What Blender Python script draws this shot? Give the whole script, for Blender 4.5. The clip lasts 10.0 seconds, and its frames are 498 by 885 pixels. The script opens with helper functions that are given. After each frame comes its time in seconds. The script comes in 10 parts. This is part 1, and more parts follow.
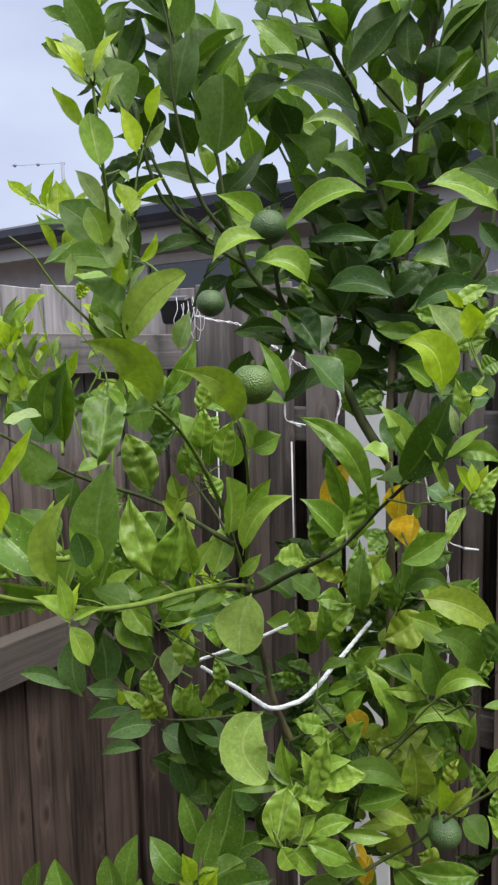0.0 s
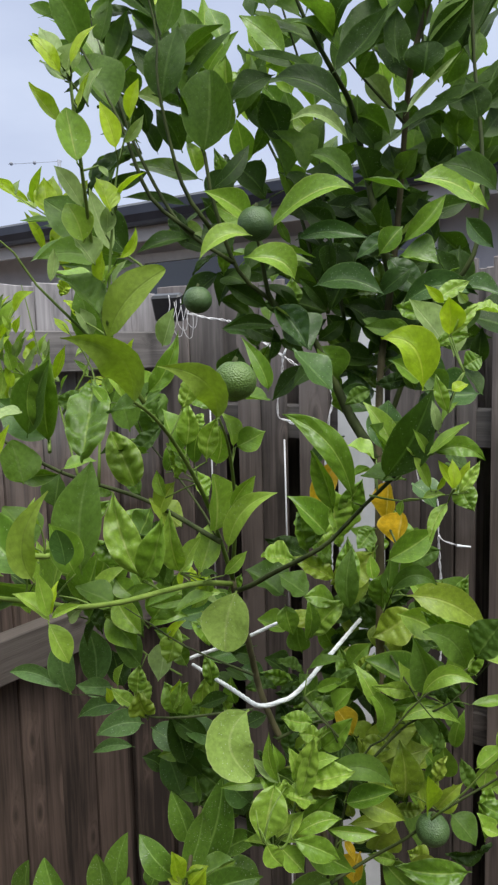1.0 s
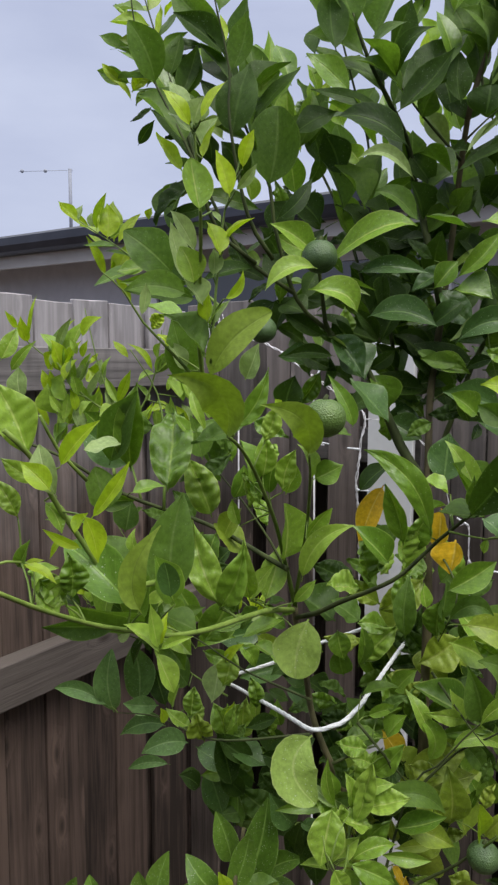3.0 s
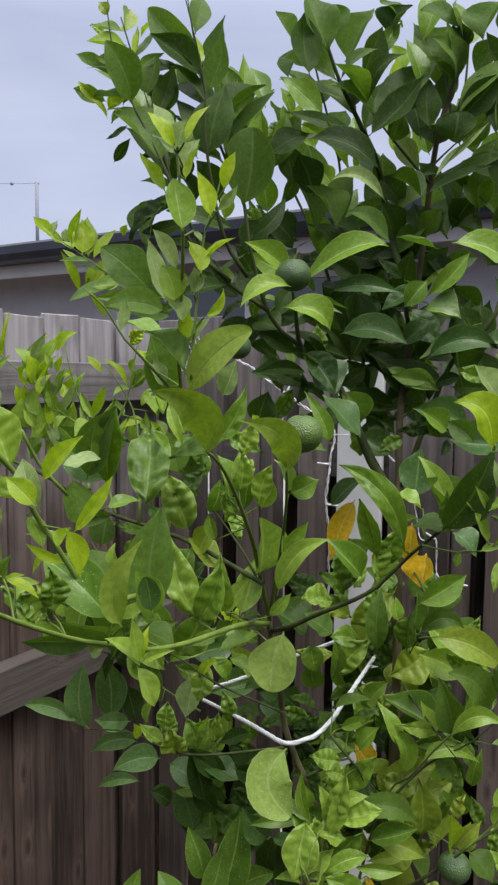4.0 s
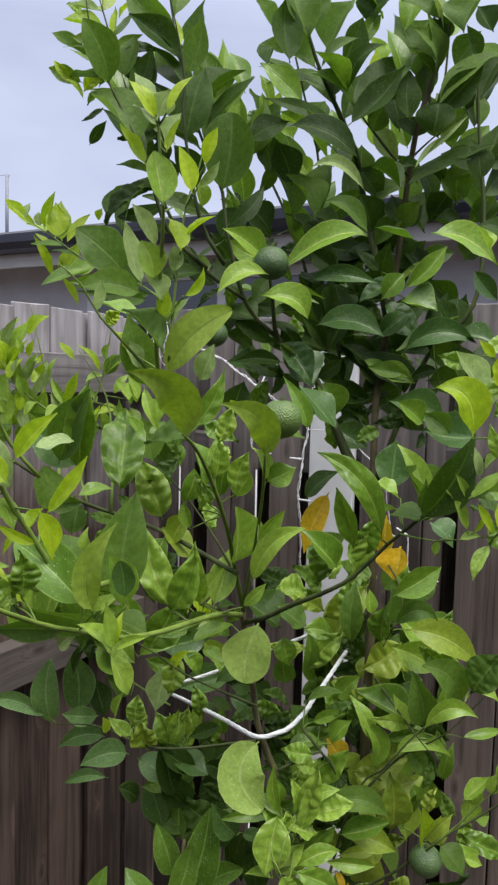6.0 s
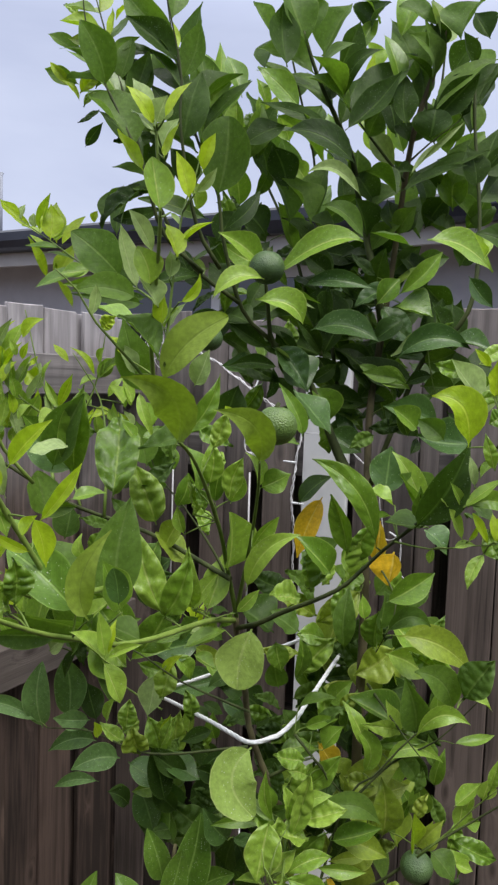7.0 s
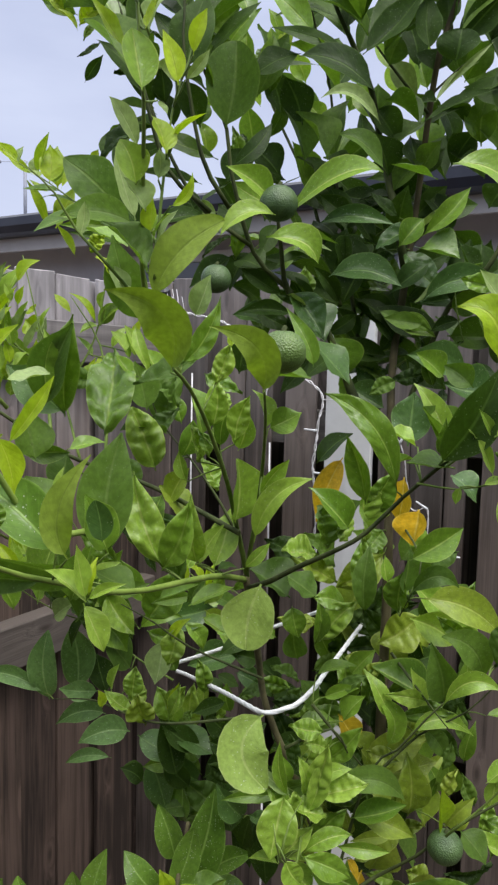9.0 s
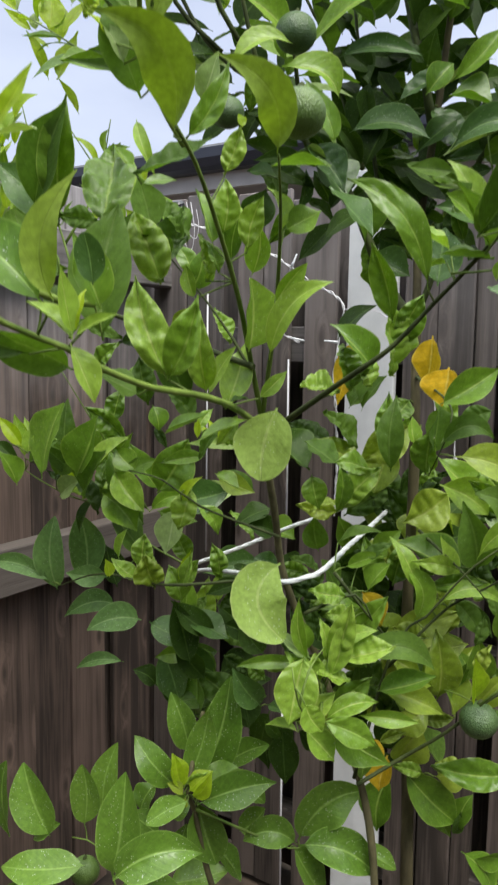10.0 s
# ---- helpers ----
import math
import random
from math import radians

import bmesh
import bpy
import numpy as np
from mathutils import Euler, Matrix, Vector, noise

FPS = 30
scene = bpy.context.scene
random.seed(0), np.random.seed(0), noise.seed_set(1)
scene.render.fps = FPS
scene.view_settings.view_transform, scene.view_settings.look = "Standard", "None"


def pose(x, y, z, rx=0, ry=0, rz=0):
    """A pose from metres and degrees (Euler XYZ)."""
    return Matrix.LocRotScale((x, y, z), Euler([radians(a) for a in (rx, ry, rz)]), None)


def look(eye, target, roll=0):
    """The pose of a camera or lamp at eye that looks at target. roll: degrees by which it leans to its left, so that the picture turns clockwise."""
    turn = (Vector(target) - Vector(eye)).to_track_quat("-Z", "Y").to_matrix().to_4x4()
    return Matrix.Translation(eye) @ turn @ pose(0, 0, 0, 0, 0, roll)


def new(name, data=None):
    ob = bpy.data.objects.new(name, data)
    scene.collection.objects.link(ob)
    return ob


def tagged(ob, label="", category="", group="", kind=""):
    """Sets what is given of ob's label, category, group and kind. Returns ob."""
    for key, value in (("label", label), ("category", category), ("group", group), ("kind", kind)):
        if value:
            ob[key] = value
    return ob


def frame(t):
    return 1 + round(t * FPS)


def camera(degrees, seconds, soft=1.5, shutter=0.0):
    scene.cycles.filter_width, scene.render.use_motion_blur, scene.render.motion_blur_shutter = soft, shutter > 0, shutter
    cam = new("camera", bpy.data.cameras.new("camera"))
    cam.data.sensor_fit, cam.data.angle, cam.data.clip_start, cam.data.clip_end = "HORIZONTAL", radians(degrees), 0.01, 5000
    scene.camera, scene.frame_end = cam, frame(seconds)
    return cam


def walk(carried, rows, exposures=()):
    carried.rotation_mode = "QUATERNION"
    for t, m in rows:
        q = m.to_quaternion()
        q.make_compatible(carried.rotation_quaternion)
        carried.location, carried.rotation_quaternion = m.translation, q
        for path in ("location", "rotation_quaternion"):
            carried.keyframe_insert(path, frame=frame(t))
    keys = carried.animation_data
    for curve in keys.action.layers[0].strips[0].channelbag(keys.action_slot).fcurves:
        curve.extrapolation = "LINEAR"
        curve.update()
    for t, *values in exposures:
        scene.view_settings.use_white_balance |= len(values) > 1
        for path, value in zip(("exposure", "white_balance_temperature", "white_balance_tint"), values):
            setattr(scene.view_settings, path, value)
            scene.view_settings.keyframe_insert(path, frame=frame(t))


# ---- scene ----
cam = camera(36.4, 10.0, 2.4, 0.2)
PATH = [
    (0, (0.0001, 0.0005, 1.6208), (-0.1188, 1.9830, 1.3855), -1.29),
    (0.5, (0.0078, -0.0031, 1.6208), (-0.1099, 1.9792, 1.3834), -1.38),
    (1, (0.0147, 0.0034, 1.6187), (-0.1010, 1.9856, 1.3788), -1.42),
    (1.5, (-0.0082, 0.0179, 1.6220), (-0.1517, 1.9977, 1.3780), -1.51),
    (2, (-0.0470, 0.0103, 1.6301), (-0.2116, 1.9885, 1.3866), -1.00),
    (2.5, (-0.0622, -0.0056, 1.6412), (-0.2049, 1.9754, 1.4061), -0.45),
    (4, (-0.0833, -0.0296, 1.6464), (-0.0961, 1.9627, 1.4719), 0.53),
    (4.5, (-0.0703, -0.0266, 1.6374), (-0.0449, 1.9658, 1.4646), 0.69),
    (5, (-0.0821, -0.0285, 1.6340), (-0.0316, 1.9637, 1.4650), 0.96),
    (5.5, (-0.0895, -0.0221, 1.6307), (-0.0324, 1.9695, 1.4568), 1.19),
    (7, (-0.0934, -0.0135, 1.6364), (-0.0055, 1.9771, 1.4648), 2.00),
    (7.5, (-0.1069, -0.0184, 1.6413), (-0.0240, 1.9724, 1.4687), 2.14),
    (8, (-0.1162, 0.0017, 1.6365), (-0.0503, 1.9932, 1.4643), 2.21),
    (8.5, (-0.1039, 0.0335, 1.6163), (-0.0691, 2.0246, 1.4314), 2.01),
    (9, (-0.0682, 0.0529, 1.5783), (-0.0545, 2.0431, 1.3810), 1.32),
    (9.3, (-0.0657, 0.0600, 1.5730), (-0.0681, 2.0500, 1.3719), 1.30),
    (9.5, (-0.0603, 0.0631, 1.5458), (-0.0811, 2.0535, 1.3516), 1.01),
    (9.7, (-0.0600, 0.0797, 1.4931), (-0.0880, 2.0672, 1.2719), 1.20),
    (10, (-0.0594, 0.1045, 1.4142), (-0.0987, 2.0901, 1.1782), 0.85),
]
walk(cam, [(t, look(eye, target, roll)) for t, eye, target, roll in PATH],
     [(0, 0.02, 6450, 9), (1, -0.03, 6450, 7), (2, -0.18, 6500, 10), (2.5, -0.22, 6500, 11), (4, -0.2, 6500, 11), (5, -0.06, 6500, 11),
      (7, -0.06, 6500, 11), (7.5, -0.22, 6500, 11), (8, -0.28, 6500, 11), (8.5, -0.28, 6500, 11), (9, 0.0, 6500, 11), (9.5, 0.06, 6550, 8), (10, 0.18, 6600, 7)])

# ---- light ----
SUN_UP, SUN_TURN = radians(58), radians(150)
world = bpy.data.worlds.new("overcast_sky")
scene.world = world
world.use_nodes = True
wn, wl = world.node_tree.nodes, world.node_tree.links
wn.clear()
w_out, w_bg = wn.new("ShaderNodeOutputWorld"), wn.new("ShaderNodeBackground")
w_sky = wn.new("ShaderNodeTexSky")
w_sky.sky_type, w_sky.sun_disc = "NISHITA", False
w_sky.sun_elevation, w_sky.sun_rotation = SUN_UP, SUN_TURN
w_sky.air_density, w_sky.dust_density = 1.0, 4.5
w_co, w_map, w_noise, w_ramp = (wn.new("ShaderNode" + k) for k in ("TexCoord", "Mapping", "TexNoise", "ValToRGB"))
w_map.inputs["Scale"].default_value = (1.0, 1.0, 3.2)
w_noise.inputs["Scale"].default_value, w_noise.inputs["Detail"].default_value = 2.6, 5.0
w_ramp.color_ramp.elements[0].position, w_ramp.color_ramp.elements[0].color = 0.32, (4.75, 5.28, 7.1, 1)
w_ramp.color_ramp.elements[1].position, w_ramp.color_ramp.elements[1].color = 0.68, (6.1, 6.67, 8.4, 1)
w_sep, w_up = wn.new("ShaderNodeSeparateXYZ"), wn.new("ShaderNodeMapRange")
w_up.inputs["From Min"].default_value, w_up.inputs["From Max"].default_value = 0.40, 1.0
w_up.inputs["To Min"].default_value, w_up.inputs["To Max"].default_value = 1.0, 4.5
w_mul, w_mix = wn.new("ShaderNodeVectorMath"), wn.new("ShaderNodeMix")
w_mul.operation, w_mix.data_type = "SCALE", "RGBA"
w_mix.inputs[0].default_value = 0.9
wl.new(w_co.outputs["Generated"], w_map.inputs["Vector"])
wl.new(w_map.outputs[0], w_noise.inputs["Vector"])
wl.new(w_noise.outputs[0], w_ramp.inputs[0])
wl.new(w_co.outputs["Generated"], w_sep.inputs[0])
wl.new(w_sep.outputs["Z"], w_up.inputs["Value"])
w_high, w_white = wn.new("ShaderNodeMapRange"), wn.new("ShaderNodeMix")
w_high.inputs["From Min"].default_value, w_high.inputs["From Max"].default_value = 0.40, 0.85
w_white.data_type = "RGBA"
w_white.inputs[7].default_value = (5.9, 6.0, 5.9, 1)
wl.new(w_sep.outputs["Z"], w_high.inputs["Value"])
wl.new(w_high.outputs[0], w_white.inputs[0])
wl.new(w_ramp.outputs[0], w_white.inputs[6])
wl.new(w_white.outputs[2], w_mul.inputs[0])
wl.new(w_up.outputs[0], w_mul.inputs["Scale"])
wl.new(w_sky.outputs[0], w_mix.inputs[6])
wl.new(w_mul.outputs[0], w_mix.inputs[7])
wl.new(w_mix.outputs[2], w_bg.inputs["Color"])
w_bg.inputs["Strength"].default_value = 0.124
wl.new(w_bg.outputs[0], w_out.inputs["Surface"])

sun = new("sun", bpy.data.lights.new("sun", "SUN"))
sun.data.energy, sun.data.angle, sun.data.color = 3.2, radians(28), (1.0, 0.97, 0.92)
sun.rotation_euler = (radians(90) - SUN_UP, 0, radians(180) - SUN_TURN)

# ---- materials ----
def material(name, rough=0.7, metal=0.0):
    """A node material, its nodes, links and principled shader."""
    m = bpy.data.materials.new(name)
    m.use_nodes = True
    b = m.node_tree.nodes["Principled BSDF"]
    b.inputs["Roughness"].default_value, b.inputs["Metallic"].default_value = rough, metal
    return m, m.node_tree.nodes, m.node_tree.links, b


def ramp(nodes, *stops):
    r = nodes.new("ShaderNodeValToRGB")
    e = r.color_ramp.elements
    while len(e) < len(stops):
        e.new(0.5)
    for k, (p, c) in zip(e, stops):
        k.position, k.color = p, (*c, 1) if len(c) == 3 else c
    return r


def noise_node(nodes, links, scale, detail=4.0, stretch=(1, 1, 1), source="Object", rough=0.55):
    co, mp, n = nodes.new("ShaderNodeTexCoord"), nodes.new("ShaderNodeMapping"), nodes.new("ShaderNodeTexNoise")
    mp.inputs["Scale"].default_value = stretch
    n.inputs["Scale"].default_value, n.inputs["Detail"].default_value, n.inputs["Roughness"].default_value = scale, detail, rough
    links.new(co.outputs[source], mp.inputs[0])
    links.new(mp.outputs[0], n.inputs["Vector"])
    return n, mp


def mixed(nodes, links, kind, fac, a, b):
    m = nodes.new("ShaderNodeMix")
    m.data_type, m.blend_type = "RGBA", kind
    for socket, v in ((m.inputs[0], fac), (m.inputs[6], a), (m.inputs[7], b)):
        if isinstance(v, (int, float)):
            socket.default_value = v
        elif isinstance(v, tuple):
            socket.default_value = (*v, 1)
        else:
            links.new(v, socket)
    return m.outputs[2]


def bumped(nodes, links, b, height, strength, distance=0.002):
    k = nodes.new("ShaderNodeBump")
    k.inputs["Strength"].default_value, k.inputs["Distance"].default_value = strength, distance
    links.new(height, k.inputs["Height"])
    links.new(k.outputs[0], b.inputs["Normal"])


def value(nodes, links, op, a, b=None, c=None):
    m = nodes.new("ShaderNodeMath")
    m.operation = op
    for socket, v in zip(m.inputs, (a, b, c)):
        if v is None:
            continue
        if isinstance(v, (int, float)):
            socket.default_value = v
        else:
            links.new(v, socket)
    return m.outputs[0]


def leaf_material(name, low, high, vein, rough=0.38, glow=0.25, spots=0.0):
    """A leaf: colour varies from leaf to leaf and over the blade; pale midrib and side veins; light shines through."""
    m, n, l, b = material(name, rough)
    info, geo = n.new("ShaderNodeObjectInfo"), n.new("ShaderNodeNewGeometry")
    rnd = value(n, l, "FRACT", value(n, l, "ADD", info.outputs["Random"], geo.outputs["Random Per Island"]))
    blotch, _ = noise_node(n, l, 32, 3)
    tone = value(n, l, "ADD", value(n, l, "MULTIPLY", rnd, 0.65), value(n, l, "MULTIPLY", blotch.outputs[0], 0.45))
    base = ramp(n, (0.1, low), (0.95, high))
    l.new(tone, base.inputs[0])
    uv, sep = n.new("ShaderNodeUVMap"), n.new("ShaderNodeSeparateXYZ")
    uv.uv_map = "blade"
    l.new(uv.outputs[0], sep.inputs[0])
    side = value(n, l, "ABSOLUTE", value(n, l, "SUBTRACT", sep.outputs["X"], 0.5))
    rib = n.new("ShaderNodeMapRange")
    rib.inputs["From Min"].default_value, rib.inputs["From Max"].default_value = 0.012, 0.04
    rib.inputs["To Min"].default_value, rib.inputs["To Max"].default_value = 1.0, 0.0
    l.new(side, rib.inputs["Value"])
    wave = value(n, l, "SINE", value(n, l, "MULTIPLY", value(n, l, "SUBTRACT", sep.outputs["Y"], value(n, l, "MULTIPLY", side, 0.6)), 40.0))
    veins = n.new("ShaderNodeMapRange")
    veins.inputs["From Min"].default_value, veins.inputs["From Max"].default_value = 0.86, 1.0
    l.new(wave, veins.inputs["Value"])
    line = value(n, l, "MAXIMUM", value(n, l, "MULTIPLY", rib.outputs[0], 0.85), value(n, l, "MULTIPLY", veins.outputs[0], 0.11))
    margin = n.new("ShaderNodeMapRange")
    margin.inputs["From Min"].default_value, margin.inputs["From Max"].default_value = 0.462, 0.495
    margin.inputs["To Max"].default_value = 0.7
    l.new(side, margin.inputs["Value"])
    col = mixed(n, l, "MIX", value(n, l, "MAXIMUM", line, margin.outputs[0]), base.outputs[0], vein)
    fine, _ = noise_node(n, l, 420, 2)
    cells, _ = noise_node(n, l, 190, 3)
    mottle = n.new("ShaderNodeMapRange")
    mottle.inputs["From Min"].default_value, mottle.inputs["From Max"].default_value = 0.3, 0.7
    mottle.inputs["To Min"].default_value, mottle.inputs["To Max"].default_value = 0.82, 1.15
    l.new(cells.outputs[0], mottle.inputs["Value"])
    col = mixed(n, l, "MULTIPLY", 1.0, col, mottle.outputs[0])
    if spots:
        vor = n.new("ShaderNodeTexVoronoi")
        vor.inputs["Scale"].default_value = 430
        co = n.new("ShaderNodeTexCoord")
        l.new(co.outputs["Object"], vor.inputs["Vector"])
        patch, _ = noise_node(n, l, 45, 2)
        size = n.new("ShaderNodeSeparateColor")
        l.new(vor.outputs["Color"], size.inputs[0])
        near = value(n, l, "LESS_THAN", vor.outputs["Distance"], value(n, l, "MULTIPLY", value(n, l, "POWER", size.outputs[0], 2.2), 0.32))
        some = value(n, l, "GREATER_THAN", patch.outputs[0], 0.47)
        col = mixed(n, l, "MIX", value(n, l, "MULTIPLY", value(n, l, "MULTIPLY", near, some), spots), col, (0.62, 0.68, 0.6))
    l.new(col, b.inputs["Base Color"])
    b.inputs["Specular IOR Level"].default_value = 0.45 if rough < 0.42 else 0.22
    blister, _ = noise_node(n, l, 70, 1.5)
    chevron = value(n, l, "SUBTRACT", sep.outputs["Y"], value(n, l, "MULTIPLY", side, 0.6))
    quilt = value(n, l, "POWER", value(n, l, "ABSOLUTE", value(n, l, "SINE", value(n, l, "MULTIPLY", chevron, 22.0))), 0.6)
    h = value(n, l, "ADD", value(n, l, "MULTIPLY", line, -0.35), value(n, l, "MULTIPLY", fine.outputs[0], 0.16))
    h = value(n, l, "ADD", h, value(n, l, "ADD", value(n, l, "MULTIPLY", blister.outputs[0], 0.45), value(n, l, "MULTIPLY", value(n, l, "MULTIPLY", quilt, blister.outputs[0]), 0.17)))
    bumped(n, l, b, h, 0.8, 0.0018)
    if glow:
        tr, mx = n.new("ShaderNodeBsdfTranslucent"), n.new("ShaderNodeMixShader")
        l.new(mixed(n, l, "MULTIPLY", 1.0, col, (1.08, 1.2, 0.38)), tr.inputs["Color"])
        mx.inputs[0].default_value = glow
        l.new(b.outputs[0], mx.inputs[1])
        l.new(tr.outputs[0], mx.inputs[2])
        l.new(mx.outputs[0], n["Material Output"].inputs["Surface"])
    return m


LEAF = {
    # dark: old deep-green leaves, with shade inside the crown put into the colour
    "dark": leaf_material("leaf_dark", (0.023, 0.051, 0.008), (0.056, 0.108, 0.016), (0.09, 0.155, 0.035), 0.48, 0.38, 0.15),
    "deep": leaf_material("leaf_deep", (0.042, 0.096, 0.020), (0.080, 0.158, 0.035), (0.14, 0.235, 0.065), 0.36, 0.2, 0.3),
    "mid": leaf_material("leaf_mid", (0.063, 0.125, 0.020), (0.128, 0.220, 0.036), (0.15, 0.23, 0.06), 0.46, 0.44, 0.1),
    "green": leaf_material("leaf_green", (0.080, 0.165, 0.013), (0.170, 0.295, 0.029), (0.27, 0.38, 0.08), 0.33, 0.25, 0.15),
    "light": leaf_material("leaf_light", (0.155, 0.285, 0.024), (0.295, 0.435, 0.062), (0.42, 0.52, 0.14), 0.35, 0.3, 0.25),
    "young": leaf_material("leaf_young", (0.23, 0.36, 0.010), (0.39, 0.52, 0.022), (0.44, 0.54, 0.06), 0.4, 0.38),
    "under": leaf_material("leaf_under", (0.18, 0.262, 0.036), (0.25, 0.345, 0.058), (0.22, 0.30, 0.06), 0.5, 0.36),
    "chalk": leaf_material("leaf_chalk", (0.24, 0.355, 0.072), (0.35, 0.465, 0.125), (0.36, 0.45, 0.15), 0.5, 0.28, 0.5),
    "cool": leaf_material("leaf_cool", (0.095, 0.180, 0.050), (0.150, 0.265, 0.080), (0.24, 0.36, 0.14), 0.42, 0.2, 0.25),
    "pale": leaf_material("leaf_pale", (0.17, 0.26, 0.07), (0.28, 0.37, 0.14), (0.36, 0.44, 0.2), 0.46, 0.25),
    "wet": leaf_material("leaf_wet", (0.088, 0.18, 0.02), (0.18, 0.315, 0.046), (0.27, 0.42, 0.10), 0.3, 0.22, 0.65),
    "lime": leaf_material("leaf_lime", (0.16, 0.245, 0.018), (0.29, 0.375, 0.045), (0.32, 0.38, 0.08), 0.4, 0.3, 0.2),
    "yellow": leaf_material("leaf_yellow", (0.40, 0.30, 0.02), (0.68, 0.42, 0.02), (0.72, 0.55, 0.12), 0.45, 0.3),
}


def bark_material(name, low, high, rough=0.75, scale=60):
    m, n, l, b = material(name, rough)
    g, _ = noise_node(n, l, scale, 6, (1, 1, 0.25))
    r = ramp(n, (0.3, low), (0.7, high))
    l.new(g.outputs[0], r.inputs[0])
    l.new(r.outputs[0], b.inputs["Base Color"])
    bumped(n, l, b, g.outputs[0], 0.5, 0.002)
    b.inputs["Specular IOR Level"].default_value = 0.2
    return m


BARK = bark_material("bark_grey_brown", (0.045, 0.038, 0.02), (0.13, 0.11, 0.058))
STALK = bark_material("bark_olive", (0.06, 0.055, 0.028), (0.155, 0.138, 0.07), 0.7, 90)
STEM = bark_material("bark_green", (0.026, 0.036, 0.012), (0.075, 0.095, 0.03), 0.7)
SHOOT = bark_material("green_shoot", (0.075, 0.125, 0.022), (0.165, 0.235, 0.05), 0.5)
YOUNG_SHOOT = bark_material("young_shoot", (0.115, 0.18, 0.03), (0.225, 0.31, 0.065), 0.5)


def fence_wood(name, low, high, bleached_lit, amount, along=(1, 1, 0.035)):
    """Rough-sawn pine: grain along z, knots, damp stains; top ends bleached and coloured brighter for the open sky."""
    m, n, l, b = material(name, 0.85)
    info = n.new("ShaderNodeObjectInfo")
    co, shift, mp = n.new("ShaderNodeTexCoord"), n.new("ShaderNodeVectorMath"), n.new("ShaderNodeMapping")
    shift.operation = "ADD"
    jump = n.new("ShaderNodeVectorMath")
    jump.operation = "SCALE"
    jump.inputs[0].default_value = (3.1, 1.7, 9.3)
    l.new(info.outputs["Random"], jump.inputs["Scale"])
    l.new(co.outputs["Object"], shift.inputs[0])
    l.new(jump.outputs[0], shift.inputs[1])
    mp.inputs["Scale"].default_value = along
    knot, flat, places = n.new("ShaderNodeTexVoronoi"), n.new("ShaderNodeCombineXYZ"), n.new("ShaderNodeSeparateXYZ")
    knot.voronoi_dimensions = "2D"
    knot.inputs["Scale"].default_value = 1.0
    l.new(shift.outputs[0], places.inputs[0])
    upright = along[2] < 1
    l.new(value(n, l, "MULTIPLY", places.outputs["X"], 11.0 if upright else 4.0), flat.inputs[0])
    l.new(value(n, l, "MULTIPLY", places.outputs["Z"], 4.0 if upright else 11.0), flat.inputs[1])
    l.new(flat.outputs[0], knot.inputs["Vector"])
    chance = n.new("ShaderNodeSeparateColor")
    l.new(knot.outputs["Color"], chance.inputs[0])
    here = value(n, l, "GREATER_THAN", chance.outputs[0], 0.55)
    swirl = n.new("ShaderNodeMapRange")
    swirl.interpolation_type = "SMOOTHSTEP"
    swirl.inputs["From Max"].default_value, swirl.inputs["To Min"].default_value, swirl.inputs["To Max"].default_value = 0.32, 0.016, 0.0
    l.new(knot.outputs["Distance"], swirl.inputs["Value"])
    twist = value(n, l, "MULTIPLY", swirl.outputs[0], here)
    warp = n.new("ShaderNodeVectorMath")
    warp.operation = "ADD"
    l.new(shift.outputs[0], mp.inputs[0])
    l.new(mp.outputs[0], warp.inputs[0])
    l.new(twist, warp.inputs[1])
    grain, fine = n.new("ShaderNodeTexNoise"), n.new("ShaderNodeTexNoise")
    for k, s, d in ((grain, 55, 5), (fine, 240, 3)):
        k.inputs["Scale"].default_value, k.inputs["Detail"].default_value = s, d
        l.new(warp.outputs[0], k.inputs["Vector"])
    grain.inputs["Distortion"].default_value = 0.4
    stain = n.new("ShaderNodeTexNoise")
    stain.inputs["Scale"].default_value, stain.inputs["Detail"].default_value = 5, 4
    l.new(shift.outputs[0], stain.inputs["Vector"])
    spot = n.new("ShaderNodeMapRange")
    spot.inputs["From Min"].default_value, spot.inputs["From Max"].default_value = 0.03, 0.12
    spot.inputs["To Min"].default_value, spot.inputs["To Max"].default_value = 0.75, 0.0
    l.new(knot.outputs["Distance"], spot.inputs["Value"])
    mix = value(n, l, "ADD", value(n, l, "MULTIPLY", grain.outputs[0], 0.5), value(n, l, "MULTIPLY", stain.outputs[0], 0.25))
    mix = value(n, l, "ADD", mix, value(n, l, "MULTIPLY", fine.outputs[0], 0.25))
    mix = value(n, l, "ADD", mix, value(n, l, "MULTIPLY", value(n, l, "SUBTRACT", info.outputs["Random"], 0.5), 0.24))
    r = ramp(n, (0.38, low), (0.62, high))
    l.new(mix, r.inputs[0])
    halo = n.new("ShaderNodeMapRange")
    halo.interpolation_type = "SMOOTHSTEP"
    halo.inputs["From Min"].default_value, halo.inputs["From Max"].default_value = 0.08, 0.5
    halo.inputs["To Min"].default_value, halo.inputs["To Max"].default_value = 0.3, 0.0
    l.new(knot.outputs["Distance"], halo.inputs["Value"])
    pale = value(n, l, "MULTIPLY", value(n, l, "MULTIPLY", halo.outputs[0], here), value(n, l, "MULTIPLY", grain.outputs[0], 1.5))
    col = mixed(n, l, "MIX", pale, r.outputs[0], tuple(1.9 * v for v in high))
    col = mixed(n, l, "MIX", value(n, l, "MULTIPLY", spot.outputs[0], here), col, (0.03, 0.021, 0.016))
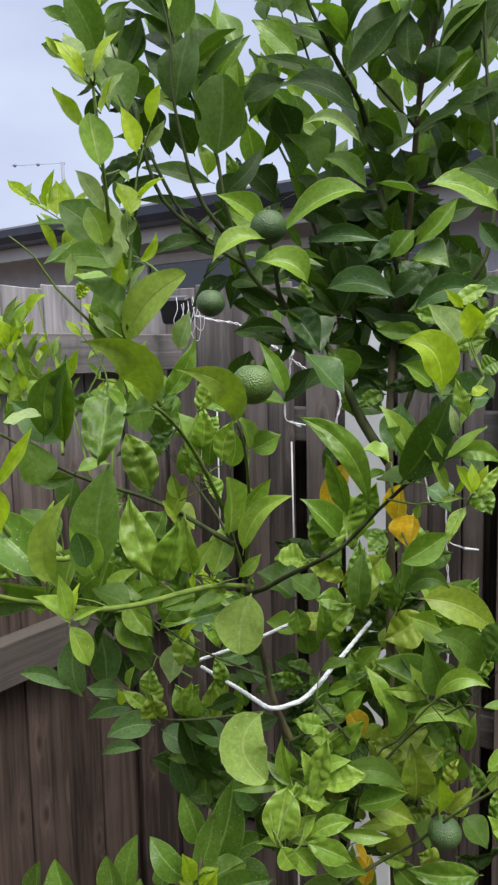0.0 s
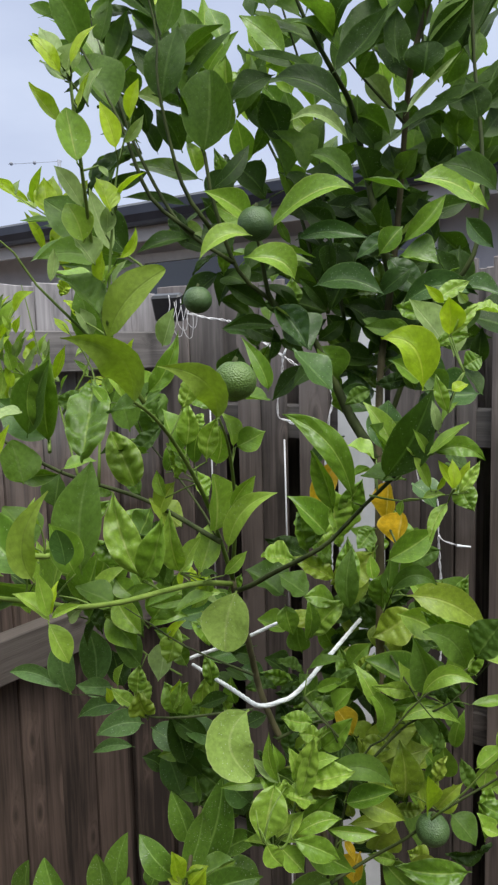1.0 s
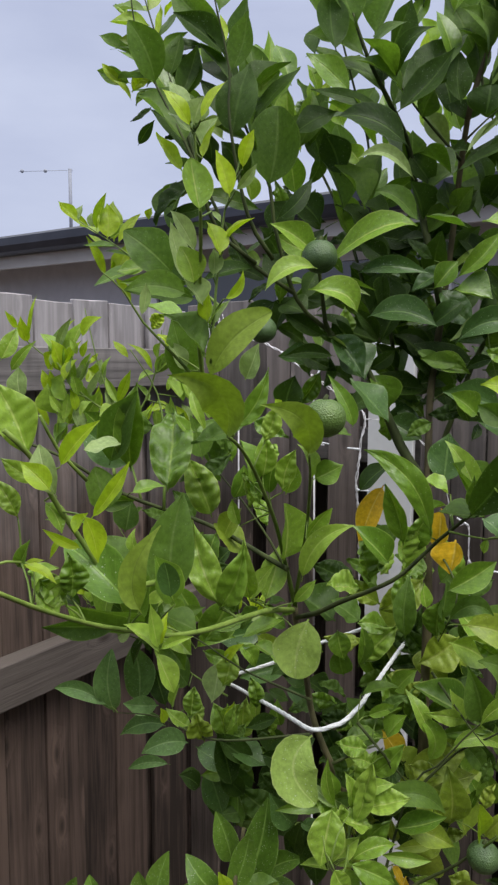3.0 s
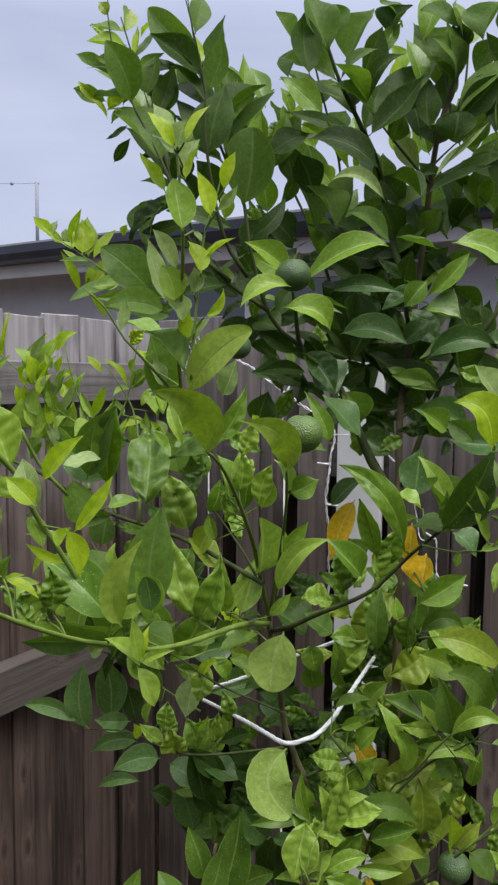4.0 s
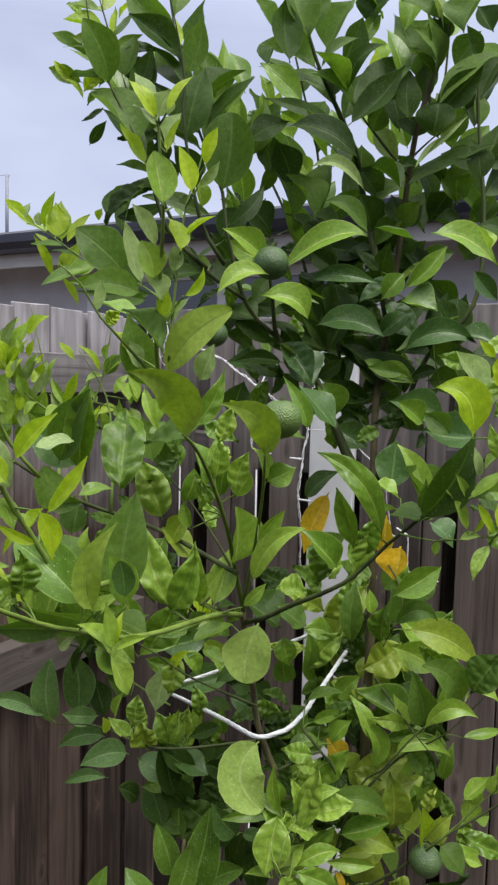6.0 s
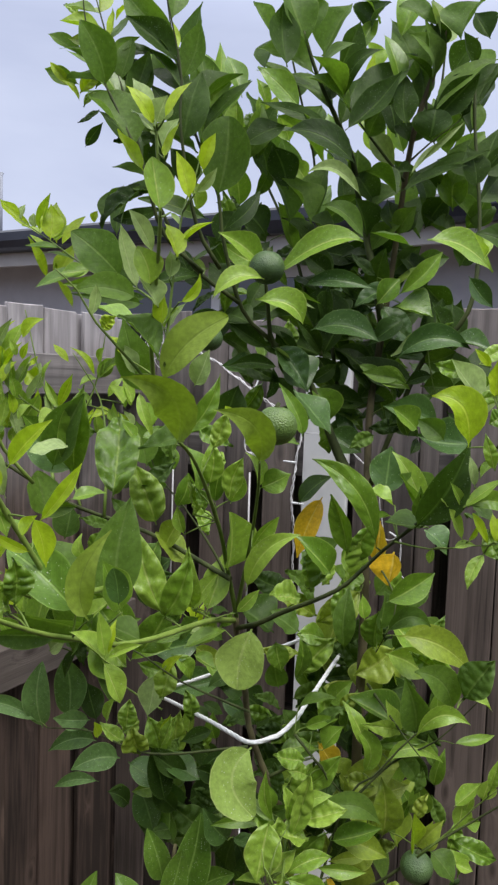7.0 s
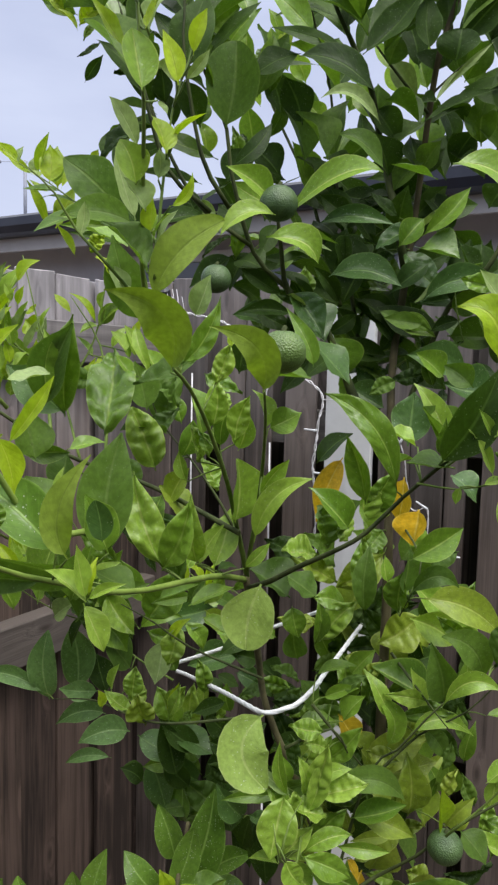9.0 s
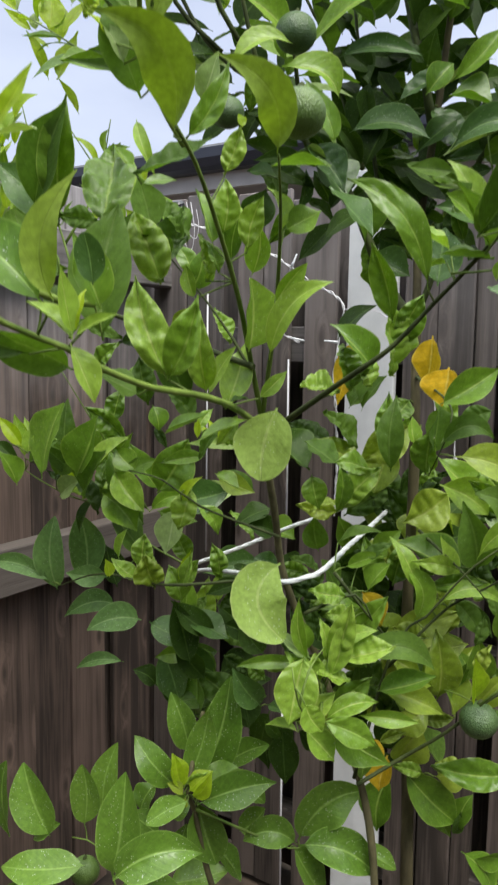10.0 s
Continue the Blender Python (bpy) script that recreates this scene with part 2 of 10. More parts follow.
    sep = n.new("ShaderNodeSeparateXYZ")
    geo = n.new("ShaderNodeNewGeometry")
    l.new(geo.outputs["Position"], sep.inputs[0])
    # Paler with height: bleached wood plus open-sky light put into the colour.
    high_up = n.new("ShaderNodeMapRange")
    high_up.inputs["From Min"].default_value, high_up.inputs["From Max"].default_value = 1.2, 1.74
    l.new(value(n, l, "ADD", sep.outputs["Z"], value(n, l, "MULTIPLY", value(n, l, "SUBTRACT", stain.outputs[0], 0.5), 0.5)), high_up.inputs["Value"])
    silver = ramp(n, (0.3, tuple(c * 0.5 for c in bleached_lit)), (0.75, bleached_lit))
    l.new(grain.outputs[0], silver.inputs[0])
    blot, bm_ = n.new("ShaderNodeTexNoise"), n.new("ShaderNodeMapping")
    bm_.inputs["Scale"].default_value = (1, 1, 0.2)
    blot.inputs["Scale"].default_value, blot.inputs["Detail"].default_value = 26, 5
    l.new(shift.outputs[0], bm_.inputs[0])
    l.new(bm_.outputs[0], blot.inputs["Vector"])
    damp = n.new("ShaderNodeMapRange")
    damp.inputs["From Min"].default_value, damp.inputs["From Max"].default_value, damp.inputs["To Max"].default_value = 0.5, 0.68, 0.65
    l.new(blot.outputs[0], damp.inputs["Value"])
    worn = mixed(n, l, "MIX", damp.outputs[0], silver.outputs[0], tuple(c * 0.36 for c in bleached_lit))
    col = mixed(n, l, "MIX", value(n, l, "MULTIPLY", high_up.outputs[0], amount), col, worn)
    l.new(col, b.inputs["Base Color"])
    bumped(n, l, b, value(n, l, "ADD", grain.outputs[0], value(n, l, "MULTIPLY", fine.outputs[0], 0.5)), 0.55, 0.003)
    return m


WOOD = fence_wood("weathered_pine", (0.032, 0.0215, 0.0165), (0.140, 0.096, 0.077), (0.50, 0.475, 0.50), 0.85)
WOOD_DARK = fence_wood("damp_pine", (0.025, 0.018, 0.014), (0.122, 0.094, 0.082), (0.38, 0.35, 0.36), 0.5)
RAIL = fence_wood("weathered_rail", (0.036, 0.029, 0.025), (0.125, 0.104, 0.092), (0.40, 0.375, 0.38), 0.6, (0.035, 1, 1))


def plain(name, low, high, rough, scale=20, bump=0.2, metal=0.0):
    m, n, l, b = material(name, rough, metal)
    g, _ = noise_node(n, l, scale, 5)
    r = ramp(n, (0.3, low), (0.7, high))
    l.new(g.outputs[0], r.inputs[0])
    l.new(r.outputs[0], b.inputs["Base Color"])
    if bump:
        bumped(n, l, b, g.outputs[0], bump, 0.002)
    return m


PALE_BOARD = plain("pale_grey_paint", (0.58, 0.59, 0.61), (0.70, 0.71, 0.73), 0.5, 14, 0.1)
ROPE = plain("white_rope", (0.62, 0.64, 0.66), (0.82, 0.83, 0.84), 0.8, 300, 0.3)
WIRE = plain("white_wire", (0.58, 0.57, 0.6), (0.72, 0.71, 0.74), 0.4, 60, 0)
BULB = plain("clear_bulb", (0.6, 0.62, 0.66), (0.8, 0.82, 0.86), 0.1, 60, 0)
BLACK = plain("black_plastic", (0.012, 0.012, 0.014), (0.025, 0.025, 0.03), 0.35, 40, 0.1)
PEEL = plain("green_peel", (0.040, 0.078, 0.026), (0.082, 0.140, 0.046), 0.4, 40, 0)
PEEL_LIGHT = plain("light_green_peel", (0.055, 0.105, 0.02), (0.11, 0.18, 0.036), 0.42, 40, 0)
RENDERED = plain("grey_render", (0.50, 0.50, 0.54), (0.58, 0.58, 0.62), 0.9, 9, 0.3)
SOFFIT = plain("soffit_paint", (0.44, 0.42, 0.40), (0.52, 0.50, 0.48), 0.8, 6, 0)
GUTTER = plain("gutter_charcoal", (0.018, 0.021, 0.034), (0.03, 0.034, 0.05), 0.35, 8, 0)
ROOF = plain("roof_steel", (0.04, 0.043, 0.055), (0.06, 0.065, 0.08), 0.4, 5, 0)
SOIL = plain("soil_mulch", (0.03, 0.022, 0.015), (0.09, 0.065, 0.045), 0.95, 16, 0.8)
STEEL = plain("galvanised", (0.2, 0.215, 0.26), (0.26, 0.275, 0.33), 0.6, 30, 0, 0.0)
FRAME = plain("white_frame", (0.7, 0.71, 0.73), (0.78, 0.79, 0.8), 0.4, 20, 0)
GLASS, _gn, _gl, _gb = material("window_glass", 0.03)
_gb.inputs["Base Color"].default_value, _gb.inputs["Specular IOR Level"].default_value = (0.05, 0.06, 0.07, 1), 0.9
for _m in (PEEL, PEEL_LIGHT):
    _n, _l, _b = _m.node_tree.nodes, _m.node_tree.links, _m.node_tree.nodes["Principled BSDF"]
    _v = _n.new("ShaderNodeTexVoronoi")
    _v.inputs["Scale"].default_value = 620
    _c = _n.new("ShaderNodeTexCoord")
    _l.new(_c.outputs["Object"], _v.inputs["Vector"])
    bumped(_n, _l, _b, _v.outputs["Distance"], 0.6, 0.0012)

# ---- building helpers ----
def part(name, bm, mat, parent=None, label=""):
    """One mesh object from a bmesh, under a thing or a part."""
    me = bpy.data.meshes.new(name)
    bm.to_mesh(me)
    bm.free()
    me.materials.append(mat)
    ob = new(name, me)
    ob.parent = parent
    return tagged(ob, label) if label else ob


def block(lx, ly, lz, m, bevel=0.0, bm=None):
    """A box of full sizes lx, ly, lz at the pose m, edges bevelled."""
    b = bmesh.new()
    bmesh.ops.create_cube(b, size=1)
    bmesh.ops.scale(b, vec=(lx, ly, lz), verts=b.verts)
    if bevel:
        bmesh.ops.bevel(b, geom=b.edges[:], offset=bevel, segments=1, affect="EDGES")
    b.transform(m)
    if bm is None:
        return b
    me = bpy.data.meshes.new("tmp")
    b.to_mesh(me)
    b.free()
    bm.from_mesh(me)
    bpy.data.meshes.remove(me)
    return bm


def spline(points, step):
    """Points along a smooth curve through the given ones."""
    p = [Vector(q) for q in points]
    p = [2 * p[0] - p[1], *p, 2 * p[-1] - p[-2]]
    out = []
    for a, b, c, d in zip(p, p[1:], p[2:], p[3:]):
        k = max(2, int((c - b).length / step))
        for i in range(k):
            t = i / k
            out.append(0.5 * (2 * b + (c - a) * t + (2 * a - 5 * b + 4 * c - d) * t**2 + (3 * b - a - 3 * c + d) * t**3))
    return out + [p[-2]]


def tube(points, r0, r1, sides=8, bm=None, lump=0.0):
    """A round, tapering tube along the points, closed at both ends."""
    bm = bm or bmesh.new()
    rings, n = [], len(points)
    side = Vector((1, 0.3, 0.1))
    for i, p in enumerate(points):
        way = (points[min(i + 1, n - 1)] - points[max(i - 1, 0)]).normalized()
        side = (side - way * side.dot(way)).normalized()
        other = way.cross(side)
        r = r0 + (r1 - r0) * i / (n - 1)
        if lump:
            r *= 1 + lump * (noise.noise(p * 60) + 0.6 * noise.noise(p * 160))
        rings.append([bm.verts.new(p + r * (math.cos(a) * side + math.sin(a) * other)) for a in (2 * math.pi * k / sides for k in range(sides))])
    for a, b in zip(rings, rings[1:]):
        for k in range(sides):
            bm.faces.new((a[k], a[(k + 1) % sides], b[(k + 1) % sides], b[k])).smooth = True
    bm.faces.new(rings[0][::-1])
    bm.faces.new(rings[-1])
    return bm


def thing(name, label, category, at=(0, 0, 0), group="", kind=""):
    ob = new(name)
    ob.location = at
    ob.empty_display_size = 0.05
    return tagged(ob, label, category, group, kind)


# ---- setting ----
bm = bmesh.new()
bmesh.ops.create_grid(bm, x_segments=60, y_segments=60, size=60)
for v in bm.verts:
    r = v.co.xy.length
    v.co.z = 0.02 * noise.noise(v.co * 0.8)
    if r > 40:
        v.co.xy *= 1 + (r - 40) * 2.2
tagged(part("ground", bm, SOIL), "dark bare soil and mulch under the tree", "ground", kind="structure")

# Fence lines: the corner, the way along the side fence (ALONG) and along the back fence (ACROSS).
CORNER = Vector((-0.350, 2.140, 0))
HEAD = radians(31)
ALONG, ACROSS = Vector((math.sin(HEAD), math.cos(HEAD), 0)), Vector((math.cos(HEAD), -math.sin(HEAD), 0))
UP = Vector((0, 0, 1))


def frame_at(u, v, z, way):
    """A pose whose x runs along way; u along it from the corner, v towards the viewer's side, z up."""
    out = ACROSS if way is ALONG else -ALONG
    m = Matrix((way, out, UP)).transposed().to_4x4()
    if m.determinant() < 0:
        m = Matrix((way, out, UP)).transposed().to_4x4() @ Matrix.Diagonal((1, 1, 1, 1))
    m.translation = CORNER + u * way + v * out + z * UP
    return m


def paling(fence, u0, u1, v, z0, z1, way, mat=None, thick=0.014, label=""):
    """One sawn board with a slightly uneven top end, cupped and leaning a little."""
    rng = random.Random(round(u0 * 977 + v * 131 + z1 * 17))
    m = frame_at((u0 + u1) / 2, v - thick / 2, (z0 + z1) / 2, way)
    b = bmesh.new()
    bmesh.ops.create_cube(b, size=1)
    bmesh.ops.scale(b, vec=(u1 - u0, thick, z1 - z0), verts=b.verts)
    bmesh.ops.bisect_plane(b, geom=b.verts[:] + b.edges[:] + b.faces[:], plane_co=(0, 0, 0), plane_no=(1, 0, 0))
    top = (z1 - z0) / 2
    slope, cup = rng.uniform(-0.025, 0.025), rng.uniform(-0.0015, 0.003)
    for q in b.verts:
        if q.co.z > 0:
            q.co.z += slope * q.co.x + rng.uniform(-0.002, 0.002)
        if abs(q.co.x) < 1e-4:
            q.co.y += cup
    bmesh.ops.bevel(b, geom=[q for q in b.edges if not q.is_boundary and q.calc_face_angle(0) > 1.0], offset=0.0016, segments=1, affect="EDGES")
    me = bpy.data.meshes.new("paling")
    b.to_mesh(me)
    b.free()
    me.materials.append(mat or WOOD)
    ob = new("paling", me)
    ob.parent, ob.matrix_local = fence, m @ pose(0, 0, 0, 0, rng.uniform(-0.15, 0.15), 0)
    return tagged(ob, label) if label else ob


def rail(fence, u0, u1, v0, v1, z0, z1, way, mat=None):
    ob = part("rail", block(u1 - u0, v1 - v0, z1 - z0, Matrix(), 0.003), mat or RAIL, fence)
    ob.matrix_local = frame_at((u0 + u1) / 2, (v0 + v1) / 2, (z0 + z1) / 2, way)
    return ob


# Side fence: lapped palings, rails on the viewer's side.
side_fence = thing("paling_fence", "weathered grey-brown timber paling fence with exposed rails", "fence", kind="structure")
W = 0.1165
for k in range(24):
    u1 = -0.207 - k * W
    paling(side_fence, u1 - W + 0.0018, u1 - 0.0018, -0.004 * (k % 2), 0.03, 1.787 + 0.006 * math.sin(k * 2.3), ALONG)
    paling(side_fence, u1 - W - 0.03, u1 - W + 0.03, -0.0195, 0.03, 1.760, ALONG)
paling(side_fence, -0.172, -0.038, -0.004, 0.03, 1.79, ALONG)
paling(side_fence, -0.262, -0.150, -0.030, 0.03, 1.785, ALONG)
paling(side_fence, -0.060, 0.020, -0.034, 0.03, 1.785, ALONG)
for z0, z1 in ((1.579, 1.676), (0.895, 0.998)):
    rail(side_fence, -2.9, 0.0, 0.002, 0.052, z0, z1, ALONG)

post = part("post", block(0.10, 0.09, 1.72, Matrix(), 0.004), WOOD, side_fence, "square corner post")
post.matrix_local = frame_at(0.02, -0.10, 0.86, ALONG)

# Back fence: spaced palings on the viewer's side, rails and a second row of palings behind.
back_fence = thing("paling_fence", "dark brown double-sided timber paling fence with narrow gaps", "fence", kind="structure")
FRONT = ((-0.01, 0.095, 0.0), (0.098, 0.203, -0.004), (0.257, 0.330, 0.0), (0.333, 0.405, 0.003), (0.443, 0.525, 0.0), (0.690, 0.765, 0.0), (0.768, 0.842, 0.002), (0.843, 0.888, -0.014), (0.927, 1.03, 0.004), (1.033, 1.135, 0.0), (1.16, 1.262, 0.0), (1.27, 1.372, 0.002), (1.40, 1.50, 0.0), (1.505, 1.605, 0.0), (1.63, 1.73, 0.0), (1.735, 1.835, 0.0)) + tuple((1.86 + 0.112 * i, 1.962 + 0.112 * i, 0.003 * (i % 2)) for i in range(24))
for n_, (u0, u1, v) in enumerate(FRONT):
    paling(back_fence, u0, u1, v, 0.03, 1.800 + 0.008 * math.sin(n_ * 1.9), ACROSS, WOOD_DARK)
for k in range(41):
    paling(back_fence, -0.008 + k * 0.112, 0.117 + k * 0.112, -0.078 - 0.0145 * (k % 2), 0.03, 1.79, ACROSS, WOOD_DARK)
for z0, z1 in ((1.392, 1.478), (0.695, 0.775), (0.15, 0.24)):
    rail(back_fence, 0.0, 4.6, -0.074, -0.018, z0, z1, ACROSS)
paling(back_fence, 0.556, 0.673, 0.006, 0.03, 1.815, ACROSS, PALE_BOARD, 0.018, "pale grey painted flat board")
# Plain end of the yard, out of sight: palings that close it behind the viewer's right.
far_fence = thing("paling_fence", "weathered timber paling fence closing the yard", "fence", kind="structure")
for k in range(40):
    paling(far_fence, -2.9 - k * 0.118, -2.786 - k * 0.118, 0.0, 0.03, 1.79, ALONG)



# Unseen wall and eave, added behind the viewer to cut frontal light.
tagged(part("wall_south", block(14, 0.2, 2.7, pose(0, -2.2, 1.35)), GUTTER), "unseen plain charcoal wall added to cut light from behind", "wall", kind="structure")
tagged(part("trim", block(14, 0.6, 0.16, pose(0, -2.0, 2.66)), GUTTER), "charcoal eave added along the unseen wall", "eave", kind="structure")

# Neighbour's house beyond the back fence.
house = thing("neighbour_house", "single-storey grey rendered house with charcoal gutter and roof", "house", tuple(ALONG * 6))
H_INV = Matrix.Translation(ALONG * 6).inverted()


def house_box(name, along0, along1, d0, d1, z0, z1, mat, parent=None, label="", bevel=0.0):
    m = Matrix((ACROSS, ALONG, UP)).transposed().to_4x4()
    m.translation = ACROSS * (along0 + along1) / 2 + ALONG * (d0 + d1) / 2 + UP * (z0 + z1) / 2
    p = parent or house
    ob = part(name, block(along1 - along0, d1 - d0, z1 - z0, H_INV @ m, bevel), mat, p, label)
    return ob


house_box("wall", -9.0, 7.0, 3.96, 4.2, 0.0, 2.42, RENDERED)
house_box("soffit", -9.3, 7.3, 3.60, 4.2, 2.42, 2.44, SOFFIT)
house_box("fascia", -9.3, 7.3, 3.575, 3.60, 2.30, 2.46, SOFFIT)
gut = bmesh.new()
prof = [(3.575, 2.50), (3.465, 2.505), (3.452, 2.49), (3.455, 2.44), (3.478, 2.40), (3.512, 2.385), (3.575, 2.385)]
ends = []
for a in (-9.3, 7.3):
    ends.append([gut.verts.new(H_INV @ (ACROSS * a + ALONG * d + UP * z)) for d, z in prof])
for k in range(len(prof)):
    gut.faces.new((ends[0][k], ends[0][(k + 1) % len(prof)], ends[1][(k + 1) % len(prof)], ends[1][k]))
gut.faces.new(ends[0][::-1])
gut.faces.new(ends[1])
bmesh.ops.recalc_face_normals(gut, faces=gut.faces)
part("gutter", gut, GUTTER, house, "charcoal steel gutter")
rf = bmesh.new()
cs = [(3.50, 2.48), (8.0, 3.12), (8.0, 3.08), (3.50, 2.44)]
ends = [[rf.verts.new(H_INV @ (ACROSS * a + ALONG * d + UP * z)) for d, z in cs] for a in (-9.4, 7.4)]
for k in range(4):
    rf.faces.new((ends[0][k], ends[0][(k + 1) % 4], ends[1][(k + 1) % 4], ends[1][k]))
rf.faces.new(ends[0][::-1])
rf.faces.new(ends[1])
bmesh.ops.recalc_face_normals(rf, faces=rf.faces)
part("roof", rf, ROOF, house, "low dark steel roof sheet")
win = house_box("window", -3.5, -1.5, 3.945, 3.962, 1.0, 2.22, GLASS, None, "wide dark glass window")
for a0, a1, z0, z1 in ((-3.56, -3.49, 0.94, 2.28), (-1.51, -1.44, 0.94, 2.28), (-2.53, -2.47, 1.0, 2.22), (-3.49, -1.51, 0.94, 1.0), (-3.49, -1.51, 2.22, 2.28)):
    house_box("window_frame", a0, a1, 3.925, 3.965, z0, z1, FRAME, win)

# Roof aerial on the house behind.
aerial = thing("roof_aerial", "thin galvanised roof aerial with crossbar", "aerial", (-2.67, 9.1, 3.0))
part("mast", tube([Vector((0, 0, 0.0)), Vector((0, 0, 0.9))], 0.02, 0.02, 8), STEEL, aerial)
part("crossbar", tube([Vector((-0.62, 0.02, 0.88)), Vector((0.03, 0.02, 0.89))], 0.003, 0.003, 6), STEEL, aerial)
for x in (-0.58, -0.3, 0.0):
    b = bmesh.new()
    bmesh.ops.create_uvsphere(b, u_segments=10, v_segments=6, radius=0.022)
    b.transform(pose(x, 0.02, 0.885))
    part("element", b, STEEL, aerial)
part("bracket", block(0.1, 0.1, 0.25, pose(0, 0, -0.05), 0.01), STEEL, aerial)

# ---- the citrus tree ----
tree = thing("citrus_tree", "leafy green citrus tree with unripe fruit tied before a fence", "tree", (0.149, 0.980, 0.0))
shrub = thing("citrus_shrub", "small low citrus plant with rain-spotted dark leaves", "shrub", (-0.06, 0.95, 0.0))
FACE = Vector((0.04, -1.0, 0.45)).normalized()
leaf_random = random.Random(5)
far_leaves = bmesh.new()
far_uv = far_leaves.loops.layers.uv.new("blade")
FAR_KINDS = ("dark", "deep", "mid", "under", "chalk", "cool", "green", "light", "young", "pale", "wet", "lime", "yellow")
near_count = {"citrus_tree": 0}
limb_points, stalks = [], []


def limb(name, r0, r1, *points):
    """A trunk, branch or twig through the points."""
    close = min(p[1] for p in points) < 0.6
    mat = BARK if name == "trunk" else STALK if name == "stem" else YOUNG_SHOOT if close else STEM if r0 > 0.0042 or min(p[1] for p in points) > 0.85 and points[0][0] > -0.1 else SHOOT
    line = spline(points, 0.02)
    if r0 < 0.006 and not close:
        r0, r1 = 0.78 * r0, (0.4 if name == "twig" else 0.6) * r1
    limb_points.extend(line)
    bm = tube(line, r0, r1, 10 if r0 > 0.008 else 7, None, 0.12 if r0 > 0.006 else 0.08)
    host = shrub if points[0][0] < 0.06 and points[0][2] < 0.45 and name != "trunk" and r0 < 0.012 else tree
    bm.transform(Matrix.Translation(-host.location))
    part(name, bm, mat, host)


def blade(bm, uv, base, tip, width, turn, bend, crinkle, rng, slot=0, via=None, full=None):
    """An oval blade on a short stalk: folded along its midrib, arched, twisted, wavy at the margin."""
    axis = tip - base
    length = axis.length
    axis.normalize()
    face = (FACE + UP * rng.uniform(-0.05, 0.35)).normalized()
    normal = (face - axis * face.dot(axis)).normalized()
    normal.rotate(Matrix.Rotation(radians(turn), 3, axis))
    across = axis.cross(normal)
    fold, wave = rng.uniform(0.15, 0.75), rng.uniform(0, 6.3)
    curl, ripple = rng.uniform(-0.12, 0.16), rng.uniform(0.01, 0.04) + 0.015 * crinkle
    peak, twist, sway = rng.uniform(0.76, 1.0) if full is None else full, rng.uniform(-0.4, 0.4), rng.uniform(-0.08, 0.08)
    if via is not None:
        twist, fold = 0.4 * twist, 0.25 + 0.4 * fold
    waves, blunt, sharp = rng.uniform(8, 15), rng.uniform(0.66, 0.86), rng.uniform(0.88, 1.2)
    if full is not None:
        blunt, sharp = 0.5, 0.5 if full >= 1 else 0.7 if full > 0.9 else 1.15
        if full < 0.7:
            peak, blunt = rng.uniform(0.85, 1.0), 0.92
    rows, stalk, pillows = 38 if crinkle else 16, 0.06, rng.uniform(3.8, 5.2)
    uneven = max(0.65 * crinkle, rng.uniform(0.03, 0.16))
    marks = (-1, -0.78, -0.52, -0.26, 0, 0.26, 0.52, 0.78, 1)
    grid, along = [], []
    for i in range(rows + 1):
        v = i / rows if full is None else 0.5 - 0.5 * math.cos(math.pi * i / rows)
        if v < stalk:
            w = 0.04
        else:
            s = (v - stalk) / (1 - stalk)
            w = max(0.03, math.sin(math.pi * s**peak) ** (blunt if s < 0.5 else sharp) * (1 - 0.15 * s**3)) if i < rows else 0.04
        w *= width / 2
        mid = base + axis * (length * v) + normal * (length * (bend * 4 * v * (1 - v) - curl * (v**3 - 0.4 * v))) + across * (length * sway * math.sin(v * 3.1))
        if via is not None:
            mid = base * ((1 - v) * (1 - 2 * v)) + via * (4 * v * (1 - v)) + tip * (v * (2 * v - 1))
            way = (base * (4 * v - 3) + via * (4 - 8 * v) + tip * (4 * v - 1)).normalized()
            normal = (face - way * face.dot(way)).normalized()
            normal.rotate(Matrix.Rotation(radians(turn), 3, way))
            across = way.cross(normal)
        c, k = math.cos(twist * (v - 0.35)), math.sin(twist * (v - 0.35))
        out, up = c * across + k * normal, c * normal - k * across
        row = []
        for q in marks:
            side = abs(q)
            lift = fold * side**1.3 * w
            lift += ripple * width * math.sin(v * waves + wave + (1.3 if q > 0 else 0)) * side
            lift += uneven * width * (0.20 * noise.noise(Vector((q * 1.9 + wave, v * 7.5, wave * 3))) + 0.10 * noise.noise(Vector((q * 4 + wave, v * 15, wave)))) * (0.5 + 0.5 * side)
            if crinkle:
                lift += 0.19 * crinkle * width * abs(math.sin(math.pi * (pillows * (v - 0.22 * side) + (0.5 if q > 0 else 0) + 0.7 * noise.noise(Vector((q * 1.3, v * 2.6, wave)))))) * math.sin(math.pi * min(1.0, 1.1 * side)) ** 0.6
            row.append(bm.verts.new(mid + out * (q * w * (1 + 0.03 * math.sin(v * 11 + wave * (1 + q)))) + up * lift))
        grid.append(row)
        along.append(v)
    for i in range(rows):
        for j in range(8):
            f = bm.faces.new((grid[i][j], grid[i][j + 1], grid[i + 1][j + 1], grid[i + 1][j]))
            f.smooth, f.material_index = True, slot
            for loop, (p, q) in zip(f.loops, ((i, j), (i, j + 1), (i + 1, j + 1), (i + 1, j))):
                loop[uv].uv = (0.5 + 0.5 * marks[q], along[p])


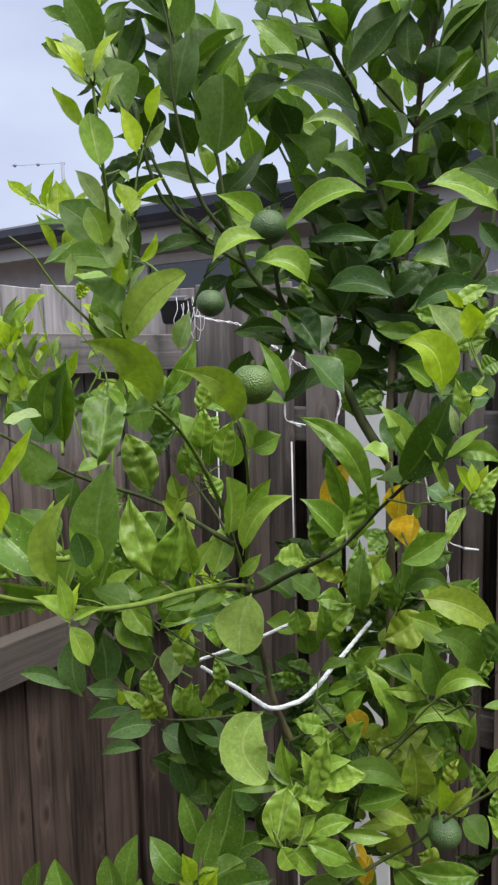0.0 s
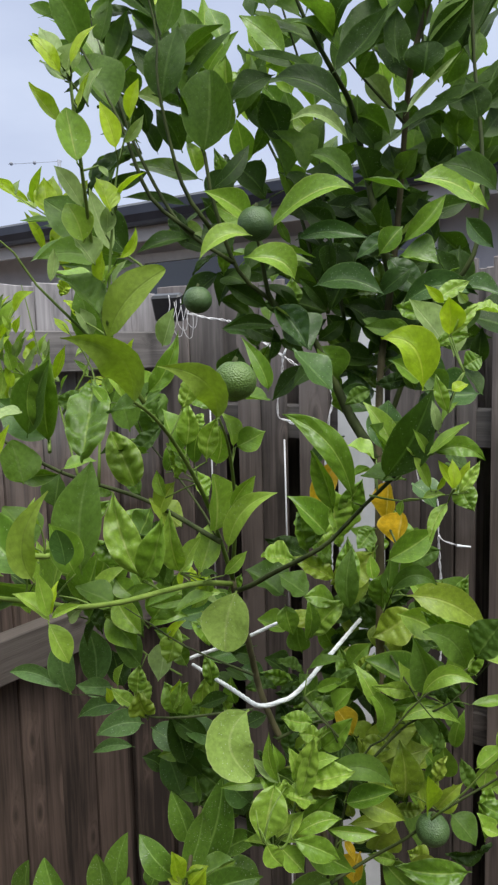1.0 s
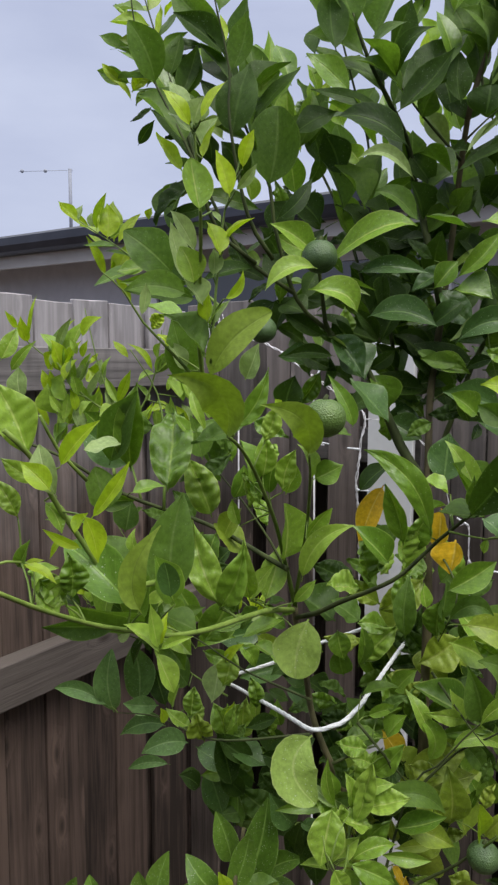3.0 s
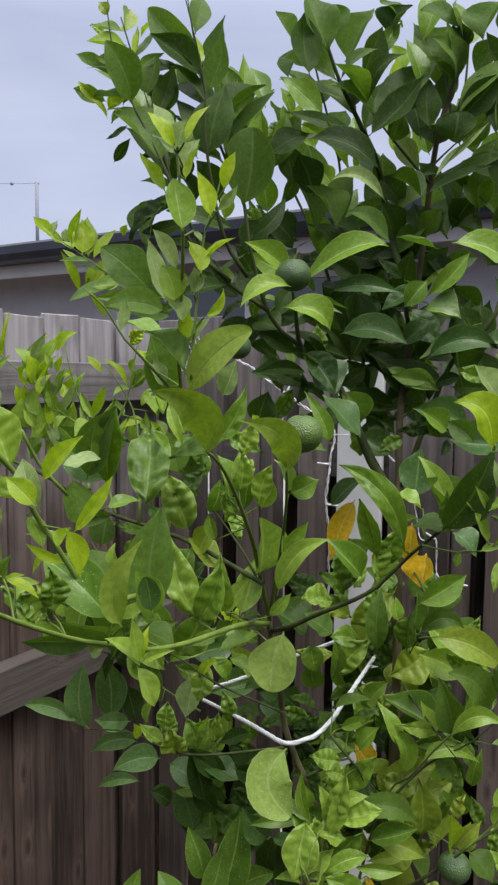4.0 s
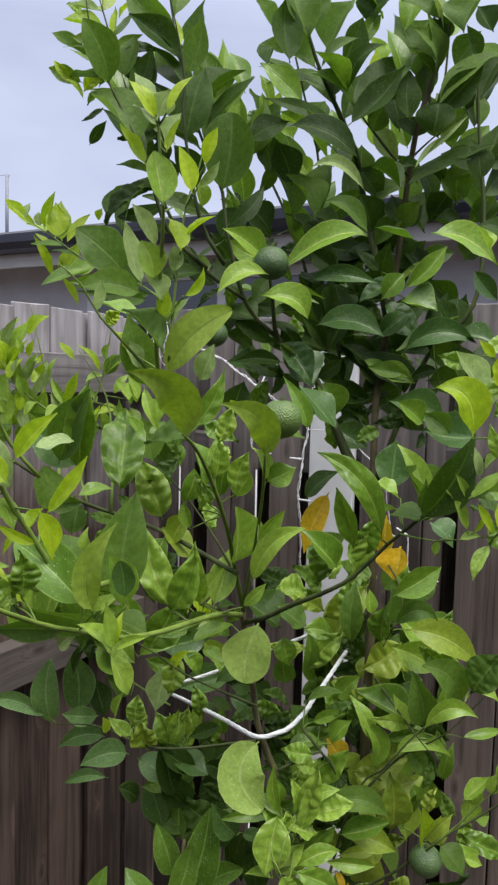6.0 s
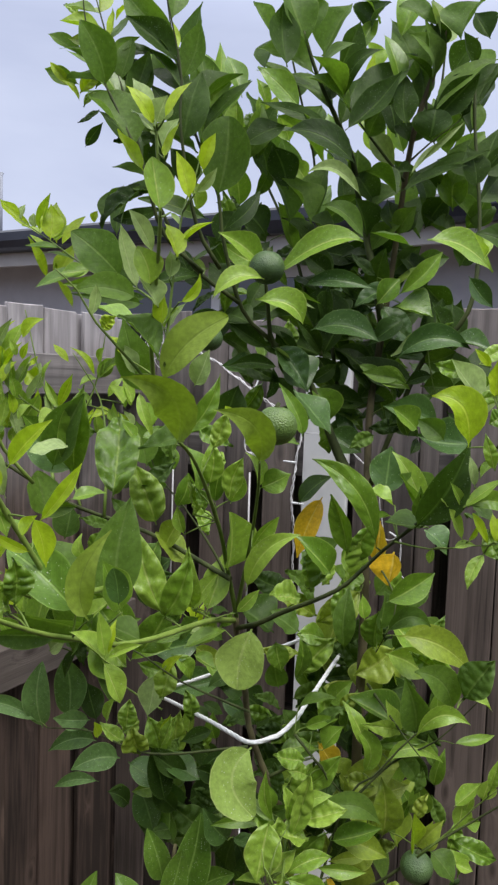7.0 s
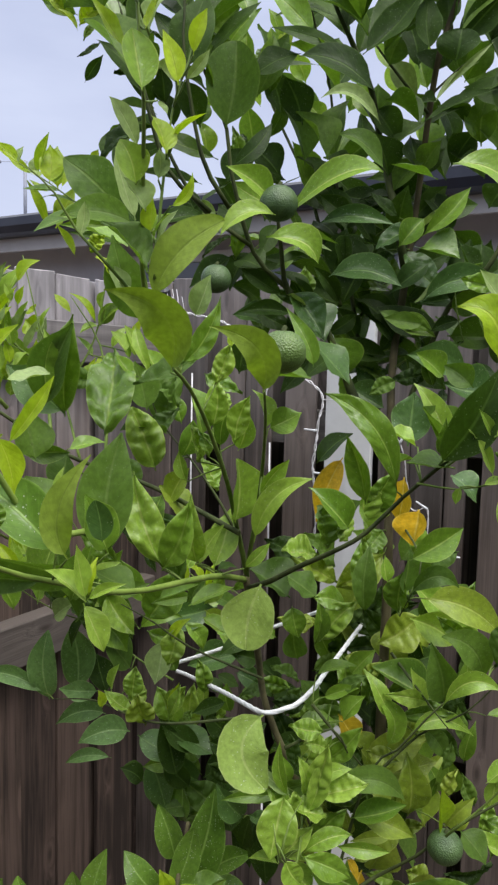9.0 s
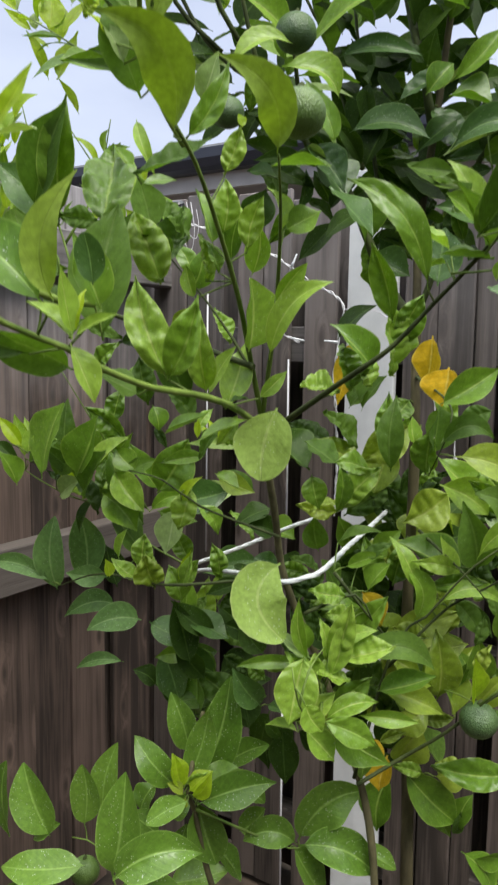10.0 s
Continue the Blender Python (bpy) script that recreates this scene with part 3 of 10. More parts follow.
def companions(base, length, kind, count):
    """Smaller leaves crowded behind a leaf, on the same piece of twig."""
    for _ in range(count):
        r = leaf_random
        at = base + Vector((r.gauss(0, 0.55), 0, r.gauss(0, 0.5))) * length + Vector((0, r.uniform(0.012, 0.075), 0))
        way = Vector((r.uniform(-1, 1), r.uniform(-0.25, 0.5), r.uniform(-0.7, 0.9) + (0.45 if kind == "dark" else 0))).normalized()
        size = min(0.1 if kind == "dark" else 0.072, max(0.035, length * r.uniform(0.65, 1.1)))
        # Darker kinds are favoured behind, so shade between leaves sits in their colour.
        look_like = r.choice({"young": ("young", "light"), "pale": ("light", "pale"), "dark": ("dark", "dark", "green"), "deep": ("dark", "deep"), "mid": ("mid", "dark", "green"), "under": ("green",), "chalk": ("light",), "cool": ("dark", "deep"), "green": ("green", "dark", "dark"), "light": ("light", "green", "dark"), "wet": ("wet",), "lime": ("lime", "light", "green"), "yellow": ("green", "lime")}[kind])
        if at.y < 1.30 and (abs(at.x) < 0.17 and 1.10 < at.z < 1.29 or -0.07 < at.x < 0.06 and 1.36 < at.z < 1.62) and r.random() < 0.9:
            continue
        if at.x < -0.34 and at.z > 1.84 or min((p - at).length_squared for p in limb_points) > 0.0100:
            continue
        blade(far_leaves, far_uv, at, at + way * size, size * r.uniform(0.36, 0.5), r.uniform(-45, 45), r.uniform(-0.02, 0.12), r.choice((0, 0.5, 1)), r, FAR_KINDS.index(look_like))
        if (at - base).length < 0.05:
            stalks.append((at, base))


def leaf(bx, by, bz, tx, ty, tz, width, kind, turn=0, bend=0.05, crinkle=0.0, crowd=1, via=None, full=None):
    """One leaf; those deep in the crown join the far foliage."""
    base, tip = Vector((bx, by, bz)), Vector((tx, ty, tz))
    via = None if via is None else Vector(via)
    companions(base, (tip - base).length, kind, crowd)
    if limb_points:
        near = min(limb_points, key=lambda p: (p - base).length_squared)
        gap = (near - base).length
        if by > 1.0 and bz > 1.6 and gap < 0.045 and kind != "yellow":
            base = near.lerp(base, 0.12)
        elif gap < 0.042:
            stalks.append((base, near))
    if kind != "wet" and (by > 1.145 or near_count["citrus_tree"] >= 310):
        blade(far_leaves, far_uv, base, tip, width, turn, bend, crinkle, leaf_random, FAR_KINDS.index(kind), via, full)
        return
    host = shrub if kind == "wet" else tree
    near_count[host.name] = near_count.get(host.name, 0) + 1
    bm = bmesh.new()
    uv = bm.loops.layers.uv.new("blade")
    blade(bm, uv, Vector(), tip - base, width, turn, bend, crinkle, leaf_random, 0, None if via is None else via - base, full)
    ob = part("leaf", bm, LEAF[kind], host, "yellowing leaf" if kind == "yellow" else "")
    ob.location = base - host.location


# stems and twigs: base and tip radius, then the way they grow
limb("trunk", 0.0111, 0.0039, (0.149, 0.980, 0.021), (0.144, 1.040, 0.531), (0.144, 1.073, 0.814), (0.139, 1.100, 1.042), (0.141, 1.106, 1.261), (0.141, 1.121, 1.386), (0.145, 1.155, 1.501), (0.156, 1.208, 1.603), (0.178, 1.236, 1.744), (0.188, 1.221, 1.871), (0.192, 1.201, 1.957), (0.196, 1.169, 2.026), (0.214, 1.158, 2.090), (0.228, 1.136, 2.154))
limb("branch", 0.0086, 0.0016, (0.143, 1.139, 1.452), (0.105, 1.174, 1.513), (0.045, 1.165, 1.640), (-0.010, 1.137, 1.686), (-0.023, 1.102, 1.736), (-0.029, 1.086, 1.773), (-0.035, 1.089, 1.804))
limb("branch", 0.0072, 0.0024, (0.175, 1.233, 1.726), (0.153, 1.211, 1.802), (0.127, 1.257, 1.949), (0.113, 1.241, 1.997), (0.075, 1.184, 2.040), (0.042, 1.168, 2.095), (0.018, 1.153, 2.150))
limb("branch", 0.0047, 0.0026, (0.112, 1.255, 1.603), (0.071, 1.295, 1.872), (0.059, 1.310, 2.011), (0.031, 1.267, 2.085), (0.010, 1.232, 2.138))
limb("branch", 0.0047, 0.0028, (0.074, 1.221, 1.675), (0.024, 1.292, 1.873), (0.006, 1.296, 1.910), (-0.032, 1.323, 1.996), (-0.056, 1.309, 2.060))
limb("branch", 0.0057, 0.0032, (0.148, 1.142, 1.477), (0.185, 1.137, 1.586), (0.215, 1.128, 1.668), (0.268, 1.089, 1.742), (0.283, 1.105, 1.866), (0.276, 1.133, 2.025), (0.276, 1.148, 2.151))
limb("stem", 0.0060, 0.0042, (0.120, 0.980, 0.020), (0.100, 0.985, 0.400), (0.085, 0.990, 0.800), (0.027, 0.995, 0.999), (0.006, 0.990, 1.056), (-0.019, 0.985, 1.112), (-0.036, 0.980, 1.163), (-0.046, 0.945, 1.237), (-0.059, 0.910, 1.314), (-0.062, 0.900, 1.343))
limb("branch", 0.0040, 0.0026, (-0.061, 0.900, 1.341), (-0.074, 0.865, 1.406), (-0.085, 0.820, 1.463), (-0.102, 0.765, 1.521), (-0.116, 0.710, 1.559), (-0.127, 0.675, 1.576))
limb("twig", 0.0025, 0.0011, (-0.125, 0.713, 1.572), (-0.149, 0.707, 1.615), (-0.154, 0.681, 1.656), (-0.148, 0.637, 1.704), (-0.142, 0.593, 1.758), (-0.145, 0.588, 1.806), (-0.148, 0.592, 1.836))
limb("branch", 0.0036, 0.0018, (-0.062, 0.900, 1.343), (-0.052, 0.845, 1.432), (-0.049, 0.790, 1.486), (-0.049, 0.740, 1.528), (-0.052, 0.685, 1.559))
limb("twig", 0.0024, 0.0015, (-0.073, 0.872, 1.394), (-0.093, 0.885, 1.428), (-0.129, 0.900, 1.476), (-0.165, 0.910, 1.517), (-0.176, 0.910, 1.553))
limb("branch", 0.0036, 0.0016, (-0.062, 0.905, 1.335), (-0.091, 0.815, 1.364), (-0.121, 0.740, 1.379), (-0.147, 0.690, 1.386), (-0.173, 0.628, 1.402), (-0.189, 0.600, 1.415), (-0.220, 0.570, 1.430), (-0.237, 0.530, 1.451), (-0.251, 0.490, 1.473), (-0.264, 0.440, 1.502))
limb("branch", 0.0043, 0.0018, (-0.060, 0.905, 1.325), (-0.037, 0.855, 1.348), (-0.013, 0.833, 1.368), (0.009, 0.805, 1.387), (0.030, 0.783, 1.404), (0.052, 0.772, 1.422), (0.084, 0.762, 1.459), (0.111, 0.735, 1.493), (0.136, 0.680, 1.537), (0.143, 0.640, 1.568), (0.148, 0.600, 1.598))
limb("branch", 0.0042, 0.0027, (-0.071, 0.857, 1.400), (-0.173, 0.936, 1.435), (-0.276, 0.925, 1.474), (-0.348, 0.877, 1.531), (-0.428, 0.875, 1.559))
limb("twig", 0.0024, 0.0014, (-0.131, 0.705, 1.588), (-0.163, 0.648, 1.640), (-0.198, 0.641, 1.678), (-0.213, 0.633, 1.704), (-0.230, 0.623, 1.720))
limb("twig", 0.0019, 0.0012, (-0.139, 0.640, 1.644), (-0.135, 0.648, 1.710), (-0.128, 0.656, 1.776), (-0.117, 0.661, 1.812), (-0.112, 0.665, 1.838))
limb("twig", 0.0025, 0.0017, (-0.161, 1.010, 1.715), (-0.207, 1.062, 1.752), (-0.282, 1.112, 1.784), (-0.348, 1.144, 1.828), (-0.397, 1.165, 1.860))
limb("twig", 0.0047, 0.0023, (-0.005, 1.140, 1.685), (-0.060, 1.117, 1.735), (-0.094, 1.090, 1.841), (-0.100, 1.085, 1.890), (-0.141, 1.095, 1.992), (-0.171, 1.107, 2.109), (-0.185, 1.115, 2.187))
limb("twig", 0.0043, 0.0024, (-0.066, 1.112, 1.745), (-0.140, 1.100, 1.800), (-0.199, 1.092, 1.910), (-0.231, 1.091, 2.009), (-0.252, 1.107, 2.068), (-0.282, 1.116, 2.163))
limb("twig", 0.0024, 0.0018, (-0.041, 0.903, 1.173), (-0.163, 0.905, 1.161), (-0.254, 0.998, 1.144), (-0.338, 1.118, 1.090))
limb("twig", 0.0022, 0.0016, (-0.040, 0.908, 1.216), (-0.128, 0.936, 1.242), (-0.171, 0.937, 1.271), (-0.222, 1.005, 1.271))
limb("branch", 0.0034, 0.0020, (0.054, 0.920, 0.926), (0.080, 0.933, 0.935), (0.111, 0.937, 0.953), (0.151, 0.914, 0.995), (0.191, 0.901, 1.039), (0.245, 0.889, 1.084), (0.289, 0.867, 1.130))
limb("twig", 0.0029, 0.0018, (0.093, 0.976, 1.043), (0.158, 0.960, 1.124), (0.213, 0.947, 1.162), (0.257, 0.927, 1.224))
limb("twig", 0.0030, 0.0022, (0.024, 0.956, 1.164), (0.061, 0.953, 1.119), (0.090, 0.951, 1.085))
limb("twig", 0.0033, 0.0025, (0.188, 1.190, 1.950), (0.114, 1.163, 2.020), (0.074, 1.168, 2.078))
limb("twig", 0.0025, 0.0016, (0.194, 1.194, 1.979), (0.224, 1.189, 2.008), (0.268, 1.175, 2.042))
limb("twig", 0.0033, 0.0025, (0.216, 1.169, 2.018), (0.212, 1.176, 2.075), (0.214, 1.182, 2.123), (0.223, 1.189, 2.180))
limb("twig", 0.0033, 0.0025, (0.229, 1.172, 2.034), (0.236, 1.179, 2.090), (0.243, 1.189, 2.172))
limb("twig", 0.0024, 0.0018, (0.013, 0.914, 1.063), (-0.001, 0.820, 1.050), (-0.024, 0.745, 1.104), (-0.031, 0.748, 1.138))
limb("twig", 0.0019, 0.0012, (-0.024, 0.745, 1.104), (-0.015, 0.759, 1.131), (0.000, 0.781, 1.144))
limb("twig", 0.0017, 0.0013, (-0.240, 0.602, 1.545), (-0.259, 0.584, 1.574), (-0.267, 0.567, 1.602))
limb("twig", 0.0027, 0.0020, (-0.182, 0.649, 1.447), (-0.217, 0.607, 1.454), (-0.243, 0.571, 1.510), (-0.255, 0.554, 1.540), (-0.261, 0.527, 1.574), (-0.274, 0.508, 1.596))
limb("twig", 0.0033, 0.0017, (-0.300, 0.960, 1.495), (-0.335, 1.060, 1.560), (-0.384, 1.098, 1.614), (-0.459, 1.100, 1.672), (-0.484, 1.103, 1.714))
limb("twig", 0.0030, 0.0015, (-0.230, 0.930, 1.455), (-0.232, 0.955, 1.530), (-0.246, 0.985, 1.601), (-0.283, 0.990, 1.660))
limb("stem", 0.0074, 0.0030, (0.035, 1.046, 0.052), (-0.022, 1.049, 0.501), (-0.108, 1.021, 0.692), (-0.140, 0.998, 0.841), (-0.146, 0.992, 0.875), (-0.135, 1.070, 0.934))
limb("twig", 0.0029, 0.0022, (-0.140, 0.998, 0.841), (-0.018, 0.995, 0.793), (-0.006, 1.005, 0.795))
limb("twig", 0.0038, 0.0023, (-0.176, 1.028, 0.344), (-0.238, 1.018, 0.690), (-0.269, 1.045, 0.751), (-0.308, 1.046, 0.765))
limb("twig", 0.0029, 0.0015, (0.141, 1.121, 1.386), (0.146, 0.935, 1.353), (0.128, 0.956, 1.279))
limb("twig", 0.0029, 0.0014, (0.143, 1.067, 1.189), (0.168, 0.935, 1.171), (0.196, 0.933, 1.138))
limb("twig", 0.0014, 0.0009, (0.087, 0.720, 1.479), (0.114, 0.690, 1.479), (0.137, 0.660, 1.489), (0.162, 0.640, 1.496))
limb("twig", 0.0014, 0.0009, (0.112, 0.720, 1.494), (0.123, 0.670, 1.519), (0.132, 0.655, 1.526), (0.146, 0.645, 1.542), (0.161, 0.640, 1.556))
limb("twig", 0.0043, 0.0016, (-0.120, 1.098, 1.785), (-0.175, 1.070, 1.832), (-0.205, 1.044, 1.919), (-0.245, 1.051, 2.000), (-0.278, 1.068, 2.069), (-0.293, 1.074, 2.147), (-0.292, 1.079, 2.202))
limb("twig", 0.0043, 0.0015, (-0.095, 1.090, 1.790), (-0.130, 1.065, 1.847), (-0.153, 1.037, 1.963), (-0.154, 1.043, 2.032), (-0.167, 1.038, 2.096), (-0.184, 1.024, 2.161))
limb("twig", 0.0021, 0.0013, (0.175, 0.878, 1.044), (0.213, 0.869, 1.086), (0.235, 0.852, 1.126), (0.259, 0.834, 1.162))
limb("twig", 0.0024, 0.0016, (-0.266, 0.965, 1.462), (-0.310, 1.034, 1.562), (-0.340, 1.060, 1.624), (-0.362, 1.086, 1.689), (-0.370, 1.089, 1.721))
limb("twig", 0.0024, 0.0016, (-0.310, 1.034, 1.562), (-0.374, 1.039, 1.608), (-0.398, 1.043, 1.655))
limb("twig", 0.0024, 0.0016, (-0.300, 1.022, 1.539), (-0.264, 1.038, 1.609), (-0.249, 1.044, 1.688))
limb("twig", 0.0029, 0.0022, (-0.012, 0.910, 1.130), (0.045, 0.925, 1.148), (0.065, 0.923, 1.119))
limb("twig", 0.0029, 0.0021, (0.050, 0.921, 0.933), (0.092, 0.931, 1.088), (0.123, 0.917, 1.127), (0.170, 0.907, 1.188), (0.224, 0.905, 1.226))
limb("twig", 0.0023, 0.0016, (-0.163, 1.113, 1.124), (-0.221, 1.135, 1.149), (-0.267, 1.130, 1.193), (-0.322, 1.131, 1.212), (-0.369, 1.133, 1.235), (-0.432, 1.137, 1.279))
limb("twig", 0.0023, 0.0016, (-0.220, 1.131, 1.198), (-0.268, 1.140, 1.275), (-0.300, 1.145, 1.321), (-0.340, 1.152, 1.383))
limb("twig", 0.0013, 0.0010, (-0.319, 0.542, 1.481), (-0.293, 0.555, 1.487), (-0.275, 0.566, 1.481), (-0.257, 0.595, 1.460), (-0.244, 0.614, 1.446))
# leaves: base, tip, width, kind, turn about the midrib, arch and crinkle
# left crown
leaf(-0.301, 1.150, 2.093, -0.356, 1.150, 2.130, 0.026, "mid", 0, 0.04, 0.0, 0, full=.5)
leaf(-0.250, 1.060, 2.014, -0.289, 1.032, 2.094, 0.049, "mid", -4, 0.09, 0.0, 0, full=.95)
leaf(-0.264, 1.141, 2.108, -0.234, 1.134, 2.151, 0.047, "mid", -40, 0.01, 0.0, 0, full=.5)
leaf(-0.297, 1.104, 2.106, -0.328, 1.097, 2.120, 0.037, "young", 8, -0.00, 0.0, 0, full=.5)
leaf(-0.280, 1.144, 2.133, -0.274, 1.152, 2.189, 0.029, "lime", 46, 0.04, 0.0, 0, full=.5)
leaf(-0.286, 1.157, 2.139, -0.292, 1.161, 2.166, 0.012, "young", 13, 0.05, 0.0, 0, full=.95)
leaf(-0.259, 1.157, 2.152, -0.240, 1.149, 2.171, 0.019, "young", -45, 0.04, 0.0, 0, full=.95)
leaf(-0.296, 1.128, 2.143, -0.325, 1.121, 2.151, 0.025, "pale", 14, 0.02, 0.0, 0, full=.5)
leaf(-0.321, 1.145, 2.052, -0.350, 1.138, 2.081, 0.014, "young", -35, 0.03, 0.0, 0, full=.95)
leaf(-0.271, 1.129, 2.027, -0.326, 1.136, 2.061, 0.041, "mid", 33, -0.00, 0.0, 0, full=.95)
leaf(-0.208, 1.060, 1.937, -0.280, 1.053, 2.006, 0.082, "mid", 21, 0.08, 0.0, 0, full=.95)
leaf(-0.251, 1.117, 2.038, -0.228, 1.112, 2.107, 0.031, "mid", -10, 0.08, 0.0, 0, full=.95)
leaf(-0.240, 1.108, 2.008, -0.204, 1.105, 2.091, 0.038, "mid", 20, -0.02, 0.0, 0, full=.5)
leaf(-0.197, 1.200, 2.093, -0.210, 1.204, 2.134, 0.027, "light", 22, 0.00, 0.0, 0, full=.95)
leaf(-0.163, 1.126, 2.120, -0.244, 1.112, 2.177, 0.043, "mid", -42, 0.03, 0.0, 0, full=.95)
leaf(-0.161, 1.140, 2.073, -0.215, 1.136, 2.134, 0.065, "mid", 44, 0.03, 0.0, 0, full=.5)
leaf(-0.156, 1.141, 2.139, -0.163, 1.151, 2.207, 0.035, "mid", 24, 0.08, 0.0, 0, full=.5)
leaf(-0.143, 1.145, 2.100, -0.133, 1.134, 2.175, 0.056, "mid", -46, -0.02, 0.0, 0, full=.5)
leaf(-0.136, 1.154, 2.026, -0.135, 1.168, 2.117, 0.050, "mid", 11, 0.08, 0.0, 0, full=.95)
leaf(-0.112, 1.200, 2.059, -0.125, 1.216, 2.139, 0.037, "green", 17, 0.00, 0.0, 0, full=.95)
leaf(-0.151, 1.141, 2.033, -0.209, 1.156, 2.082, 0.061, "dark", 22, 0.03, 0.0, 0, full=.95)
leaf(-0.112, 1.115, 2.011, -0.071, 1.103, 2.064, 0.060, "dark", -29, 0.04, 0.0, 0, full=.5)
leaf(-0.109, 1.060, 1.892, -0.089, 1.074, 1.997, 0.073, "mid", 0, 0.02, 0.0, 0, full=1.0)
leaf(-0.187, 1.136, 1.933, -0.192, 1.123, 1.979, 0.033, "dark", -32, 0.01, 0.0, 0, full=.5)
leaf(-0.132, 1.105, 1.913, -0.144, 1.076, 1.998, 0.071, "mid", 48, 0.02, 0.0, 0, full=.95)
leaf(-0.198, 1.139, 1.923, -0.260, 1.151, 1.941, 0.020, "mid", 2, 0.09, 0.0, 0, full=.5)
leaf(-0.188, 1.119, 1.896, -0.228, 1.114, 1.909, 0.025, "mid", -12, 0.03, 0.0, 0, full=.5)
leaf(-0.190, 1.130, 1.895, -0.228, 1.137, 1.898, 0.019, "dark", 46, 0.07, 0.0, 0, full=.5)
leaf(-0.271, 1.138, 1.858, -0.239, 1.145, 1.912, 0.048, "mid", -48, 0.01, 0.0, 0, full=.5)
leaf(-0.168, 1.116, 1.870, -0.253, 1.114, 1.858, 0.024, "dark", -18, 0.00, 0.0, 0, full=.95)
leaf(-0.090, 1.150, 1.926, -0.097, 1.155, 2.006, 0.073, "mid", 40, -0.02, 0.0, 0, full=.95)
leaf(-0.073, 1.200, 1.974, -0.049, 1.187, 2.022, 0.052, "mid", -26, 0.08, 0.0, 0, full=.5)
leaf(-0.208, 1.170, 1.997, -0.227, 1.158, 2.029, 0.052, "mid", 20, -0.01, 0.0, 0, full=.95)
leaf(-0.161, 1.170, 1.995, -0.172, 1.182, 2.057, 0.039, "dark", -13, 0.02, 0.0, 0, full=.95)
# front sprouts
leaf(-0.149, 0.570, 1.830, -0.163, 0.575, 1.856, 0.017, "pale", 29, 0.02, 0.0, 0)
leaf(-0.146, 0.565, 1.818, -0.165, 0.557, 1.844, 0.014, "young", 13, 0.09, 0.0, 0)
leaf(-0.146, 0.575, 1.817, -0.164, 0.574, 1.832, 0.028, "pale", 42, 0.02, 0.0, 0)
leaf(-0.138, 0.560, 1.822, -0.119, 0.563, 1.851, 0.008, "young", 4, 0.04, 0.0, 0)
leaf(-0.145, 0.575, 1.823, -0.137, 0.573, 1.843, 0.020, "pale", 1, 0.05, 0.0, 0)
leaf(-0.143, 0.626, 1.815, -0.132, 0.630, 1.846, 0.017, "pale", -27, 0.08, 0.0, 0)
leaf(-0.139, 0.578, 1.799, -0.127, 0.578, 1.825, 0.015, "young", -41, -0.01, 0.0, 0)
leaf(-0.156, 0.590, 1.792, -0.176, 0.579, 1.818, 0.017, "young", 24, 0.04, 0.0, 0)
leaf(-0.141, 0.577, 1.760, -0.149, 0.581, 1.800, 0.026, "light", 21, 0.02, 0.0, 0, full=.95)
leaf(-0.121, 0.620, 1.779, -0.133, 0.620, 1.816, 0.016, "young", 10, 0.02, 0.0, 0)
leaf(-0.111, 0.628, 1.803, -0.101, 0.623, 1.833, 0.012, "young", -3, 0.07, 0.0, 0)
leaf(-0.117, 0.630, 1.786, -0.099, 0.626, 1.807, 0.009, "pale", 40, 0.02, 0.0, 0)
leaf(-0.149, 0.620, 1.734, -0.169, 0.611, 1.767, 0.016, "pale", 7, 0.04, 0.0, 0, via=(-0.159, 0.613, 1.754))
leaf(-0.130, 0.630, 1.734, -0.140, 0.632, 1.763, 0.026, "young", 45, 0.03, 0.0, 0)
leaf(-0.151, 0.620, 1.709, -0.161, 0.614, 1.739, 0.025, "light", 13, 0.08, 0.0, 0, full=.95)
leaf(-0.137, 0.640, 1.717, -0.137, 0.645, 1.742, 0.014, "pale", 19, -0.01, 0.0, 0)
leaf(-0.145, 0.630, 1.692, -0.162, 0.627, 1.715, 0.027, "pale", 30, 0.08, 0.0, 0)
leaf(-0.128, 0.640, 1.745, -0.101, 0.636, 1.765, 0.013, "young", -39, 0.05, 0.0, 0)
leaf(-0.126, 0.640, 1.744, -0.118, 0.643, 1.762, 0.005, "young", 1, 0.02, 0.0, 0)
leaf(-0.128, 0.640, 1.698, -0.111, 0.635, 1.722, 0.009, "young", 4, 0.02, 0.0, 0, via=(-0.115, 0.636, 1.706))
leaf(-0.142, 0.640, 1.678, -0.141, 0.638, 1.704, 0.016, "young", -35, -0.00, 0.0, 0)
leaf(-0.141, 0.650, 1.675, -0.129, 0.645, 1.694, 0.020, "light", -40, 0.09, 0.0, 0)
leaf(-0.138, 0.660, 1.677, -0.123, 0.655, 1.699, 0.012, "pale", -23, 0.04, 0.0, 0)
leaf(-0.145, 0.660, 1.671, -0.164, 0.664, 1.685, 0.017, "pale", 46, 0.07, 0.0, 0)
leaf(-0.136, 0.620, 1.768, -0.128, 0.621, 1.759, 0.008, "pale", -21, -0.01, 0.0, 0)
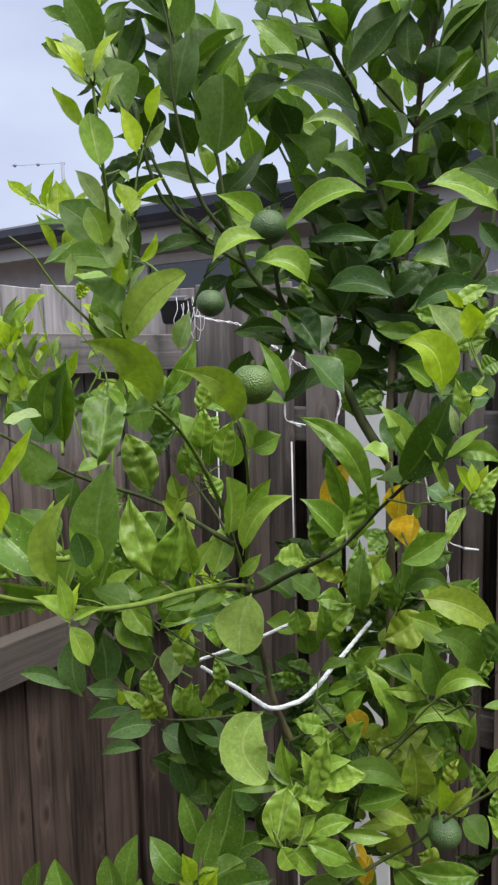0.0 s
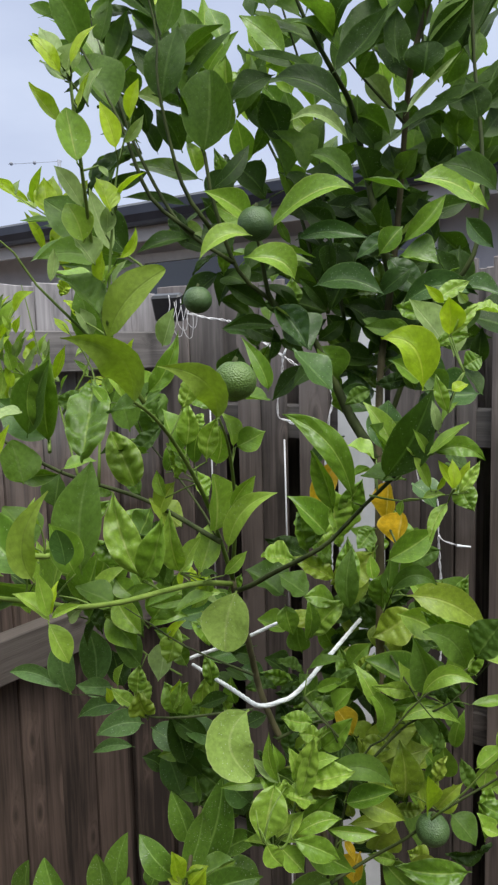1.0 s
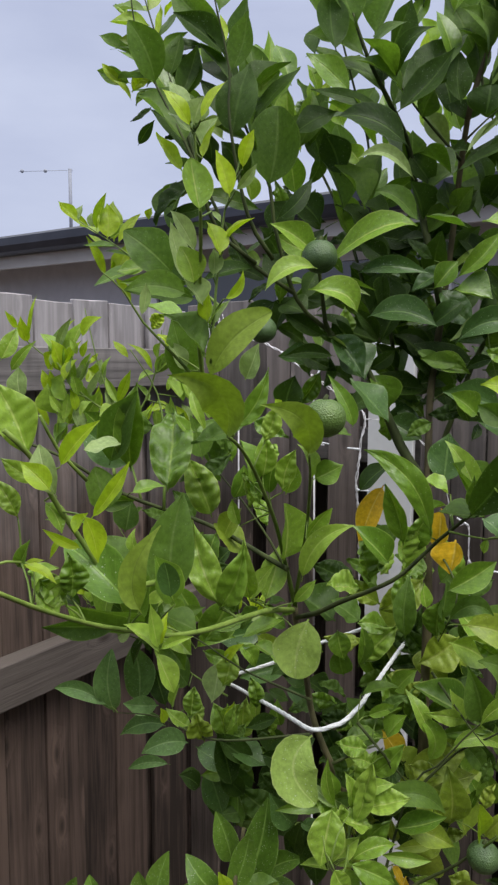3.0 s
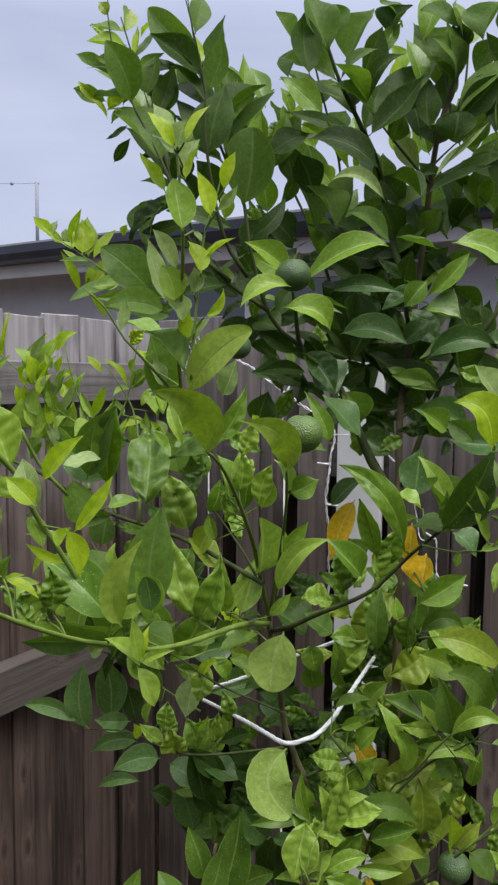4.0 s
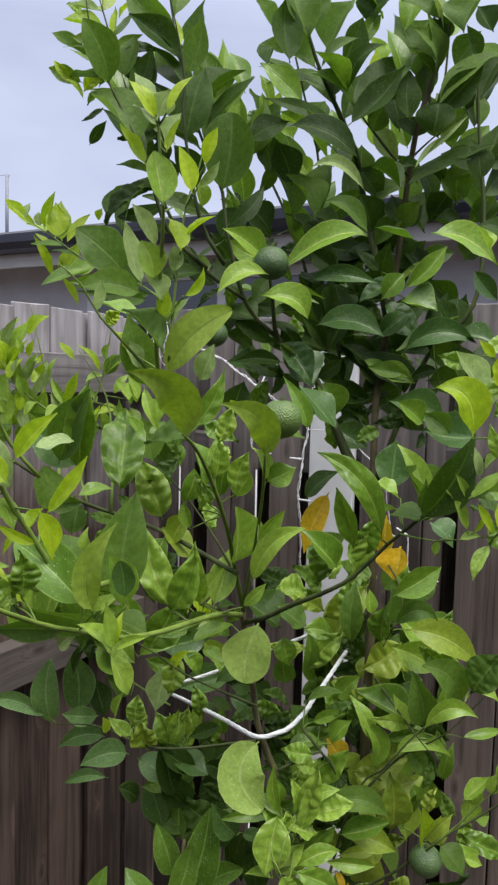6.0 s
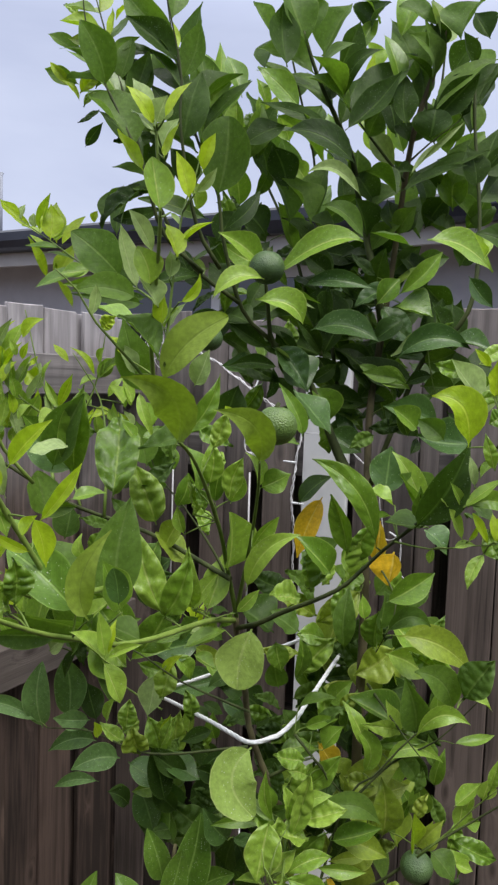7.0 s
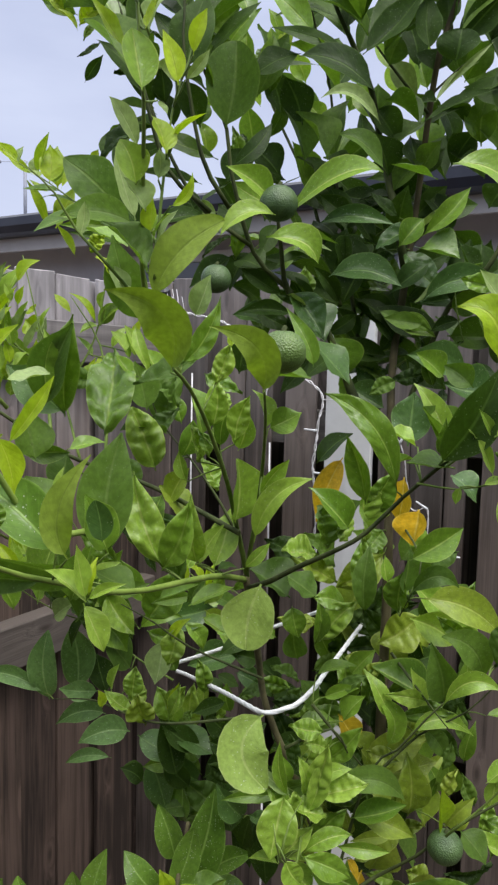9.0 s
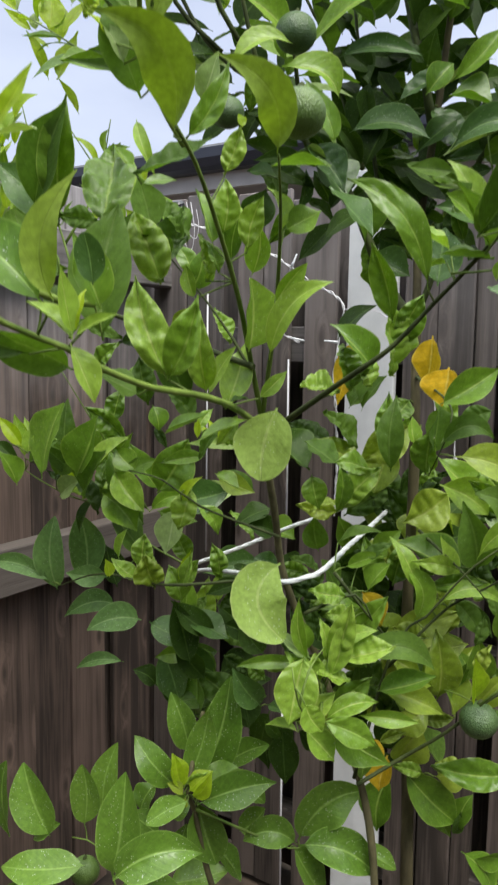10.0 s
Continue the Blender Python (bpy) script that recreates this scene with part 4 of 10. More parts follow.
# far twig
leaf(-0.396, 1.173, 1.859, -0.429, 1.167, 1.888, 0.022, "young", 12, 0.00, 0.0, 0)
leaf(-0.395, 1.169, 1.858, -0.393, 1.170, 1.885, 0.026, "pale", -38, 0.03, 0.0, 0)
leaf(-0.350, 1.149, 1.833, -0.351, 1.160, 1.883, 0.035, "young", 12, 0.04, 0.0, 0)
leaf(-0.368, 1.146, 1.857, -0.347, 1.147, 1.897, 0.018, "young", -10, 0.06, 0.0, 0)
leaf(-0.368, 1.165, 1.831, -0.397, 1.170, 1.854, 0.035, "young", 48, 0.02, 0.0, 0)
leaf(-0.358, 1.171, 1.775, -0.384, 1.161, 1.837, 0.015, "young", 6, 0.02, 0.0, 0)
leaf(-0.340, 1.145, 1.767, -0.309, 1.145, 1.826, 0.040, "young", -23, -0.01, 0.0, 0)
leaf(-0.339, 1.158, 1.773, -0.341, 1.150, 1.798, 0.011, "young", 19, -0.01, 0.0, 0)
leaf(-0.304, 1.134, 1.759, -0.271, 1.131, 1.795, 0.022, "young", -12, 0.03, 0.0, 0)
leaf(-0.319, 1.178, 1.733, -0.346, 1.167, 1.775, 0.018, "young", 25, -0.00, 0.0, 0)
leaf(-0.317, 1.152, 1.832, -0.298, 1.152, 1.867, 0.018, "young", -3, 0.07, 0.0, 0)
leaf(-0.282, 1.132, 1.854, -0.276, 1.127, 1.871, 0.013, "young", -9, 0.08, 0.0, 0)
leaf(-0.330, 1.133, 1.808, -0.383, 1.139, 1.817, 0.017, "green", 16, 0.01, 0.0, 0)
leaf(-0.214, 0.920, 1.751, -0.271, 0.903, 1.800, 0.056, "mid", 0, 0.09, 0.0, 0, full=.95)
leaf(-0.281, 1.100, 1.773, -0.360, 1.104, 1.754, 0.030, "green", 11, -0.01, 0.0, 0, via=(-0.322, 1.097, 1.770))
leaf(-0.281, 1.100, 1.784, -0.323, 1.095, 1.774, 0.028, "light", 1, 0.02, 0.0, 0)
leaf(-0.192, 0.900, 1.735, -0.214, 0.877, 1.805, 0.037, "pale", 45, 0.02, 0.0, 0)
leaf(-0.182, 0.820, 1.717, -0.250, 0.804, 1.720, 0.033, "mid", -7, 0.01, 0.0, 0, via=(-0.215, 0.808, 1.726))
leaf(-0.178, 0.760, 1.686, -0.223, 0.763, 1.704, 0.045, "green", 37, 0.00, 0.0, 0)
leaf(-0.221, 0.750, 1.690, -0.216, 0.753, 1.723, 0.012, "pale", 2, 0.00, 0.0, 0)
leaf(-0.207, 0.740, 1.676, -0.194, 0.737, 1.691, 0.018, "young", -1, 0.08, 1.0, 0)
leaf(-0.183, 0.720, 1.651, -0.199, 0.719, 1.671, 0.017, "young", 26, 0.03, 0.6, 0)
leaf(-0.173, 0.720, 1.635, -0.190, 0.718, 1.664, 0.017, "pale", 16, 0.10, 0.0, 0)
# front sprouts
leaf(-0.145, 0.640, 1.649, -0.181, 0.637, 1.683, 0.050, "mid", 43, 0.08, 0.2, 0)
leaf(-0.140, 0.645, 1.631, -0.086, 0.626, 1.686, 0.035, "under", -2, -0.01, 0.0, 0, via=(-0.121, 0.631, 1.662), full=1.15)
leaf(-0.130, 0.685, 1.572, -0.174, 0.620, 1.633, 0.040, "under", -40, 0.04, 0.0, 0, via=(-0.132, 0.645, 1.616), full=.8)
leaf(-0.124, 0.720, 1.580, -0.091, 0.718, 1.639, 0.021, "green", 2, 0.02, 0.5, 0, via=(-0.103, 0.715, 1.604))
leaf(-0.117, 0.780, 1.625, -0.103, 0.768, 1.663, 0.028, "pale", -23, 0.06, 0.0, 0)
leaf(-0.053, 0.675, 1.558, -0.096, 0.625, 1.608, 0.030, "under", -40, 0.02, 0.0, 0, via=(-0.059, 0.650, 1.593), full=.8)
leaf(-0.008, 0.730, 1.580, -0.033, 0.739, 1.632, 0.017, "green", -3, 0.04, 0.0, 0, via=(-0.014, 0.731, 1.602))
leaf(-0.007, 0.760, 1.570, -0.057, 0.771, 1.570, 0.049, "mid", 47, 0.03, 0.0, 0)
leaf(-0.096, 0.760, 1.561, -0.083, 0.759, 1.600, 0.021, "light", -4, 0.00, 1.0, 0)
leaf(-0.081, 0.750, 1.597, -0.085, 0.748, 1.607, 0.011, "young", 24, 0.02, 0.0, 0)
# left front
leaf(-0.193, 0.730, 1.512, -0.196, 0.800, 1.587, 0.048, "green", 0, 0.04, 1.0, 1, full=1.1)
leaf(-0.176, 0.770, 1.568, -0.191, 0.774, 1.588, 0.014, "light", 25, -0.01, 0.0, 1)
leaf(-0.172, 0.860, 1.530, -0.186, 0.857, 1.582, 0.036, "mid", 16, -0.01, 0.0, 1)
leaf(-0.155, 0.800, 1.474, -0.180, 0.799, 1.537, 0.038, "light", 0, 0.03, 1.0, 1, full=.95)
leaf(-0.246, 0.800, 1.529, -0.296, 0.780, 1.576, 0.045, "deep", -10, 0.01, 0.0, 1)
leaf(-0.239, 0.775, 1.528, -0.227, 0.755, 1.623, 0.033, "green", 0, 0.04, 0.4, 1, via=(-0.236, 0.759, 1.577))
leaf(-0.241, 0.530, 1.566, -0.210, 0.526, 1.602, 0.017, "young", -15, 0.05, 0.0, 0)
leaf(-0.221, 0.540, 1.525, -0.190, 0.538, 1.570, 0.012, "young", -6, 0.06, 0.0, 0, via=(-0.202, 0.536, 1.549))
leaf(-0.224, 0.660, 1.570, -0.256, 0.654, 1.563, 0.039, "pale", 45, -0.01, 0.0, 0, full=.95)
leaf(-0.263, 0.760, 1.488, -0.277, 0.767, 1.533, 0.053, "mid", 48, 0.03, 0.0, 1, full=.95)
leaf(-0.221, 0.520, 1.533, -0.214, 0.528, 1.495, 0.018, "young", -30, 0.04, 0.0, 0)
leaf(-0.228, 0.520, 1.518, -0.218, 0.524, 1.533, 0.014, "young", -31, 0.04, 0.0, 0)
leaf(-0.232, 0.480, 1.557, -0.253, 0.482, 1.577, 0.017, "young", 7, 0.01, 0.0, 0)
leaf(-0.234, 0.500, 1.549, -0.249, 0.507, 1.586, 0.023, "pale", -29, 0.06, 0.0, 0)
leaf(-0.220, 0.510, 1.510, -0.246, 0.504, 1.526, 0.008, "young", -32, 0.08, 0.0, 0)
leaf(-0.178, 0.660, 1.421, -0.170, 0.685, 1.521, 0.046, "mid", 0, 0.05, 0.2, 0)
leaf(-0.201, 0.585, 1.444, -0.260, 0.600, 1.493, 0.041, "wet", 0, 0.10, 0.0, 0, full=.95)
leaf(-0.209, 0.630, 1.454, -0.235, 0.634, 1.492, 0.042, "mid", 46, -0.01, 0.0, 0)
leaf(-0.188, 0.565, 1.444, -0.170, 0.555, 1.518, 0.023, "under", 7, 0.07, 0.0, 0, via=(-0.192, 0.555, 1.479))
leaf(-0.166, 0.575, 1.454, -0.170, 0.570, 1.485, 0.019, "deep", 0, -0.00, 0.0, 0, full=1.0)
leaf(-0.166, 0.600, 1.440, -0.182, 0.586, 1.486, 0.031, "green", 32, 0.03, 0.0, 0)
leaf(-0.142, 0.745, 1.391, -0.172, 0.766, 1.477, 0.036, "light", 0, 0.03, 1.0, 1, via=(-0.161, 0.750, 1.434))
leaf(-0.141, 0.740, 1.390, -0.115, 0.724, 1.460, 0.031, "green", 0, 0.03, 0.6, 1)
leaf(-0.114, 0.820, 1.375, -0.119, 0.797, 1.451, 0.027, "light", 0, 0.10, 0.7, 1)
leaf(-0.113, 0.820, 1.373, -0.085, 0.806, 1.419, 0.023, "light", -21, 0.03, 0.0, 1)
leaf(-0.202, 0.665, 1.400, -0.260, 0.620, 1.427, 0.035, "mid", -58, 0.01, 0.0, 0)
leaf(-0.220, 0.620, 1.411, -0.271, 0.570, 1.428, 0.020, "mid", -50, -0.01, 0.0, 0)
leaf(-0.244, 0.560, 1.457, -0.244, 0.555, 1.495, 0.024, "green", 25, 0.01, 1.0, 0)
leaf(-0.248, 0.560, 1.450, -0.267, 0.552, 1.472, 0.028, "light", 27, 0.00, 0.8, 0)
leaf(-0.250, 0.550, 1.445, -0.270, 0.550, 1.464, 0.021, "light", 33, 0.09, 0.6, 0)
leaf(-0.171, 0.545, 1.422, -0.176, 0.537, 1.461, 0.014, "light", 33, -0.01, 0.0, 0)
leaf(-0.174, 0.550, 1.418, -0.161, 0.554, 1.383, 0.020, "light", -36, 0.09, 0.0, 0)
leaf(-0.169, 0.545, 1.425, -0.165, 0.550, 1.450, 0.009, "young", -30, 0.10, 0.0, 0)
leaf(-0.170, 0.545, 1.422, -0.143, 0.539, 1.435, 0.008, "light", -11, 0.04, 0.0, 0)
leaf(-0.171, 0.545, 1.420, -0.197, 0.543, 1.443, 0.018, "light", 46, -0.02, 0.0, 0)
leaf(-0.200, 0.620, 1.476, -0.205, 0.620, 1.500, 0.015, "light", -41, 0.09, 0.0, 0)
leaf(-0.250, 0.550, 1.484, -0.267, 0.543, 1.473, 0.024, "light", 38, 0.04, 0.0, 0)
leaf(-0.266, 0.900, 1.482, -0.224, 0.904, 1.489, 0.024, "green", -32, 0.03, 0.0, 1)
leaf(-0.240, 0.600, 1.509, -0.276, 0.601, 1.510, 0.010, "green", 39, -0.00, 0.0, 0)
leaf(-0.158, 0.700, 1.380, -0.196, 0.695, 1.398, 0.040, "mid", 47, -0.00, 0.0, 0)
leaf(-0.263, 0.850, 1.444, -0.258, 0.858, 1.483, 0.036, "mid", -10, -0.01, 0.0, 1)
leaf(-0.263, 0.560, 1.535, -0.250, 0.561, 1.509, 0.017, "light", -38, 0.05, 0.0, 0)
leaf(-0.130, 0.860, 1.344, -0.157, 0.855, 1.379, 0.029, "mid", 11, 0.02, 0.8, 1)
# far left shoots
leaf(-0.382, 1.039, 1.647, -0.362, 1.040, 1.703, 0.027, "light", -16, -0.01, 0.0, 0)
leaf(-0.390, 1.026, 1.616, -0.397, 1.022, 1.674, 0.033, "young", 48, 0.02, 0.0, 0)
leaf(-0.356, 1.014, 1.640, -0.354, 1.007, 1.672, 0.027, "young", -42, 0.03, 0.0, 0)
leaf(-0.364, 1.029, 1.611, -0.348, 1.030, 1.646, 0.023, "pale", -16, 0.03, 0.0, 0)
leaf(-0.387, 1.045, 1.585, -0.386, 1.039, 1.629, 0.059, "light", -43, 0.03, 0.0, 0)
leaf(-0.360, 1.064, 1.610, -0.360, 1.062, 1.634, 0.029, "young", -31, 0.00, 0.0, 0)
leaf(-0.367, 1.046, 1.559, -0.339, 1.048, 1.604, 0.022, "light", 45, 0.04, 0.0, 0)
leaf(-0.339, 1.033, 1.604, -0.332, 1.031, 1.635, 0.017, "pale", -23, -0.01, 0.0, 0)
leaf(-0.400, 1.044, 1.568, -0.410, 1.033, 1.613, 0.042, "light", -46, 0.08, 0.0, 0)
leaf(-0.357, 1.053, 1.569, -0.378, 1.063, 1.614, 0.028, "light", -31, -0.01, 0.0, 0)
leaf(-0.313, 1.046, 1.585, -0.332, 1.053, 1.622, 0.013, "light", -11, 0.03, 0.0, 0)
leaf(-0.308, 1.019, 1.586, -0.286, 1.008, 1.633, 0.015, "young", 6, 0.03, 0.0, 0)
leaf(-0.313, 1.066, 1.581, -0.337, 1.060, 1.599, 0.014, "pale", 27, 0.03, 0.0, 0)
leaf(-0.400, 1.069, 1.663, -0.419, 1.062, 1.633, 0.028, "young", 1, 0.01, 0.0, 0)
leaf(-0.382, 1.066, 1.552, -0.400, 1.058, 1.589, 0.033, "light", 23, 0.01, 0.0, 0)
leaf(-0.282, 1.043, 1.641, -0.296, 1.042, 1.671, 0.012, "young", 16, 0.08, 0.0, 0)
leaf(-0.264, 1.024, 1.645, -0.248, 1.017, 1.669, 0.016, "light", -13, 0.02, 0.0, 0)
leaf(-0.249, 1.027, 1.621, -0.244, 1.023, 1.654, 0.017, "light", -23, -0.01, 0.0, 0)
leaf(-0.242, 1.036, 1.615, -0.221, 1.024, 1.651, 0.022, "light", -15, 0.09, 0.0, 0)
leaf(-0.229, 1.022, 1.622, -0.234, 1.028, 1.658, 0.016, "pale", 37, 0.03, 0.0, 0)
leaf(-0.259, 1.056, 1.546, -0.262, 1.059, 1.578, 0.019, "light", 35, -0.01, 0.0, 0)
leaf(-0.237, 1.045, 1.580, -0.265, 1.035, 1.573, 0.022, "young", 28, 0.02, 0.0, 0)
leaf(-0.238, 1.017, 1.554, -0.233, 1.010, 1.597, 0.013, "light", 21, 0.05, 0.0, 0)
leaf(-0.218, 1.011, 1.594, -0.236, 1.009, 1.620, 0.032, "light", 42, -0.01, 0.0, 0)
leaf(-0.208, 1.020, 1.594, -0.223, 1.025, 1.628, 0.014, "light", 13, 0.00, 0.0, 0)
leaf(-0.254, 1.038, 1.619, -0.283, 1.036, 1.616, 0.022, "light", 45, 0.05, 0.0, 0)
leaf(-0.209, 1.039, 1.561, -0.222, 1.037, 1.585, 0.016, "pale", 12, 0.02, 0.0, 0)
leaf(-0.180, 1.024, 1.563, -0.199, 1.023, 1.598, 0.029, "light", 36, 0.10, 0.0, 0)
leaf(-0.268, 1.029, 1.556, -0.262, 1.026, 1.580, 0.022, "light", -48, 0.10, 0.0, 0)
leaf(-0.218, 1.013, 1.530, -0.214, 1.008, 1.575, 0.039, "mid", -35, 0.02, 0.0, 0)
leaf(-0.330, 1.039, 1.536, -0.358, 1.023, 1.575, 0.034, "green", 10, 0.05, 0.0, 0)
leaf(-0.333, 1.015, 1.561, -0.304, 1.020, 1.577, 0.047, "light", -38, -0.01, 0.0, 0)
leaf(-0.393, 1.015, 1.528, -0.377, 1.010, 1.560, 0.047, "green", -42, -0.01, 0.0, 0)
# middle of the crown
leaf(-0.108, 0.800, 1.509, -0.127, 0.809, 1.559, 0.041, "green", 44, 0.07, 0.0, 0)
leaf(-0.099, 0.800, 1.519, -0.097, 0.801, 1.567, 0.025, "light", -7, 0.06, 0.6, 0)
leaf(-0.117, 0.829, 1.480, -0.126, 0.816, 1.521, 0.028, "light", 48, 0.08, 1.0, 0)
leaf(-0.104, 0.817, 1.487, -0.115, 0.816, 1.515, 0.019, "light", 37, 0.09, 0.6, 0)
leaf(-0.125, 0.808, 1.462, -0.133, 0.809, 1.493, 0.015, "light", -19, 0.02, 0.0, 0)
leaf(-0.165, 0.920, 1.509, -0.145, 0.927, 1.565, 0.039, "mid", -18, 0.02, 0.6, 0)
leaf(-0.075, 0.840, 1.415, -0.074, 0.831, 1.484, 0.058, "light", 48, 0.00, 0.0, 0, full=.95)
leaf(-0.092, 0.813, 1.497, -0.084, 0.807, 1.539, 0.019, "green", 3, 0.01, 0.0, 0)
leaf(-0.077, 0.796, 1.503, -0.063, 0.790, 1.551, 0.024, "light", -2, -0.01, 0.6, 0)
leaf(-0.047, 0.780, 1.519, -0.059, 0.781, 1.558, 0.023, "light", 36, 0.09, 0.0, 0)
leaf(-0.045, 0.780, 1.520, -0.013, 0.779, 1.536, 0.029, "green", 14, 0.07, 0.0, 0)
leaf(-0.052, 0.780, 1.455, -0.025, 0.773, 1.492, 0.020, "light", 40, 0.03, 0.0, 0)
leaf(-0.056, 0.780, 1.408, -0.002, 0.761, 1.475, 0.023, "light", -4, 0.07, 0.0, 0, via=(-0.039, 0.765, 1.454))
leaf(-0.065, 0.820, 1.371, -0.039, 0.828, 1.397, 0.015, "light", 25, 0.09, 0.0, 0)
leaf(-0.125, 0.920, 1.402, -0.165, 0.921, 1.440, 0.051, "lime", 38, 0.01, 0.0, 0)
leaf(-0.094, 0.830, 1.366, -0.073, 0.832, 1.371, 0.024, "dark", -48, 0.02, 0.0, 0)
leaf(-0.048, 0.785, 1.365, -0.061, 0.785, 1.299, 0.054, "chalk", 0, 0.04, 0.0, 0, full=1.0)
leaf(0.015, 0.860, 1.376, -0.025, 0.859, 1.379, 0.034, "light", 18, -0.01, 0.8, 0)
leaf(-0.122, 0.820, 1.330, -0.076, 0.819, 1.354, 0.027, "green", -39, -0.02, 0.0, 0)
leaf(-0.154, 0.820, 1.336, -0.111, 0.806, 1.357, 0.021, "green", -36, 0.02, 0.0, 0)
leaf(-0.001, 1.060, 1.266, -0.055, 1.069, 1.307, 0.078, "dark", 42, -0.01, 0.0, 0)
leaf(0.033, 1.030, 1.278, -0.008, 1.035, 1.308, 0.059, "mid", 38, 0.01, 0.0, 0)
leaf(-0.003, 1.360, 1.101, -0.057, 1.349, 1.126, 0.053, "green", 26, 0.03, 0.0, 0)
# right front
leaf(0.073, 0.740, 1.468, 0.005, 0.747, 1.556, 0.028, "green", -11, 0.04, 0.4, 0, via=(0.051, 0.737, 1.525))
leaf(0.057, 0.810, 1.443, 0.036, 0.803, 1.514, 0.026, "green", -46, -0.01, 0.4, 0)
leaf(0.127, 0.950, 1.489, 0.135, 0.961, 1.553, 0.049, "deep", -9, 0.00, 0.0, 0)
leaf(0.116, 0.720, 1.497, 0.082, 0.729, 1.568, 0.022, "light", -9, 0.03, 0.0, 0, via=(0.103, 0.720, 1.539))
leaf(0.117, 0.730, 1.497, 0.084, 0.714, 1.546, 0.058, "mid", 40, 0.08, 0.0, 0)
leaf(0.095, 0.680, 1.501, 0.134, 0.652, 1.584, 0.038, "dark", 0, 0.06, 0.0, 0)
leaf(0.123, 0.730, 1.492, 0.080, 0.737, 1.494, 0.052, "mid", 46, 0.02, 0.0, 0)
leaf(0.100, 0.780, 1.505, 0.070, 0.778, 1.520, 0.035, "light", 47, 0.01, 0.0, 0)
leaf(0.097, 0.780, 1.494, 0.073, 0.774, 1.488, 0.017, "light", 46, -0.00, 0.0, 0)
leaf(0.139, 0.800, 1.476, 0.165, 0.793, 1.451, 0.047, "deep", -31, 0.07, 0.0, 0)
leaf(0.054, 0.900, 1.397, 0.007, 0.898, 1.446, 0.039, "green", 8, 0.08, 0.0, 0)
leaf(0.029, 0.900, 1.374, 0.016, 0.911, 1.422, 0.048, "green", 25, 0.06, 0.7, 0)
leaf(0.063, 0.860, 1.393, 0.054, 0.846, 1.464, 0.057, "light", 48, 0.08, 0.6, 0)
leaf(0.069, 0.860, 1.422, 0.092, 0.850, 1.473, 0.032, "green", 34, 0.05, 0.6, 0)
leaf(0.052, 0.920, 1.379, 0.037, 0.917, 1.416, 0.044, "light", 34, 0.10, 0.6, 0)
leaf(0.089, 1.240, 1.440, 0.048, 1.224, 1.339, 0.041, "yellow", 7, 0.07, 0.0, 0, via=(0.064, 1.225, 1.394))
leaf(0.161, 1.020, 1.400, 0.152, 1.012, 1.354, 0.054, "yellow", 45, 0.03, 0.0, 0)
leaf(0.146, 1.050, 1.438, 0.140, 1.058, 1.375, 0.041, "yellow", 44, 0.02, 0.0, 0)
leaf(0.124, 0.900, 1.363, 0.184, 0.900, 1.402, 0.035, "green", 9, -0.01, 0.0, 0)
leaf(0.131, 0.920, 1.317, 0.190, 0.925, 1.325, 0.026, "mid", 4, 0.05, 0.0, 0, via=(0.160, 0.919, 1.340))
leaf(0.158, 0.960, 1.300, 0.270, 0.982, 1.238, 0.045, "lime", 9, 0.09, 0.0, 0, via=(0.218, 0.964, 1.286))
leaf(0.112, 1.150, 1.293, 0.096, 1.143, 1.223, 0.062, "lime", 31, 0.02, 0.0, 0, full=.95)
leaf(0.084, 0.950, 1.283, 0.089, 0.951, 1.369, 0.031, "mid", 0, 0.09, 0.3, 0)
leaf(0.136, 0.980, 1.300, 0.140, 0.968, 1.358, 0.071, "mid", 48, 0.04, 0.0, 0)
leaf(0.130, 0.980, 1.276, 0.133, 0.968, 1.331, 0.037, "green", -38, 0.02, 0.6, 0)
leaf(0.120, 1.000, 1.308, 0.116, 1.008, 1.342, 0.020, "light", 14, 0.03, 0.0, 0)
leaf(0.168, 1.140, 1.203, 0.154, 1.123, 1.145, 0.069, "lime", 2, 0.02, 0.0, 0)
leaf(0.151, 1.000, 1.261, 0.216, 1.012, 1.223, 0.045, "light", 3, -0.01, 0.0, 0)
leaf(0.044, 1.200, 1.434, 0.092, 1.187, 1.486, 0.045, "dark", -34, 0.08, 0.0, 0)
# lower right
leaf(0.024, 1.200, 1.124, 0.017, 1.200, 1.178, 0.039, "mid", -4, 0.05, 0.0, 0)
leaf(0.084, 1.220, 1.113, 0.053, 1.221, 1.173, 0.036, "green", -7, 0.10, 0.0, 0)
leaf(0.120, 1.200, 1.148, 0.080, 1.183, 1.192, 0.050, "lime", 31, -0.01, 0.0, 0, full=.5)
leaf(0.039, 0.972, 1.166, 0.082, 0.959, 1.185, 0.017, "green", 2, -0.01, 0.0, 0)
leaf(0.063, 0.959, 1.141, 0.089, 0.955, 1.177, 0.030, "green", -35, 0.06, 0.0, 0)
leaf(0.065, 1.020, 1.122, 0.093, 1.019, 1.077, 0.037, "yellow", -23, 0.00, 0.0, 0)
leaf(0.086, 1.030, 1.090, 0.114, 1.033, 1.044, 0.052, "lime", -39, -0.00, 0.0, 1, full=.5)
leaf(0.121, 0.969, 1.104, 0.100, 0.962, 1.175, 0.029, "green", 9, -0.01, 0.0, 1, via=(0.128, 0.961, 1.143))
leaf(0.191, 1.020, 1.143, 0.112, 1.034, 1.184, 0.061, "green", 38, -0.01, 0.0, 1)
